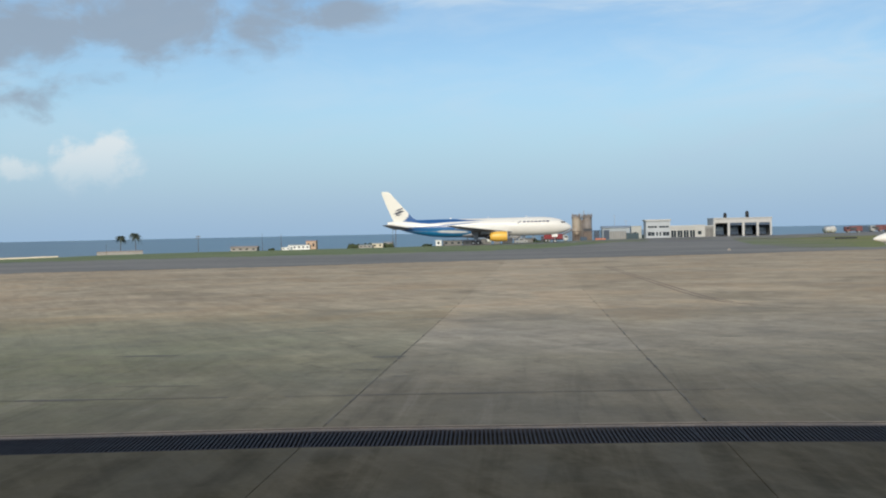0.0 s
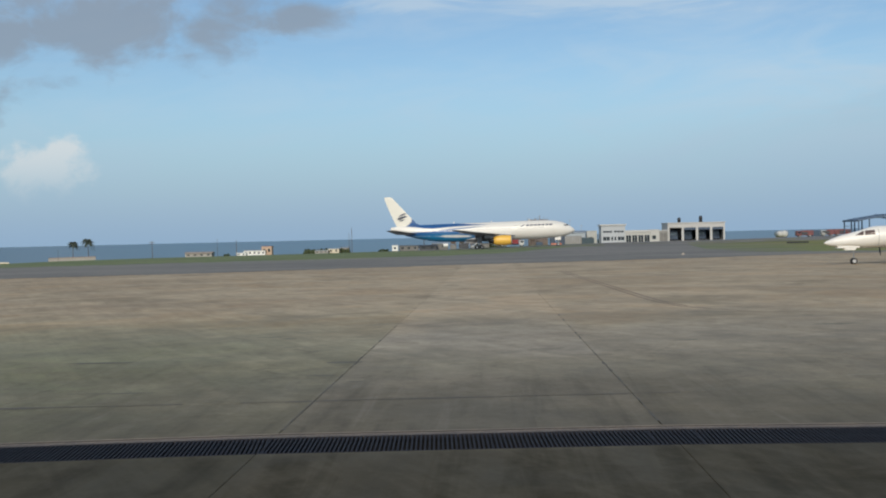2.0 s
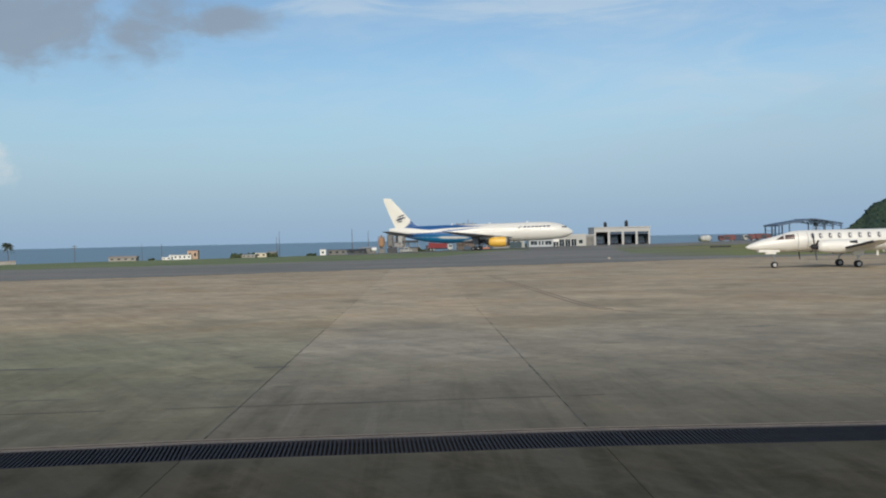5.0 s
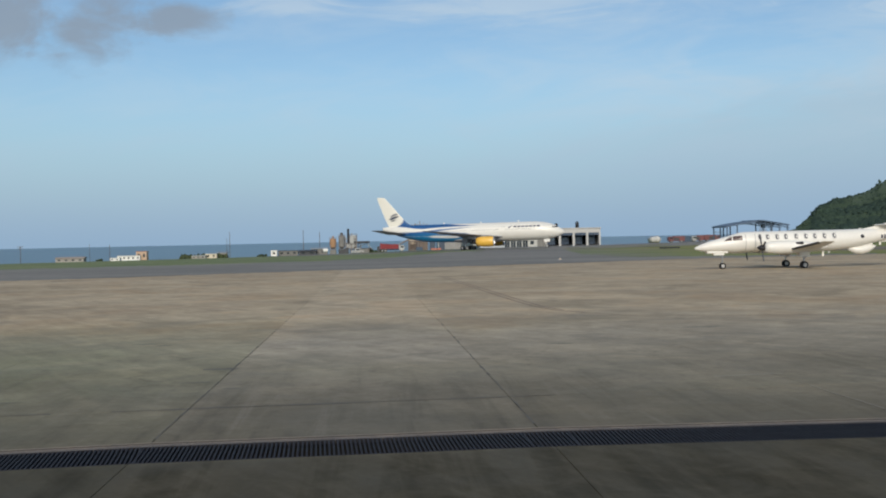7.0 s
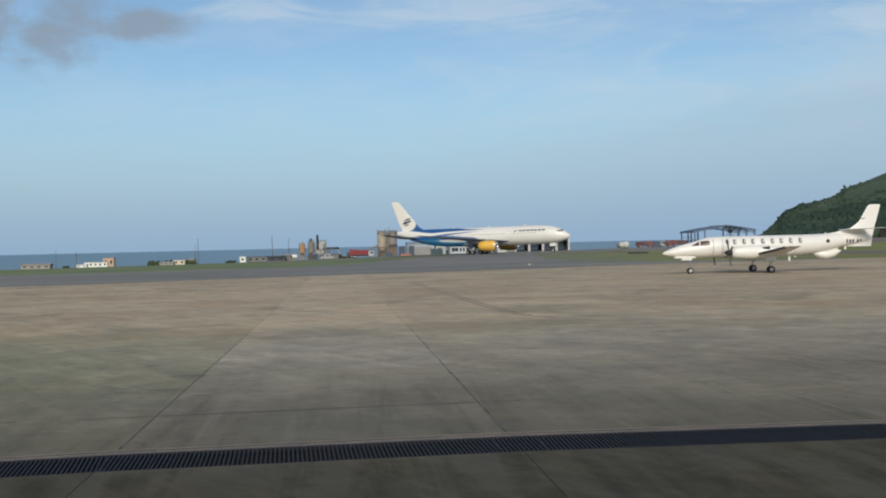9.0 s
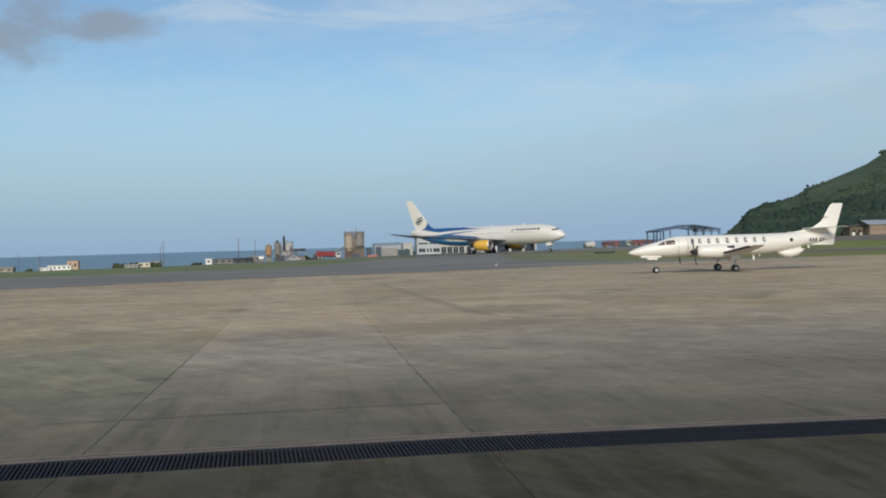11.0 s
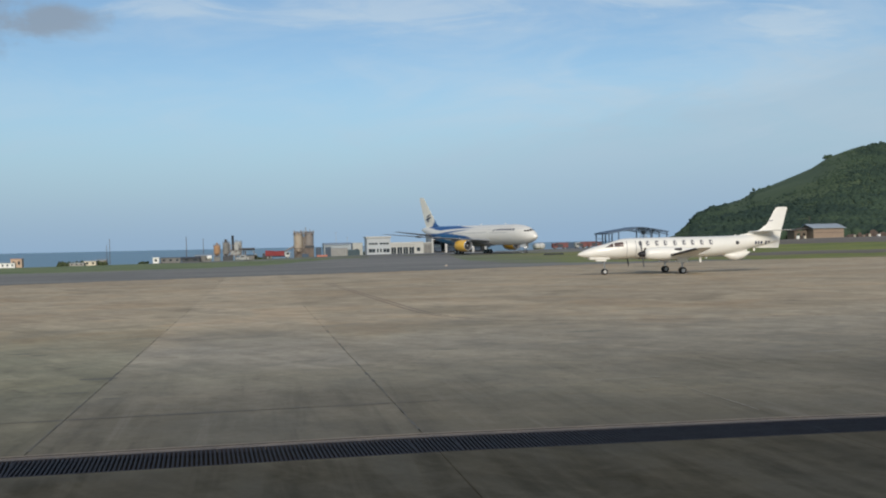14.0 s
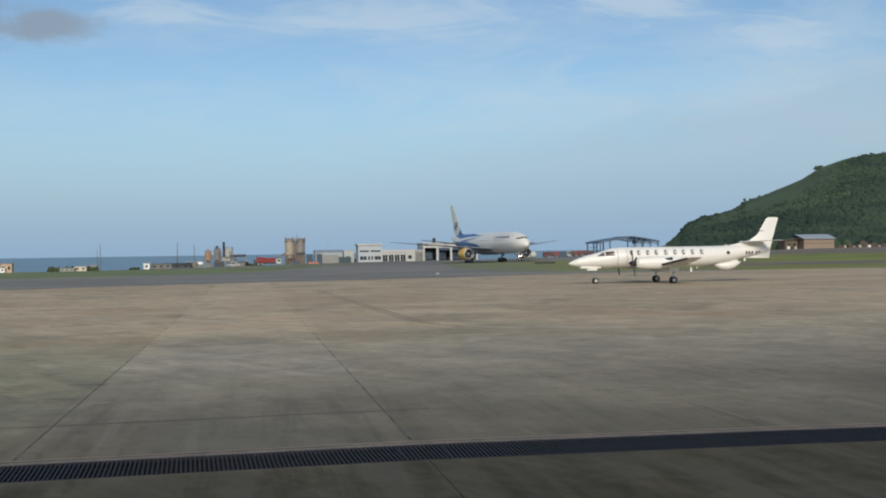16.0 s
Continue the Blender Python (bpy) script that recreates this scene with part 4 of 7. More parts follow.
def build_commuter():
    """A white twin-turboprop commuter aircraft, parked with still propellers."""
    x, y = 34.32, 89.4
    plane = thing("turboprop", pose(x, y, land(x, y), 0, 0, 177), "white twin turboprop aircraft parked on the concrete apron", "airplane")
    body = Body([(0, 1.69, 0.02, 0.02), (0.15, 1.70, 0.14, 0.13), (0.6, 1.74, 0.32, 0.30), (1.3, 1.83, 0.48, 0.45), (2.1, 1.91, 0.60, 0.57), (2.7, 1.97, 0.67, 0.66), (3.2, 2.03, 0.74, 0.77), (3.8, 2.12, 0.81, 0.83),
                 (4.6, 2.14, 0.84, 0.84), (11.0, 2.14, 0.84, 0.84), (12.3, 2.20, 0.80, 0.79), (13.6, 2.33, 0.69, 0.69), (15.0, 2.50, 0.50, 0.53), (16.4, 2.62, 0.29, 0.36), (17.3, 2.68, 0.10, 0.20)], METRO_O, 120, 40)
    body.skin("fuselage", AIR_CREAM, plane, label="plain white fuselage")
    for side in (1, -1):
        for a in (5.12, 5.74, 6.50, 7.22, 8.04, 8.82, 9.54, 10.32, 11.10):
            surround = part("cabin_window", oval(body, a, 2.52, 0.185, 0.235, side, 0.006), TRIM_PALE, plane)
            part("pane", oval(body, a, 2.52, 0.125, 0.175, side, 0.012), PANE, surround, "dark pane")
        for c in ([(2.25, 2.25), (2.88, 2.27), (2.92, 2.58), (2.72, 2.50)], [(2.96, 2.27), (3.74, 2.30), (3.70, 2.66), (3.02, 2.61)]):
            part("cockpit_window", body.patch(bmesh.new(), side, c, 0.014), TINTED, plane, "dark reddish cockpit glass")
        # door seams and the ring seam behind the cockpit
        for a in (3.96, 4.72):
            part("door_seam", body.patch(bmesh.new(), side, [(a, 1.45), (a + 0.045, 1.45), (a + 0.045, 2.93), (a, 2.93)], 0.008, 1, 8), AIR_SEAM, plane)
        bm = bmesh.new()
        n = 16
        bm.faces.new([bm.verts.new(body_side(body, 13.4 + 0.16 * math.cos(2 * math.pi * i / n), 2.42 + 0.15 * math.sin(2 * math.pi * i / n), side, 0.012)) for i in range(n)])
        part("vent_hole", bm, AIR_DARK, plane, "round dark opening")
        for k in range(5):
            a = 15.0 + k * 0.26 + (0.16 if k > 2 else 0)
            part("marking_bar", body.patch(bmesh.new(), side, [(a, 2.24), (a + 0.15, 2.24), (a + 0.15, 2.52), (a, 2.52)], 0.012), AIR_NAVY, plane, "dark marking bar")
        wing("wing", METRO_O, [(6.75, side * 0.5, 1.42, 2.75, 0.15), (7.0, side * 2.3, 1.53, 2.45, 0.14), (7.35, side * 8.0, 2.10, 1.15, 0.12), (7.65, side * 8.45, 2.16, 0.6, 0.08)], AIR_CREAM, plane, label="white straight wing")
        bm = bmesh.new()
        loft(bm, [[(METRO_O - a + 0.012, side * b, h + dz) for dz, a in ((0.07, a0 + 0.06), (0.045, a0 + 0.01), (0.0, a0 - 0.03), (-0.06, a0 + 0.03), (-0.10, a0 + 0.16))] for a0, b, h in ((7.03, 2.75, 1.57), (7.35, 8.0, 2.10))], close=False)
        part("deicing_boot", bm, DARK, plane, "black leading edge boot")
        b = side * 2.285
        nac = turned("nacelle", [(5.02, 0.22), (5.05, 0.31), (5.35, 0.40), (6.2, 0.46), (7.6, 0.46), (8.8, 0.33), (9.7, 0.15), (10.0, 0.04)], METRO_O, b, 1.68, AIR_CREAM, plane, "white engine nacelle", 24, 1.12)
        bm = bmesh.new()
        loft(bm, [[(METRO_O - a, b + 0.17 * math.cos(t), 2.10 + 0.07 * math.sin(t)) for t in (2 * math.pi * i / 10 for i in range(10))] for a in (5.03, 5.07)])
        part("air_intake", bm, AIR_DARK, nac, "dark air intake")
        bm = bmesh.new()
        rod(bm, (METRO_O - 7.4, b + side * 0.30, 1.98), (METRO_O - 7.95, b + side * 0.46, 2.02), 0.09, 0.11, 12)
        part("exhaust_pipe", bm, AIR_DARK, nac, "sooty exhaust pipe")
        prop = part("propeller", rod(rod(bmesh.new(), (METRO_O - 5.02, b, 1.68), (METRO_O - 4.65, b, 1.68), 0.24, 0.20, 14), (METRO_O - 4.65, b, 1.68), (METRO_O - 4.40, b, 1.68), 0.20, 0.03, 14), AIR_DARK, plane, "dark spinner")
        for k in range(4):
            t = radians(114 + 90 * k)
            bm = bmesh.new()
            rings = []
            for r, c, tw in ((0.12, 0.045, 70), (0.35, 0.055, 64), (0.75, 0.065, 58), (1.02, 0.058, 55), (1.17, 0.03, 52)):
                tw = radians(tw)
                ring = []
                for da, dt in ((-c, -0.012), (c, -0.012), (c, 0.012), (-c, 0.012)):
                    fa, ft = da * math.sin(tw) + dt * math.cos(tw), da * math.cos(tw) - dt * math.sin(tw)
                    ring.append((METRO_O - 4.80 + fa, b + r * math.cos(t) - ft * math.sin(t), 1.68 + r * math.sin(t) + ft * math.cos(t)))
                rings.append(ring)
            loft(bm, rings)
            part("blade", bm, BLADE, prop, "dark grey propeller blade")
        # main gear with two wheels
        gear = part("main_gear", rod(rod(bmesh.new(), (0, b, 0.3), (0.05, b, 1.35), 0.07), (0.0, b, 0.75), (-0.55, b, 1.35), 0.045), STEEL, plane, "metal main gear leg")
        for dy in (-0.17, 0.17):
            wheel(gear, 0, b + dy, 0.28, 0.28, 0.18)
        for dy in (-0.34, 0.34):
            part("gear_door", boxes((-0.35, 0.45, b + dy - 0.012, b + dy + 0.012, 0.95, 1.32)), AIR_CREAM, plane)
        wing("stabilizer", METRO_O, [(14.6, side * 0.06, 3.30, 2.1, 0.10), (16.7, side * 2.35, 3.40, 0.95, 0.09), (16.9, side * 2.45, 3.4, 0.6, 0.05)], AIR_CREAM, plane, label="white tailplane")
    fin = wing("fin", METRO_O, [(12.6, 0, 2.86, 4.7, 0.03), (14.3, 0, 3.13, 3.0, 0.05), (15.55, 0, 3.42, 1.95, 0.07), (16.25, 0, 3.92, 1.42, 0.08), (16.88, 0, 5.00, 1.10, 0.08), (17.03, 0, 5.24, 1.02, 0.07), (17.22, 0, 5.33, 0.78, 0.04)], AIR_CREAM, plane, True, "white swept fin")
    bm = bmesh.new()
    loft(bm, [[(METRO_O - a, s * 0.03, z) for a, z, s in ((15.2, 1.95, -1), (17.2, 1.92, -1), (17.35, 2.7, -1), (15.6, 2.6, -1))], [(METRO_O - a, s * 0.03, z) for a, z, s in ((15.2, 1.95, 1), (17.2, 1.92, 1), (17.35, 2.7, 1), (15.6, 2.6, 1))]])
    part("ventral_fin", bm, AIR_CREAM, plane)
    wing("rudder_post", METRO_O, [(16.35, 0, 2.5, 0.95, 0.07), (16.2, 0, 3.5, 1.35, 0.08)], AIR_CREAM, plane, True)
    part("emblem", boxes((METRO_O - 16.75, METRO_O - 16.35, -0.07, 0.07, 4.18, 4.23)), AIR_NAVY, fin, "small dark mark")
    # radome under the tail, antenna tray under the nose, small aerials
    bm = bmesh.new()
    prof = ((12.25, 0.02, 1.52), (12.55, 0.18, 1.42), (13.0, 0.32, 1.32), (13.5, 0.38, 1.31), (14.1, 0.32, 1.40), (14.55, 0.14, 1.55), (14.75, 0.02, 1.64))
    loft(bm, [[(METRO_O - a, 1.15 * r * math.cos(t), zc + r * math.sin(t)) for t in (2 * math.pi * i / 16 for i in range(16))] for a, r, zc in prof])
    part("radome", bm, AIR_CREAM, plane, "white radome", smooth=True)
    part("radome_mount", boxes((METRO_O - 14.4, METRO_O - 12.9, -0.2, 0.2, 1.5, 1.9)), AIR_CREAM, plane)
    part("nose_tray", boxes((METRO_O - 2.65, METRO_O - 0.95, -0.35, 0.35, 1.27, 1.44), bevel=0.03), AIR_CREAM, plane, "white tray under the nose")
    for a, z0, z1 in ((13.4, 2.85, 3.08), (10.35, 0.86, 1.34), (10.85, 1.15, 1.36), (15.0, 1.7, 2.1)):
        part("aerial", boxes((METRO_O - a - 0.16, METRO_O - a, -0.02, 0.02, z0, z1)), AIR_CREAM, plane)
    ng = METRO_O - 2.25
    gear = part("nose_gear", rod(bmesh.new(), (ng, 0, 0.25), (ng, 0, 1.4), 0.055), STEEL, plane, "metal nose gear leg")
    for dy in (-0.14, 0.14):
        wheel(gear, ng, dy, 0.25, 0.25, 0.15)
    for dy in (-0.3, 0.3):
        part("gear_door", boxes((ng - 0.1, ng + 0.75, dy - 0.012, dy + 0.012, 1.12, 1.4)), AIR_CREAM, plane)
    return plane


def oval(body, a, h, wa, wh, side, off, n=14):
    """A rounded pane on the skin."""
    bm = bmesh.new()
    pts = []
    for i in range(n):
        t = 2 * math.pi * i / n
        c, s = math.cos(t), math.sin(t)
        pts.append(body_side(body, a + wa * math.copysign(abs(c) ** 0.6, c), h + wh * math.copysign(abs(s) ** 0.6, s), side, off))
    f = bm.faces.new([bm.verts.new(p) for p in pts])
    f.normal_update()
    if f.normal.y * side < 0:
        f.normal_flip()
    return bm


def body_side(body, a, h, side, off):
    zc, rw, rh = body.ring(a)
    ang = math.asin(max(-1, min(1, (h - zc) / rh)))
    x, y, z = body.point(a, ang, off)
    return (x, side * y, z)


airliner = build_airliner()
build_commuter()


# ---------------------------------------------------------------- buildings beyond the taxiway
STATION_WHITE = material("station_render", (0.47, 0.467, 0.445), 0.75, 0, 0.06, 0.3, second=(0.45, 0.44, 0.40), amount=0.4)
TANK_WHITE = material("dulled_white", (0.48, 0.48, 0.46), 0.6, 0, 0.08, 0.5)
STATION_PALE = material("pale_blue_render", (0.43, 0.455, 0.475), 0.75, 0, 0.06, 0.3)
PALE_SHEET = material("pale_render", (0.43, 0.44, 0.415), 0.75, 0, 0.1, 0.4)
TIN = material("tin_sheet", (0.34, 0.38, 0.41), 0.5, 0.4, 0.1, 0.4)
TAN = material("tan_silo_steel", (0.39, 0.33, 0.262), 0.7, 0.1, 0.12, 0.4, second=(0.27, 0.17, 0.11), amount=0.6)
RUSTY = material("rusted_sheet", (0.165, 0.132, 0.112), 0.85, 0.1, 0.2, 0.5, second=(0.11, 0.075, 0.06), amount=0.6)
BROWN_STEEL = material("brown_silo_steel", (0.25, 0.225, 0.21), 0.75, 0.1, 0.15, 0.4, second=(0.15, 0.09, 0.06), amount=0.5)
ORANGE = material("orange_paint", (0.34, 0.20, 0.11), 0.7, 0, 0.12, 0.5, second=(0.3, 0.14, 0.07), amount=0.4)
BARRIER = material("orange_barrier", (0.42, 0.14, 0.085), 0.6)
DEEP_RED = material("faded_dark_red", (0.165, 0.058, 0.058), 0.6, 0, 0.2, 0.5)
RED = material("red_paint", (0.24, 0.035, 0.04), 0.45, 0, 0.1, 0.5)
SCREEN = material("pale_windscreen", (0.14, 0.19, 0.23), 0.25)
NAVY = material("dark_blue_paint", (0.05, 0.08, 0.125), 0.6, 0, 0.12, 0.5)
FENCE = material("dark_green_sheeting", (0.055, 0.085, 0.10), 0.8, 0, 0.15, 0.6)
CANOPY = material("blue_canopy_paint", (0.085, 0.125, 0.185), 0.55, 0.1, 0.1, 0.5)
PINK = material("salmon_render", (0.50, 0.36, 0.26), 0.8, 0, 0.08, 0.4)
TERRACOTTA = material("roof_tiles", (0.45, 0.22, 0.14), 0.85, 0, 0.15, 1.0)
SHUTTER = material("grey_shutter", (0.27, 0.265, 0.25), 0.7, 0.1, 0.15, 0.6)
SMOKED = material("sooty_blockwork", (0.19, 0.185, 0.175), 0.9, 0, 0.2, 0.6)
BLOCKWORK = material("grey_blockwork", (0.33, 0.31, 0.28), 0.9, 0, 0.15, 0.6)
FADED = material("faded_roof", (0.33, 0.28, 0.235), 0.8, 0, 0.12, 0.8)
PLANKS = material("tan_plank_wall", (0.29, 0.215, 0.165), 0.85, 0, 0.12, 0.8)
ROOF_SHEET = material("pale_roof_sheet", (0.40, 0.44, 0.47), 0.45, 0.3, 0.08, 0.4)
LEAF = material("palm_leaf", (0.055, 0.07, 0.052), 0.7, 0, 0.25, 1.0)
TANK_BLACK = material("black_tank", (0.02, 0.022, 0.025), 0.5)


def base(u, y):
    """A place on the land along the direction u = x / y."""
    return u * y, y, land(u * y, y)


def tall(e, y, z0):
    """How far a point seen at slope e rises over z0."""
    return EYE + e * y - z0


def hollow_box(bm, x0, x1, y0, y1, z0, z1, holes, thick=0.3):
    """A front wall at y0 with openings (x0, x1, z0, z1) that go right through: one connected shell."""
    xs = sorted({x0, x1, *(h[0] for h in holes), *(h[1] for h in holes)})
    zs = sorted({z0, z1, *(h[2] for h in holes), *(h[3] for h in holes)})

    def solid(i, k):
        if not (0 <= i < len(xs) - 1 and 0 <= k < len(zs) - 1):
            return False
        x, z = (xs[i] + xs[i + 1]) / 2, (zs[k] + zs[k + 1]) / 2
        return not any(h[0] < x < h[1] and h[2] < z < h[3] for h in holes)

    made = {}

    def v(i, k, back):
        key = (i, k, back)
        if key not in made:
            made[key] = bm.verts.new((xs[i], y0 + (thick if back else 0.0), zs[k]))
        return made[key]

    for i in range(len(xs) - 1):
        for k in range(len(zs) - 1):
            if not solid(i, k):
                continue
            bm.faces.new((v(i, k, 0), v(i + 1, k, 0), v(i + 1, k + 1, 0), v(i, k + 1, 0)))
            bm.faces.new((v(i, k, 1), v(i, k + 1, 1), v(i + 1, k + 1, 1), v(i + 1, k, 1)))
            for di, dk, a, b in ((-1, 0, (i, k), (i, k + 1)), (1, 0, (i + 1, k + 1), (i + 1, k)), (0, -1, (i + 1, k), (i, k)), (0, 1, (i, k + 1), (i + 1, k + 1))):
                if not solid(i + di, k + dk):
                    bm.faces.new((v(*a, 0), v(*b, 0), v(*b, 1), v(*a, 1)))
    return bm


def building(name, m, x0, x1, depth, z1, holes, mats, label, roof=0.25, eave=0.3, z0=-1.2, back=True, panes=True, group=""):
    """A flat-roofed block in its own space: front wall with real openings, side and back walls, roof slab, panes set back."""
    wall_m, roof_m, pane_m = mats
    house = thing(name, m, label, "building", group)
    part("wall", hollow_box(bmesh.new(), x0, x1, 0, depth, z0, z1, holes), wall_m, house)
    part("wall", boxes((x0, x0 + 0.3, 0.3, depth, z0, z1)), wall_m, house)
    part("wall", boxes((x1 - 0.3, x1, 0.3, depth, z0, z1)), wall_m, house)
    if back:
        part("wall", boxes((x0 + 0.3, x1 - 0.3, depth - 0.3, depth, z0, z1)), wall_m, house)
    part("roof", boxes((x0 - eave, x1 + eave, -eave, depth + eave, z1 + 0.002, z1 + roof), bevel=0.03), roof_m, house)
    if panes:
        for a, b, c, d in holes:
            window = part("window", boxes((a, b, 0.20, 0.23, c, d)), pane_m, house)
            n = max(1, round((b - a) / 1.1))
            for k in range(n + 1):
                x = a + (b - a) * k / n
                part("mullion", boxes((max(a, x - 0.05), min(b, x + 0.05), 0.10, 0.19, c, d)), wall_m, window)
    return house


def build_station():
    y = 400.0
    x, _, z = base(0.0986, y)
    m = pose(0, y, z)
    # two-storey block
    x0, x1 = 39.4, 47.8
    holes = [(x0 + 0.6, x0 + 3.9, 3.55, 4.15), (x0 + 4.5, x1 - 0.5, 3.55, 4.15), (x0 + 0.6, x0 + 3.0, 0.75, 2.05), (x0 + 3.5, x0 + 4.2, 0.75, 2.05), (x0 + 4.6, x0 + 5.3, 0.75, 2.05), (x0 + 5.8, x1 - 0.3, 0.75, 2.05)]
    building("office_block", m, x0, x1, 9, 5.9, holes, (STATION_PALE, STATION_WHITE, GLASS), "two-storey pale office block of the fire station", 0.55, 0.35)
    # low link with columns
    x0, x1 = 47.85, 56.6
    holes = [(x0 + 0.2 + k * 2.15, x0 + 2.05 + k * 2.15, 0.0, 2.45) for k in range(4)]
    building("link_building", m, x0, x1, 8, 3.3, holes, (STATION_WHITE, STATION_WHITE, GLASS), "low white link building with dark glazed bays", 0.9, 0.25)
    holes = [(57.2, 58.6, 0.9, 2.2)]
    building("gatehouse", m, 56.65, 59.7, 6, 4.0, holes, (STATION_WHITE, STATION_WHITE, GLASS), "small white block with one square window", 0.3, 0.1)
    holes = [(59.95, 62.45, -0.3, 3.0)]
    building("garage", m, 59.75, 62.6, 7, 3.7, holes, (SHUTTER, STATION_WHITE, SMOKED), "small grey garage with a dark shutter", 0.3, 0.1)
    # appliance bays
    x0, x1 = 62.7, 82.6
    bays = [(63.3, 67.5), (68.3, 72.5), (73.3, 77.4), (78.2, 82.0)]
    house = thing("fire_station", m, "white fire station with four open vehicle bays", "building")
    part("wall", hollow_box(bmesh.new(), x0, x1, 0, 14, -1.2, 6.2, [(a, b, -1.2, 4.75) for a, b in bays], 0.5), STATION_WHITE, house)
    part("wall", boxes((x0, x0 + 0.3, 0.5, 14, -1.2, 6.2)), STATION_WHITE, house)
    part("wall", boxes((x1 - 0.3, x1, 0.5, 14, -1.2, 6.2)), STATION_WHITE, house)
    part("wall", boxes((x0 + 0.3, x1 - 0.3, 13.7, 14, -1.2, 6.2)), STATION_WHITE, house)
    part("roof", boxes((x0 - 0.1, x1 + 0.2, -0.25, 14.1, 6.203, 6.55), bevel=0.03), STATION_WHITE, house)
    part("floor_slab", boxes((x0 + 0.3, x1 - 0.3, 0.5, 13.7, -0.4, 0.35)), DARK, house)
    for a, b in bays[1:]:
        part("lintel", boxes((a, b, 0.15, 0.4, 3.9, 4.74)), NAVY, house, "dark rolled-up shutter box")
    for x, h, r in ((67.5, 1.8, 0.58), (75.1, 2.3, 0.62)):
        bm = bmesh.new()
        loft(bm, [[(rr * math.cos(2 * math.pi * i / 16), rr * math.sin(2 * math.pi * i / 16), zz) for i in range(16)] for zz, rr in ((0, r), (h * 0.75, r), (h * 0.85, r * 0.9), (h * 0.92, 0.35), (h, 0.33))])
        tank = tagged(part("water_tank", bm, TANK_BLACK, smooth=True), "black plastic water tank on the station roof", "tank", "roof tanks")
        tank.matrix_world = pose(x, y + 5, z + 6.55)
    for a, b in bays:
        truck_inside((a + b) / 2, y + 5.5, z + 0.35)


def truck_inside(x, y, z):
    """A fire tender parked nose out in its bay."""
    truck = thing("fire_tender", pose(x, y, z), "dark blue fire tender standing in its bay", "truck", "tenders in the bays")
    part("body", boxes((-1.5, 1.5, 0.9, 7.0, 0.7, 3.6), bevel=0.08), NAVY, truck)
    part("cab", boxes((-1.45, 1.45, -1.0, 0.8, 0.5, 3.3), bevel=0.12), NAVY, truck)
    part("windscreen", boxes((-1.25, 1.25, -1.06, -0.98, 1.75, 2.8)), SCREEN, truck)
    part("bumper", boxes((-1.45, 1.45, -1.25, -0.95, 0.3, 0.8), bevel=0.04), NAVY, truck)
    for dx in (-1.05, 1.05):
        for dy in (0.0, 5.2):
            w = wheel(truck, dx, dy, 0.5, 0.5, 0.3)
            w.rotation_euler = (0, 0, radians(90))


def silo(parent, x, y, r, z0, z1, mat, cone=2.2):
    bm = bmesh.new()
    n = 18
    prof = [(z0 - cone, 0.25), (z0, r), (z1, r), (z1 + 0.5, r * 0.75), (z1 + 0.75, 0.2)]
    loft(bm, [[(x + rr * math.cos(2 * math.pi * i / n), y + rr * math.sin(2 * math.pi * i / n), z) for i in range(n)] for z, rr in prof])
    vessel = part("silo", bm, mat, parent, smooth=False)
    bm = bmesh.new()
    for i in range(4):
        a = math.pi / 4 + i * math.pi / 2
        rod(bm, (x + r * math.cos(a), y + r * math.sin(a), -0.6), (x + r * math.cos(a), y + r * math.sin(a), z0 + 0.8), 0.17, n=6)
        b = a + math.pi / 2
        for h0, h1 in ((0.0, z0 * 0.5), (z0 * 0.5, z0)):
            rod(bm, (x + r * math.cos(a), y + r * math.sin(a), h0), (x + r * math.cos(b), y + r * math.sin(b), h1), 0.07, n=4)
            rod(bm, (x + r * math.cos(a), y + r * math.sin(a), h1), (x + r * math.cos(b), y + r * math.sin(b), h1), 0.09, n=4)
    part("legs", bm, BROWN_STEEL, vessel)
    bm = bmesh.new()
    for i in range(12):
        a, b = 2 * math.pi * i / 12, 2 * math.pi * (i + 1) / 12
        rod(bm, (x + r * math.cos(a), y + r * math.sin(a), z1), (x + r * math.cos(a), y + r * math.sin(a), z1 + 1.0), 0.04, n=4)
        rod(bm, (x + r * math.cos(a), y + r * math.sin(a), z1 + 1.0), (x + r * math.cos(b), y + r * math.sin(b), z1 + 1.0), 0.04, n=4)
    part("top_rail", bm, BROWN_STEEL, vessel)
    return vessel


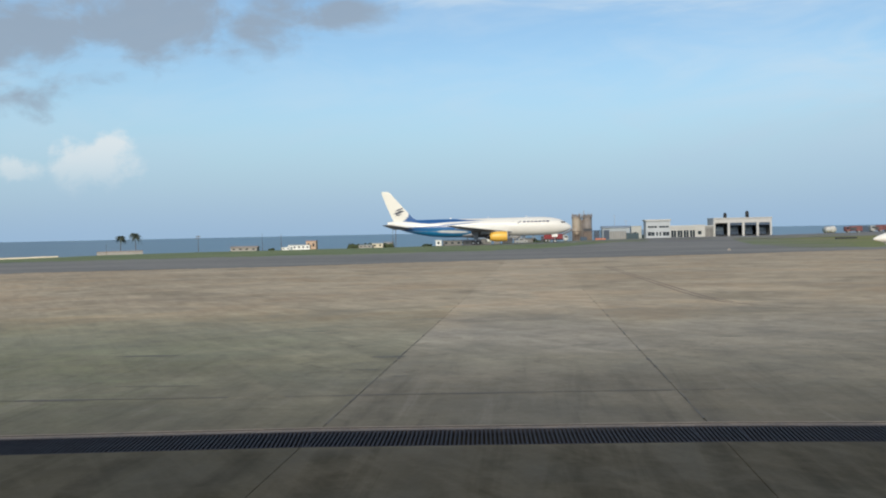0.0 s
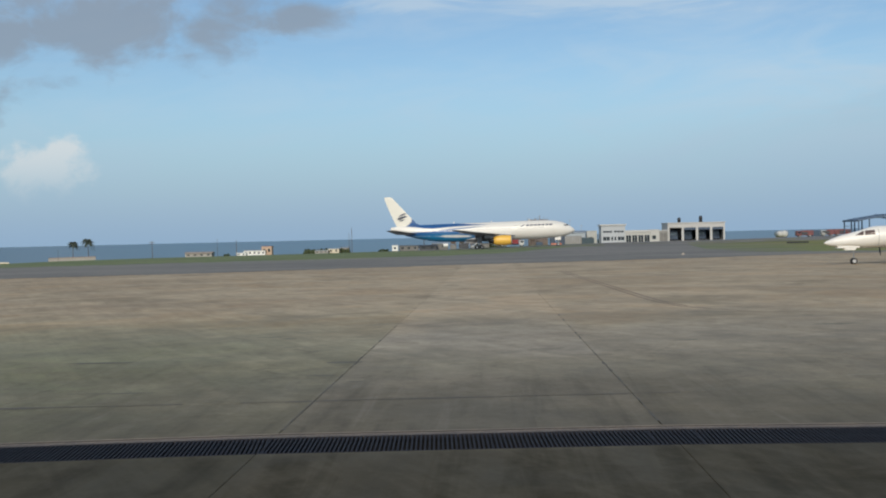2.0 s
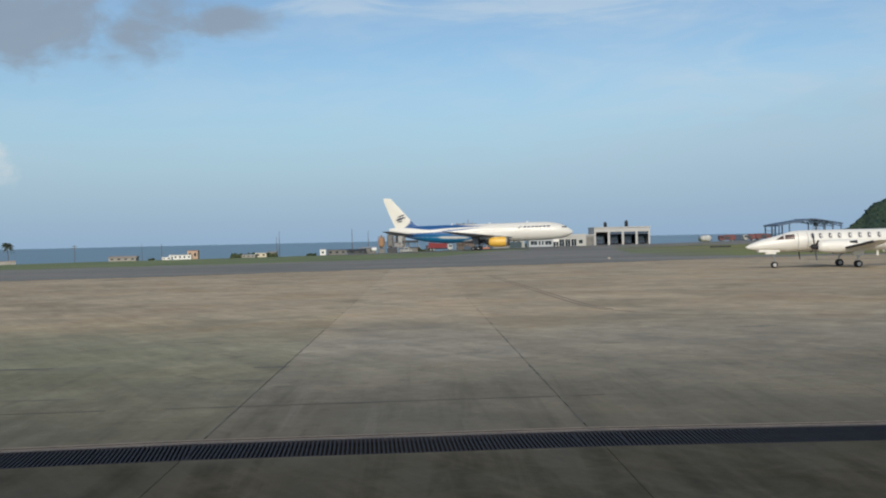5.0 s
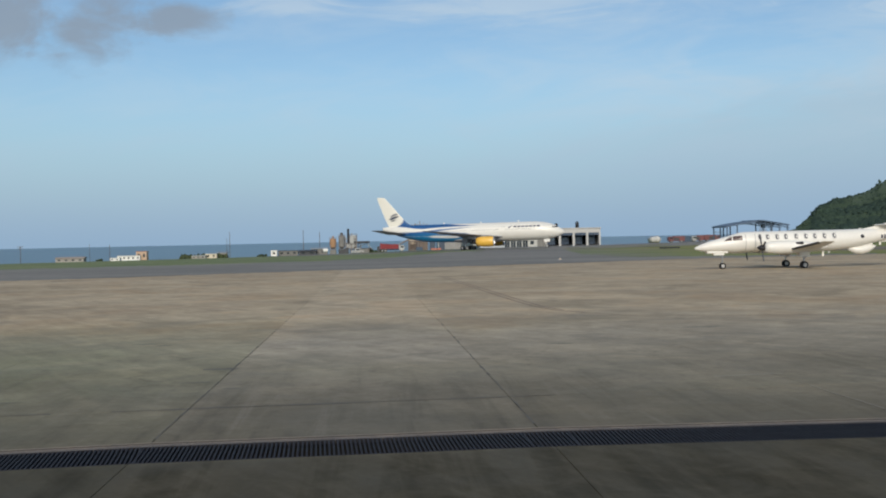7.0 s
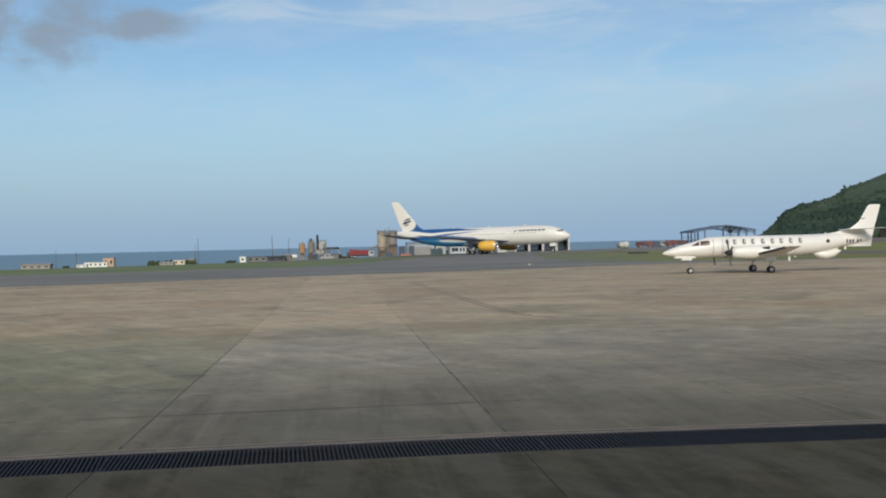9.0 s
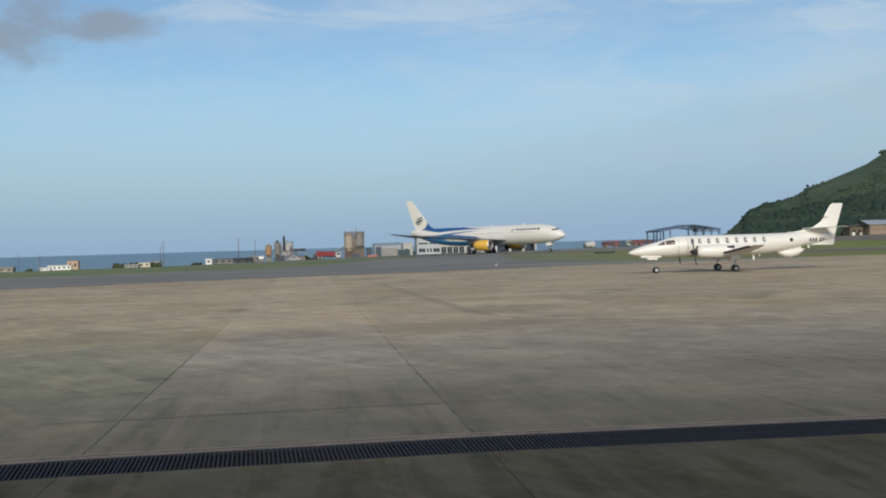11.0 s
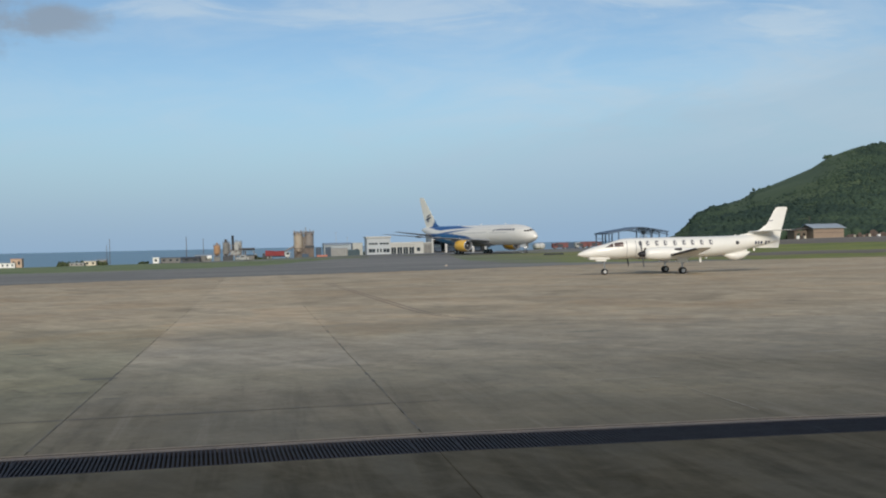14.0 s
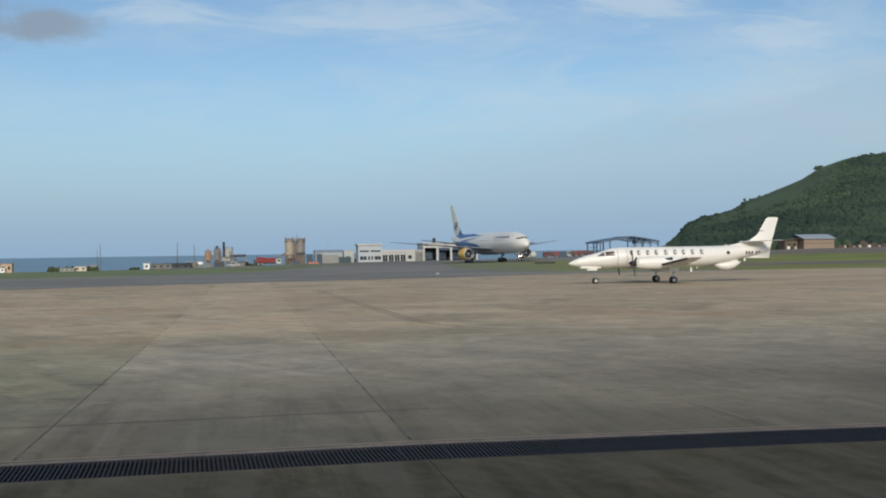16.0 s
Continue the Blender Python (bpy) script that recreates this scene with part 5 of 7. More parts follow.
def build_batching_silos():
    y = 420.0
    x, _, z = base(0.0428, y)
    plant = thing("batching_silos", pose(x, y, z), "four tall tan and brown cement silos on a steel frame", "silos")
    silo(plant, -2.0, -0.8, 1.65, 2.4, 8.3, TAN, 1.2)
    silo(plant, 2.0, -0.8, 1.65, 4.4, 8.4, BROWN_STEEL, 1.0)
    silo(plant, -1.7, 2.8, 1.5, 2.0, 8.4, BROWN_STEEL)
    silo(plant, 2.0, 2.8, 1.5, 2.0, 8.3, TAN)
    bm = bmesh.new()
    for sx in (-0.15, 0.35):
        rod(bm, (sx, -1.2, -0.5), (sx, -1.2, 9.2), 0.12, n=6)
    for k in range(12):
        box(bm, -0.15, 0.35, -1.26, -1.18, 0.3 + k * 0.75, 0.42 + k * 0.75)
    part("ladder_tower", bm, BROWN_STEEL, plant)
    part("lower_sheeting", boxes((0.5, 3.6, -2.5, 0.6, -0.4, 3.3), bevel=0.05), RUSTY, plant, "rusty brown sheeting")
    part("mixing_tower", boxes((-0.45, 0.5, -0.9, 2.2, -0.4, 7.6), bevel=0.05), BROWN_STEEL, plant, "dark steel mixing tower")
    bm = bmesh.new()
    for k in range(6):
        rod(bm, (-3.5, -2.2, 0.2 + 0.5 * k), (-0.5, -2.2, 0.7 + 0.5 * k), 0.09, n=5)
    for sx in (-3.55, -2.6, -1.5, -0.5):
        rod(bm, (sx, -2.25, -0.5), (sx, -2.25, 3.4), 0.17, n=6)
    box(bm, -3.7, -0.4, -2.45, -2.1, 3.2, 3.5)
    part("support_frame", bm, RUSTY, plant, "rusty braced support frame")
    part("dust_hopper", boxes((-2.9, -1.1, -2.0, -0.6, -0.3, 1.5), bevel=0.06), BROWN_STEEL, plant)
    bm = boxes((-3.8, 3.8, -2.5, 4.4, 8.42, 8.52))
    for k in range(9):
        rod(bm, (-3.7 + 0.925 * k, -2.45, 8.5), (-3.7 + 0.925 * k, -2.45, 9.5), 0.06, n=4)
    rod(bm, (-3.7, -2.45, 9.45), (3.7, -2.45, 9.45), 0.05, n=4)
    part("platform", bm, BROWN_STEEL, plant)
    part("dark_band", boxes((0.4, 3.7, -2.55, -2.35, 3.4, 4.3)), DARK, plant)
    part("aerial", rod(bmesh.new(), (0.1, 0.5, 8.4), (0.1, 0.5, 10.4), 0.06, n=6), BROWN_STEEL, plant)
    for k, (a, b) in enumerate(((-2.3, 1.3), (-0.8, 1.6), (1.4, 1.3), (2.9, 1.1), (-3.2, 1.4))):
        part("roof_filter", rod(bmesh.new(), (a, 0.5 + 0.3 * k, 8.3), (a, 0.5 + 0.3 * k, 8.35 + b), 0.34, 0.26, 8), BROWN_STEEL, plant)
    for a, h, w in ((-3.5, 10.1, 0.10), (0.75, 11.0, 0.14), (2.3, 10.3, 0.10), (3.5, 10.0, 0.10)):
        part("vent_pipe", rod(bmesh.new(), (a, -1.4, 8.4), (a, -1.4, h), w, n=6), BROWN_STEEL, plant)
    bm = bmesh.new()
    rod(bm, (-9.6, 1.0, 1.0), (-3.3, 0.6, 4.2), 0.28, n=6)
    for k in range(3):
        rod(bm, (-8.4 + 2 * k, 0.9, -0.4), (-8.4 + 2 * k, 0.9, 1.4 + k), 0.08, n=5)
    part("conveyor", bm, BROWN_STEEL, plant)
    part("control_cabin", boxes((-0.8, 1.6, -3.6, -2.3, -0.3, 1.3), bevel=0.04), NAVY, plant)


def build_grey_shed():
    y = 410.0
    x0, x1 = 24.9, 34.6
    x, _, z = base(29.7 / y, y)
    shed = thing("storage_shed", pose(0, y, z), "grey tin storage shed with a shallow roof", "shed")
    part("wall", hollow_box(bmesh.new(), x0, x1, 0, 9, -0.8, 4.0, [(x0 + 1.8, x1 - 1.2, -0.8, 2.9)], 0.25), TIN, shed)
    part("shutter", boxes((x0 + 1.8, x1 - 1.2, 0.12, 0.2, -0.8, 2.9)), SHUTTER, shed)
    for k in range(9):
        part("rib", boxes((x0 + 1.8 + 0.83 * k, x0 + 1.9 + 0.83 * k, 0.06, 0.118, -0.8, 2.9)), TIN, shed)
    part("wall", boxes((x0, x0 + 0.2, 0.25, 9, -0.8, 4.0)), TIN, shed)
    part("wall", boxes((x1 - 0.2, x1, 0.25, 9, -0.8, 4.0)), TIN, shed)
    part("wall", boxes((x0 + 0.2, x1 - 0.2, 8.8, 9, -0.8, 4.0)), TIN, shed)
    bm = bmesh.new()
    loft(bm, [[(xx, -0.4, 4.0), (xx, 4.5, 4.65), (xx, 9.4, 4.0), (xx, 9.4, 4.15), (xx, 4.5, 4.8), (xx, -0.4, 4.15)] for xx in (x0 - 0.3, x1 + 0.3)])
    part("roof", bm, TIN, shed)
    for x, h in ((30.0, 9.0), (34.1, 7.0)):
        bm = rod(bmesh.new(), (0, 0, -0.5), (0, 0, h), 0.09, 0.05, 6)
        rod(bm, (-0.5, 0, h - 0.5), (0.5, 0, h - 0.5), 0.04, n=4)
        mast = tagged(part("radio_mast", bm, GREY), "thin grey radio mast beside a shed", "mast", "radio masts")
        mast.matrix_world = pose(x, y + 10.5, z)
    # dark portable tanks, a green sheeted fence, a cream cabin, an orange barrier
    for u in (0.0558, 0.0641):
        x, yy, zz = base(u, 403.0)
        tank = thing("container", pose(x, yy, zz), "dark blue upright steel container on the grass", "container", "upright containers")
        part("shell", boxes((-0.95, 0.95, -1.0, 1.0, -0.4, 3.35), bevel=0.06), NAVY, tank)
        for k in range(5):
            part("rib", boxes((-0.85 + 0.4 * k, -0.75 + 0.4 * k, -1.06, -1.0, -0.3, 3.2)), DARK, tank)
    x, yy, zz = base(0.0868, 404.0)
    fence = thing("screen_fence", pose(x, yy, zz), "dark green sheeted screen fence", "fence")
    for k in range(4):
        part("panel", boxes((-2.2 + 1.1 * k, -1.14 + 1.1 * k, -0.03, 0.03, -0.3, 2.1 - 0.1 * (k % 2))), FENCE, fence)
        part("post", rod(bmesh.new(), (-2.2 + 1.1 * k, 0, -0.4), (-2.2 + 1.1 * k, 0, 2.25), 0.05, n=6), DARK, fence)
    x, yy, zz = base(0.0905, 409.0)
    building("cabin", pose(x, yy, zz), -1.9, 1.7, 5, 4.3, [(-0.9, 0.1, 1.2, 2.3)], (PALE_SHEET, PALE_SHEET, GLASS), "narrow pale rendered cabin", 0.2, 0.1)
    x, yy, zz = base(0.0590, 393.0)
    barrier = thing("barrier", pose(x, yy, zz), "orange and white plastic road barriers on grass", "barrier")
    for k in range(3):
        bm = bmesh.new()
        loft(bm, [[(xx, -0.3, -0.3), (xx, 0.3, -0.3), (xx, 0.22, 0.3), (xx, 0.08, 0.55), (xx, -0.08, 0.55), (xx, -0.22, 0.3)] for xx in (-1.8 + 1.2 * k, -0.66 + 1.2 * k)])
        part("block", bm, BARRIER, barrier)


def build_plant():
    """The asphalt plant: hoppers, dark silos, a stack, a gantry and a tented shelter."""
    y = 430.0
    x, _, z = base(-0.0215, y)
    plant = thing("asphalt_plant", pose(x, y, z), "rusty asphalt plant with orange and dark hoppers and a black stack", "industrial plant")
    silo(plant, -4.5, 0, 1.25, 2.6, 5.2, ORANGE, 0.9)
    silo(plant, -1.2, 0.4, 1.2, 2.6, 6.2, SMOKED, 0.9)
    part("top_box", boxes((-1.7, -0.7, -0.2, 0.9, 6.9, 7.9), bevel=0.05), DARK, plant)
    part("vent", rod(bmesh.new(), (-4.5, 0, 5.8), (-4.5, 0, 6.7), 0.3, n=8), ORANGE, plant)
    part("hopper_frame", boxes((-5.7, -3.3, -1.3, 1.3, -0.4, 1.5), bevel=0.05), SMOKED, plant)
    part("bin", boxes((-2.4, -0.2, -1.0, 1.2, -0.4, 1.7), bevel=0.05), DARK, plant)
    silo(plant, 3.2, 1.2, 1.45, 2.6, 6.3, PALE_SHEET, 1.0)
    part("filter_house", boxes((1.9, 3.4, -1.2, 0.4, 3.7, 6.6), bevel=0.06), GREY, plant, "grey sheeted filter house")
    for a, h in ((0.2, 6.9), (2.6, 7.6), (4.3, 7.2)):
        part("pipe", rod(bmesh.new(), (a, -0.7, 3.0), (a, -0.7, h), 0.12, n=6), BROWN_STEEL, plant)
    part("ladder", boxes((5.0, 5.25, -0.9, -0.8, 0.0, 4.6), (5.6, 5.85, -0.9, -0.8, 0.0, 4.6), (5.0, 5.85, -0.92, -0.82, 2.0, 2.15), (5.0, 5.85, -0.92, -0.82, 4.0, 4.15)), DARK, plant)
    part("feed_bin", boxes((5.2, 8.8, -1.4, 1.2, -0.3, 1.6), bevel=0.08), SMOKED, plant)
    part("stack", rod(bmesh.new(), (1.3, 0.2, 2.0), (1.3, 0.2, 9.3), 0.46, 0.42, 12), TANK_BLACK, plant, "black stack")
    bm = bmesh.new()
    for sx in (0.4, 2.4, 4.4):
        for sy in (-0.8, 1.6):
            rod(bm, (sx, sy, -0.6), (sx, sy, 6.0), 0.13, n=6)
    for zz in (1.8, 3.6, 5.4):
        box(bm, 0.3, 4.6, -0.9, -0.7, zz, zz + 0.22)
        box(bm, 0.3, 4.6, 1.5, 1.7, zz, zz + 0.22)
    for k in range(3):
        rod(bm, (0.4, -0.8, 1.8 * k), (2.4, -0.8, 1.8 * k + 1.8), 0.07, n=5)
    part("gantry", bm, BROWN_STEEL, plant)
    part("mixer", boxes((0.6, 3.6, -0.6, 1.4, 2.1, 3.5), bevel=0.1), GREY, plant)
    part("drum", rod(bmesh.new(), (2.0, -0.4, 4.1), (9.4, -0.4, 4.15), 0.42, n=10), DARK, plant, "long dark duct")
    part("dust_box", boxes((-0.3, 1.4, -1.3, 0.2, -0.4, 2.0), bevel=0.05), DARK, plant)
    for lx in (6.0, 9.1):
        part("leg", rod(bmesh.new(), (lx, -0.4, -0.5), (lx, -0.4, 3.9), 0.12, n=6), BROWN_STEEL, plant)
    x, yy, zz = base(-0.0035, 432.0)
    tent = thing("tented_shelter", pose(x, yy, zz), "grey tented shelter beside an asphalt plant", "shelter")
    bm = bmesh.new()
    loft(bm, [[(-2.6, yy2, 1.6), (0.0, yy2, 3.9), (2.6, yy2, 1.6), (2.5, yy2, 1.45), (0, yy2, 3.72), (-2.5, yy2, 1.45)] for yy2 in (-1.5, 3.5)])
    part("roof", bm, GREY, tent)
    part("back_sheet", boxes((-2.5, 2.5, 3.3, 3.4, -0.5, 1.7)), BLOCKWORK, tent)
    for sx in (-2.45, 2.45):
        for sy in (-1.4, 3.3):
            part("post", rod(bmesh.new(), (sx, sy, -0.5), (sx, sy, 1.6), 0.07, n=6), STEEL, tent)
    # light pick-up and stores under the gantry
    x, yy, zz = base(-0.0105, 424.0)
    car = thing("pickup", pose(x, yy, zz), "pale grey pick-up truck standing by an asphalt plant", "car")
    part("body", boxes((-2.4, 2.4, -0.85, 0.85, 0.15, 0.95), bevel=0.1), GREY, car)
    part("cab", boxes((-0.9, 1.2, -0.78, 0.78, 0.95, 1.75), bevel=0.15), TANK_WHITE, car)
    part("side_window", boxes((-0.6, 0.9, -0.82, -0.77, 1.05, 1.5)), GLASS, car)
    for dx in (-1.5, 1.5):
        for dy in (-0.75, 0.75):
            wheel(car, dx, dy, 0.2, 0.36, 0.22)
    # red tipper
    x, yy, zz = base(0.0190, 415.0)
    truck = thing("tipper_truck", pose(x, yy, zz), "red tipper truck with a white cab", "truck")
    bm = bmesh.new()
    loft(bm, [[(xx, -1.2, 1.0), (xx, 1.2, 1.0), (xx, 1.35, 2.6 + s), (xx, -1.35, 2.6 + s)] for xx, s in ((-4.0, 0.35), (-3.6, 0.4), (0.0, 0.05), (2.6, 0.15), (2.8, -0.3))])
    part("tipper_body", bm, RED, truck, "red steel tipper body")
    part("chassis", boxes((-4.6, 4.6, -0.5, 0.5, 0.55, 0.95)), DARK, truck)
    part("rear_skip", boxes((-5.0, -4.1, -1.2, 1.2, 0.0, 2.0), bevel=0.05), DARK, truck)
    part("cab", boxes((3.0, 4.9, -1.2, 1.2, 0.5, 2.25), bevel=0.15), TANK_WHITE, truck, "white cab")
    part("side_window", boxes((3.5, 4.6, -1.24, -1.19, 1.35, 2.0)), GLASS, truck)
    for dx in (-3.2, -2.0, 3.9):
        for dy in (-1.0, 1.0):
            wheel(truck, dx, dy, 0.42, 0.5, 0.3)


def small_house(u, y, wide, high, deep, wall_m, roof_m, label, pitched=True, windows=2, group="", rise=0.0):
    x, yy, z = base(u, y)
    house = thing("house", pose(x, yy, z + rise), label, "house", group)
    w = wide / 2
    holes = [(-w + wide * (k + 0.3) / windows, -w + wide * (k + 0.7) / windows, high * 0.35, high * 0.75) for k in range(windows)]
    part("wall", hollow_box(bmesh.new(), -w, w, 0, deep, -1.5, high, holes, 0.25), wall_m, house)
    for a, b in ((-w, -w + 0.25), (w - 0.25, w)):
        part("wall", boxes((a, b, 0.25, deep, -1.5, high)), wall_m, house)
    part("wall", boxes((-w + 0.25, w - 0.25, deep - 0.25, deep, -1.5, high)), wall_m, house)
    for a, b, c, d in holes:
        part("window", boxes((a, b, 0.14, 0.18, c, d)), GLASS, house)
    if pitched:
        bm = bmesh.new()
        loft(bm, [[(xx, -0.4, high), (xx, deep / 2, high + deep * 0.12), (xx, deep + 0.4, high), (xx, deep + 0.4, high + 0.15), (xx, deep / 2, high + deep * 0.12 + 0.15), (xx, -0.4, high + 0.15)] for xx in (-w - 0.4, w + 0.4)])
        part("roof", bm, roof_m, house)
    else:
        part("roof", boxes((-w - 0.2, w + 0.2, -0.2, deep + 0.2, high + 0.002, high + 0.2)), roof_m, house)
    return house


def pole(u, y, e_top, arms=1, group="utility poles", r=0.16):
    x, yy, z = base(u, y)
    h = tall(e_top, y, z)
    stick = thing("utility_pole", pose(x, yy, z), "dark timber utility pole on the grass brow", "pole", group)
    part("shaft", rod(bmesh.new(), (0, 0, -0.8), (0, 0, h), r, r * 0.7, 8), TIMBER, stick)
    for k in range(arms):
        bm = boxes((-1.3, 1.3, -0.08, 0.08, h - 0.6 - 0.9 * k, h - 0.42 - 0.9 * k))
        for sx in (-1.1, -0.4, 0.4, 1.1):
            rod(bm, (sx, 0, h - 0.45 - 0.9 * k), (sx, 0, h - 0.15 - 0.9 * k), 0.06, n=5)
        part("crossarm", bm, TIMBER, stick)


def palm(u, y, e_top, spread):
    x, yy, z = base(u, y)
    h = tall(e_top, y, z) - spread * 0.35
    rnd = random.Random(int(abs(u) * 1e4))
    tree = thing("palm_tree", pose(x, yy, z), "tall coconut palm with drooping fronds behind a low wall", "tree", "palms on the brow")
    bm = bmesh.new()
    lean = rnd.uniform(-0.5, 0.5)
    pts = [(lean * (k / 6) ** 2, 0, -0.8 + (h + 0.8) * k / 6) for k in range(7)]
    for a, b in zip(pts, pts[1:]):
        rod(bm, a, b, 0.19, 0.16, 7)
    part("trunk", bm, TIMBER, tree)
    bm = bmesh.new()
    for k in range(46):
        az, up = rnd.uniform(0, 2 * math.pi), rnd.uniform(-0.5, 1.1)
        length = spread * rnd.uniform(0.8, 1.1)
        last = None
        for s in (0.0, 0.2, 0.4, 0.6, 0.8, 1.0):
            rr = length * s * math.cos(up * (1 - 0.3 * s))
            zz = h + length * (s * math.sin(up) - 0.85 * s * s)
            wide = 0.55 * math.sin(math.pi * min(0.95, s + 0.12))
            c = Vector((lean + rr * math.cos(az), rr * math.sin(az), zz))
            side = Vector((-math.sin(az), math.cos(az), 0)) * wide
            drop = Vector((0, 0, -wide * 0.75))
            trio = [bm.verts.new(c - side + drop), bm.verts.new(c), bm.verts.new(c + side + drop)]
            if last:
                bm.faces.new((last[0], last[1], trio[1], trio[0]))
                bm.faces.new((last[1], last[2], trio[2], trio[1]))
            last = trio
    part("crown", bm, LEAF, tree, "ragged crown of green fronds")


def low_wall(u0, u1, y, h, mat, label, cap=None):
    x0, yy, z0 = base(u0, y)
    x1, _, z1 = base(u1, y)
    wall = thing("garden_wall", pose((x0 + x1) / 2, yy, (z0 + z1) / 2), label, "wall")
    w = (x1 - x0) / 2
    t = (z1 - z0) / 2
    n = max(3, int(2 * w / 3))
    for k in range(n):
        a, b = -w + 2 * w * k / n, -w + 2 * w * (k + 1) / n
        zz = t * ((a + b) / 2) / w
        part("panel", boxes((a, b - 0.04, -0.12, 0.12, zz - 1.2, zz + h)), mat, wall)
    if cap:
        bm = bmesh.new()
        loft(bm, [[(xx, -0.25, zz + h + 0.004), (xx, 0.25, zz + h + 0.004), (xx, 0.2, zz + h + 0.3), (xx, -0.2, zz + h + 0.3)] for xx, zz in ((-w, -t), (w, t))])
        part("coping", bm, cap, wall)


def build_shore_side():
    low_wall(-0.396, -0.353, 560.0, 1.5, BLOCKWORK, "long pale blockwork wall with a faded tan coping", PLANKS)
    palm(-0.3736, 575.0, 0.0018, 3.5)
    palm(-0.3594, 572.0, 0.0042, 4.0)
    pole(-0.387, 540.0, -0.0058, 0, r=0.10)
    pole(-0.3015, 560.0, -0.0002, 2)
    pole(-0.2427, 560.0, 0.0005, 0, r=0.10)
    pole(-0.2255, 560.0, -0.0008, 0, r=0.15)
    pole(-0.122, 560.0, 0.0080, 0, r=0.15)
    pole(-0.1245, 565.0, 0.0030, 0, r=0.12)
    pole(-0.0579, 480.0, 0.0090, 0, r=0.15)
    pole(-0.0436, 480.0, 0.0068, 0, r=0.13)
    small_house(-0.260, 585.0, 14.0, 1.7, 6, BLOCKWORK, FADED, "long low house with a faded tan roof", True, 4)
    small_house(-0.2095, 590.0, 11.5, 2.3, 6, WHITE, STATION_WHITE, "low white house near the shore", False, 5)
    small_house(-0.2215, 575.0, 5.0, 1.2, 4, WHITE, WHITE, "small white outbuilding near the shore", False, 2)
    small_house(-0.1985, 592.0, 5.3, 4.3, 5, PINK, TERRACOTTA, "two-storey salmon house with a terracotta roof", False, 2)
    small_house(-0.1495, 560.0, 6.5, 1.3, 5, BLOCKWORK, TIN, "unfinished grey blockwork house in scrub", False, 3)
    small_house(-0.1385, 565.0, 5.5, 2.1, 5, CREAM, TIN, "small cream house in scrub", False, 2)
    small_house(-0.1290, 570.0, 4.5, 2.4, 5, BLOCKWORK, TIN, "small grey house in scrub", True, 2)
    small_house(-0.0838, 470.0, 2.4, 2.2, 3, WHITE, WHITE, "white site cabin on the grass", False, 1)
    small_house(-0.0715, 475.0, 8.0, 2.0, 4, SMOKED, DARK, "grey site store with a dark roof", False, 3)
    small_house(-0.0545, 465.0, 7.0, 1.5, 4, DARK, DARK, "low dark store beside an asphalt plant", True, 2)
    small_house(-0.0440, 470.0, 6.5, 2.3, 4, SMOKED, TIN, "low grey store beside an asphalt plant", True, 2)
    x, y, z = base(-0.0385, 455.0)
    tagged(part("fuel_tank", rod(bmesh.new(), (x - 1.0, y, z + 1.6), (x + 0.9, y, z + 1.6), 0.75, n=16), WHITE), "small white fuel tank", "tank")
    low_wall(-0.60, -0.432, 380.0, 0.5, CREAM, "pale strip of bare kerb along the grass edge")


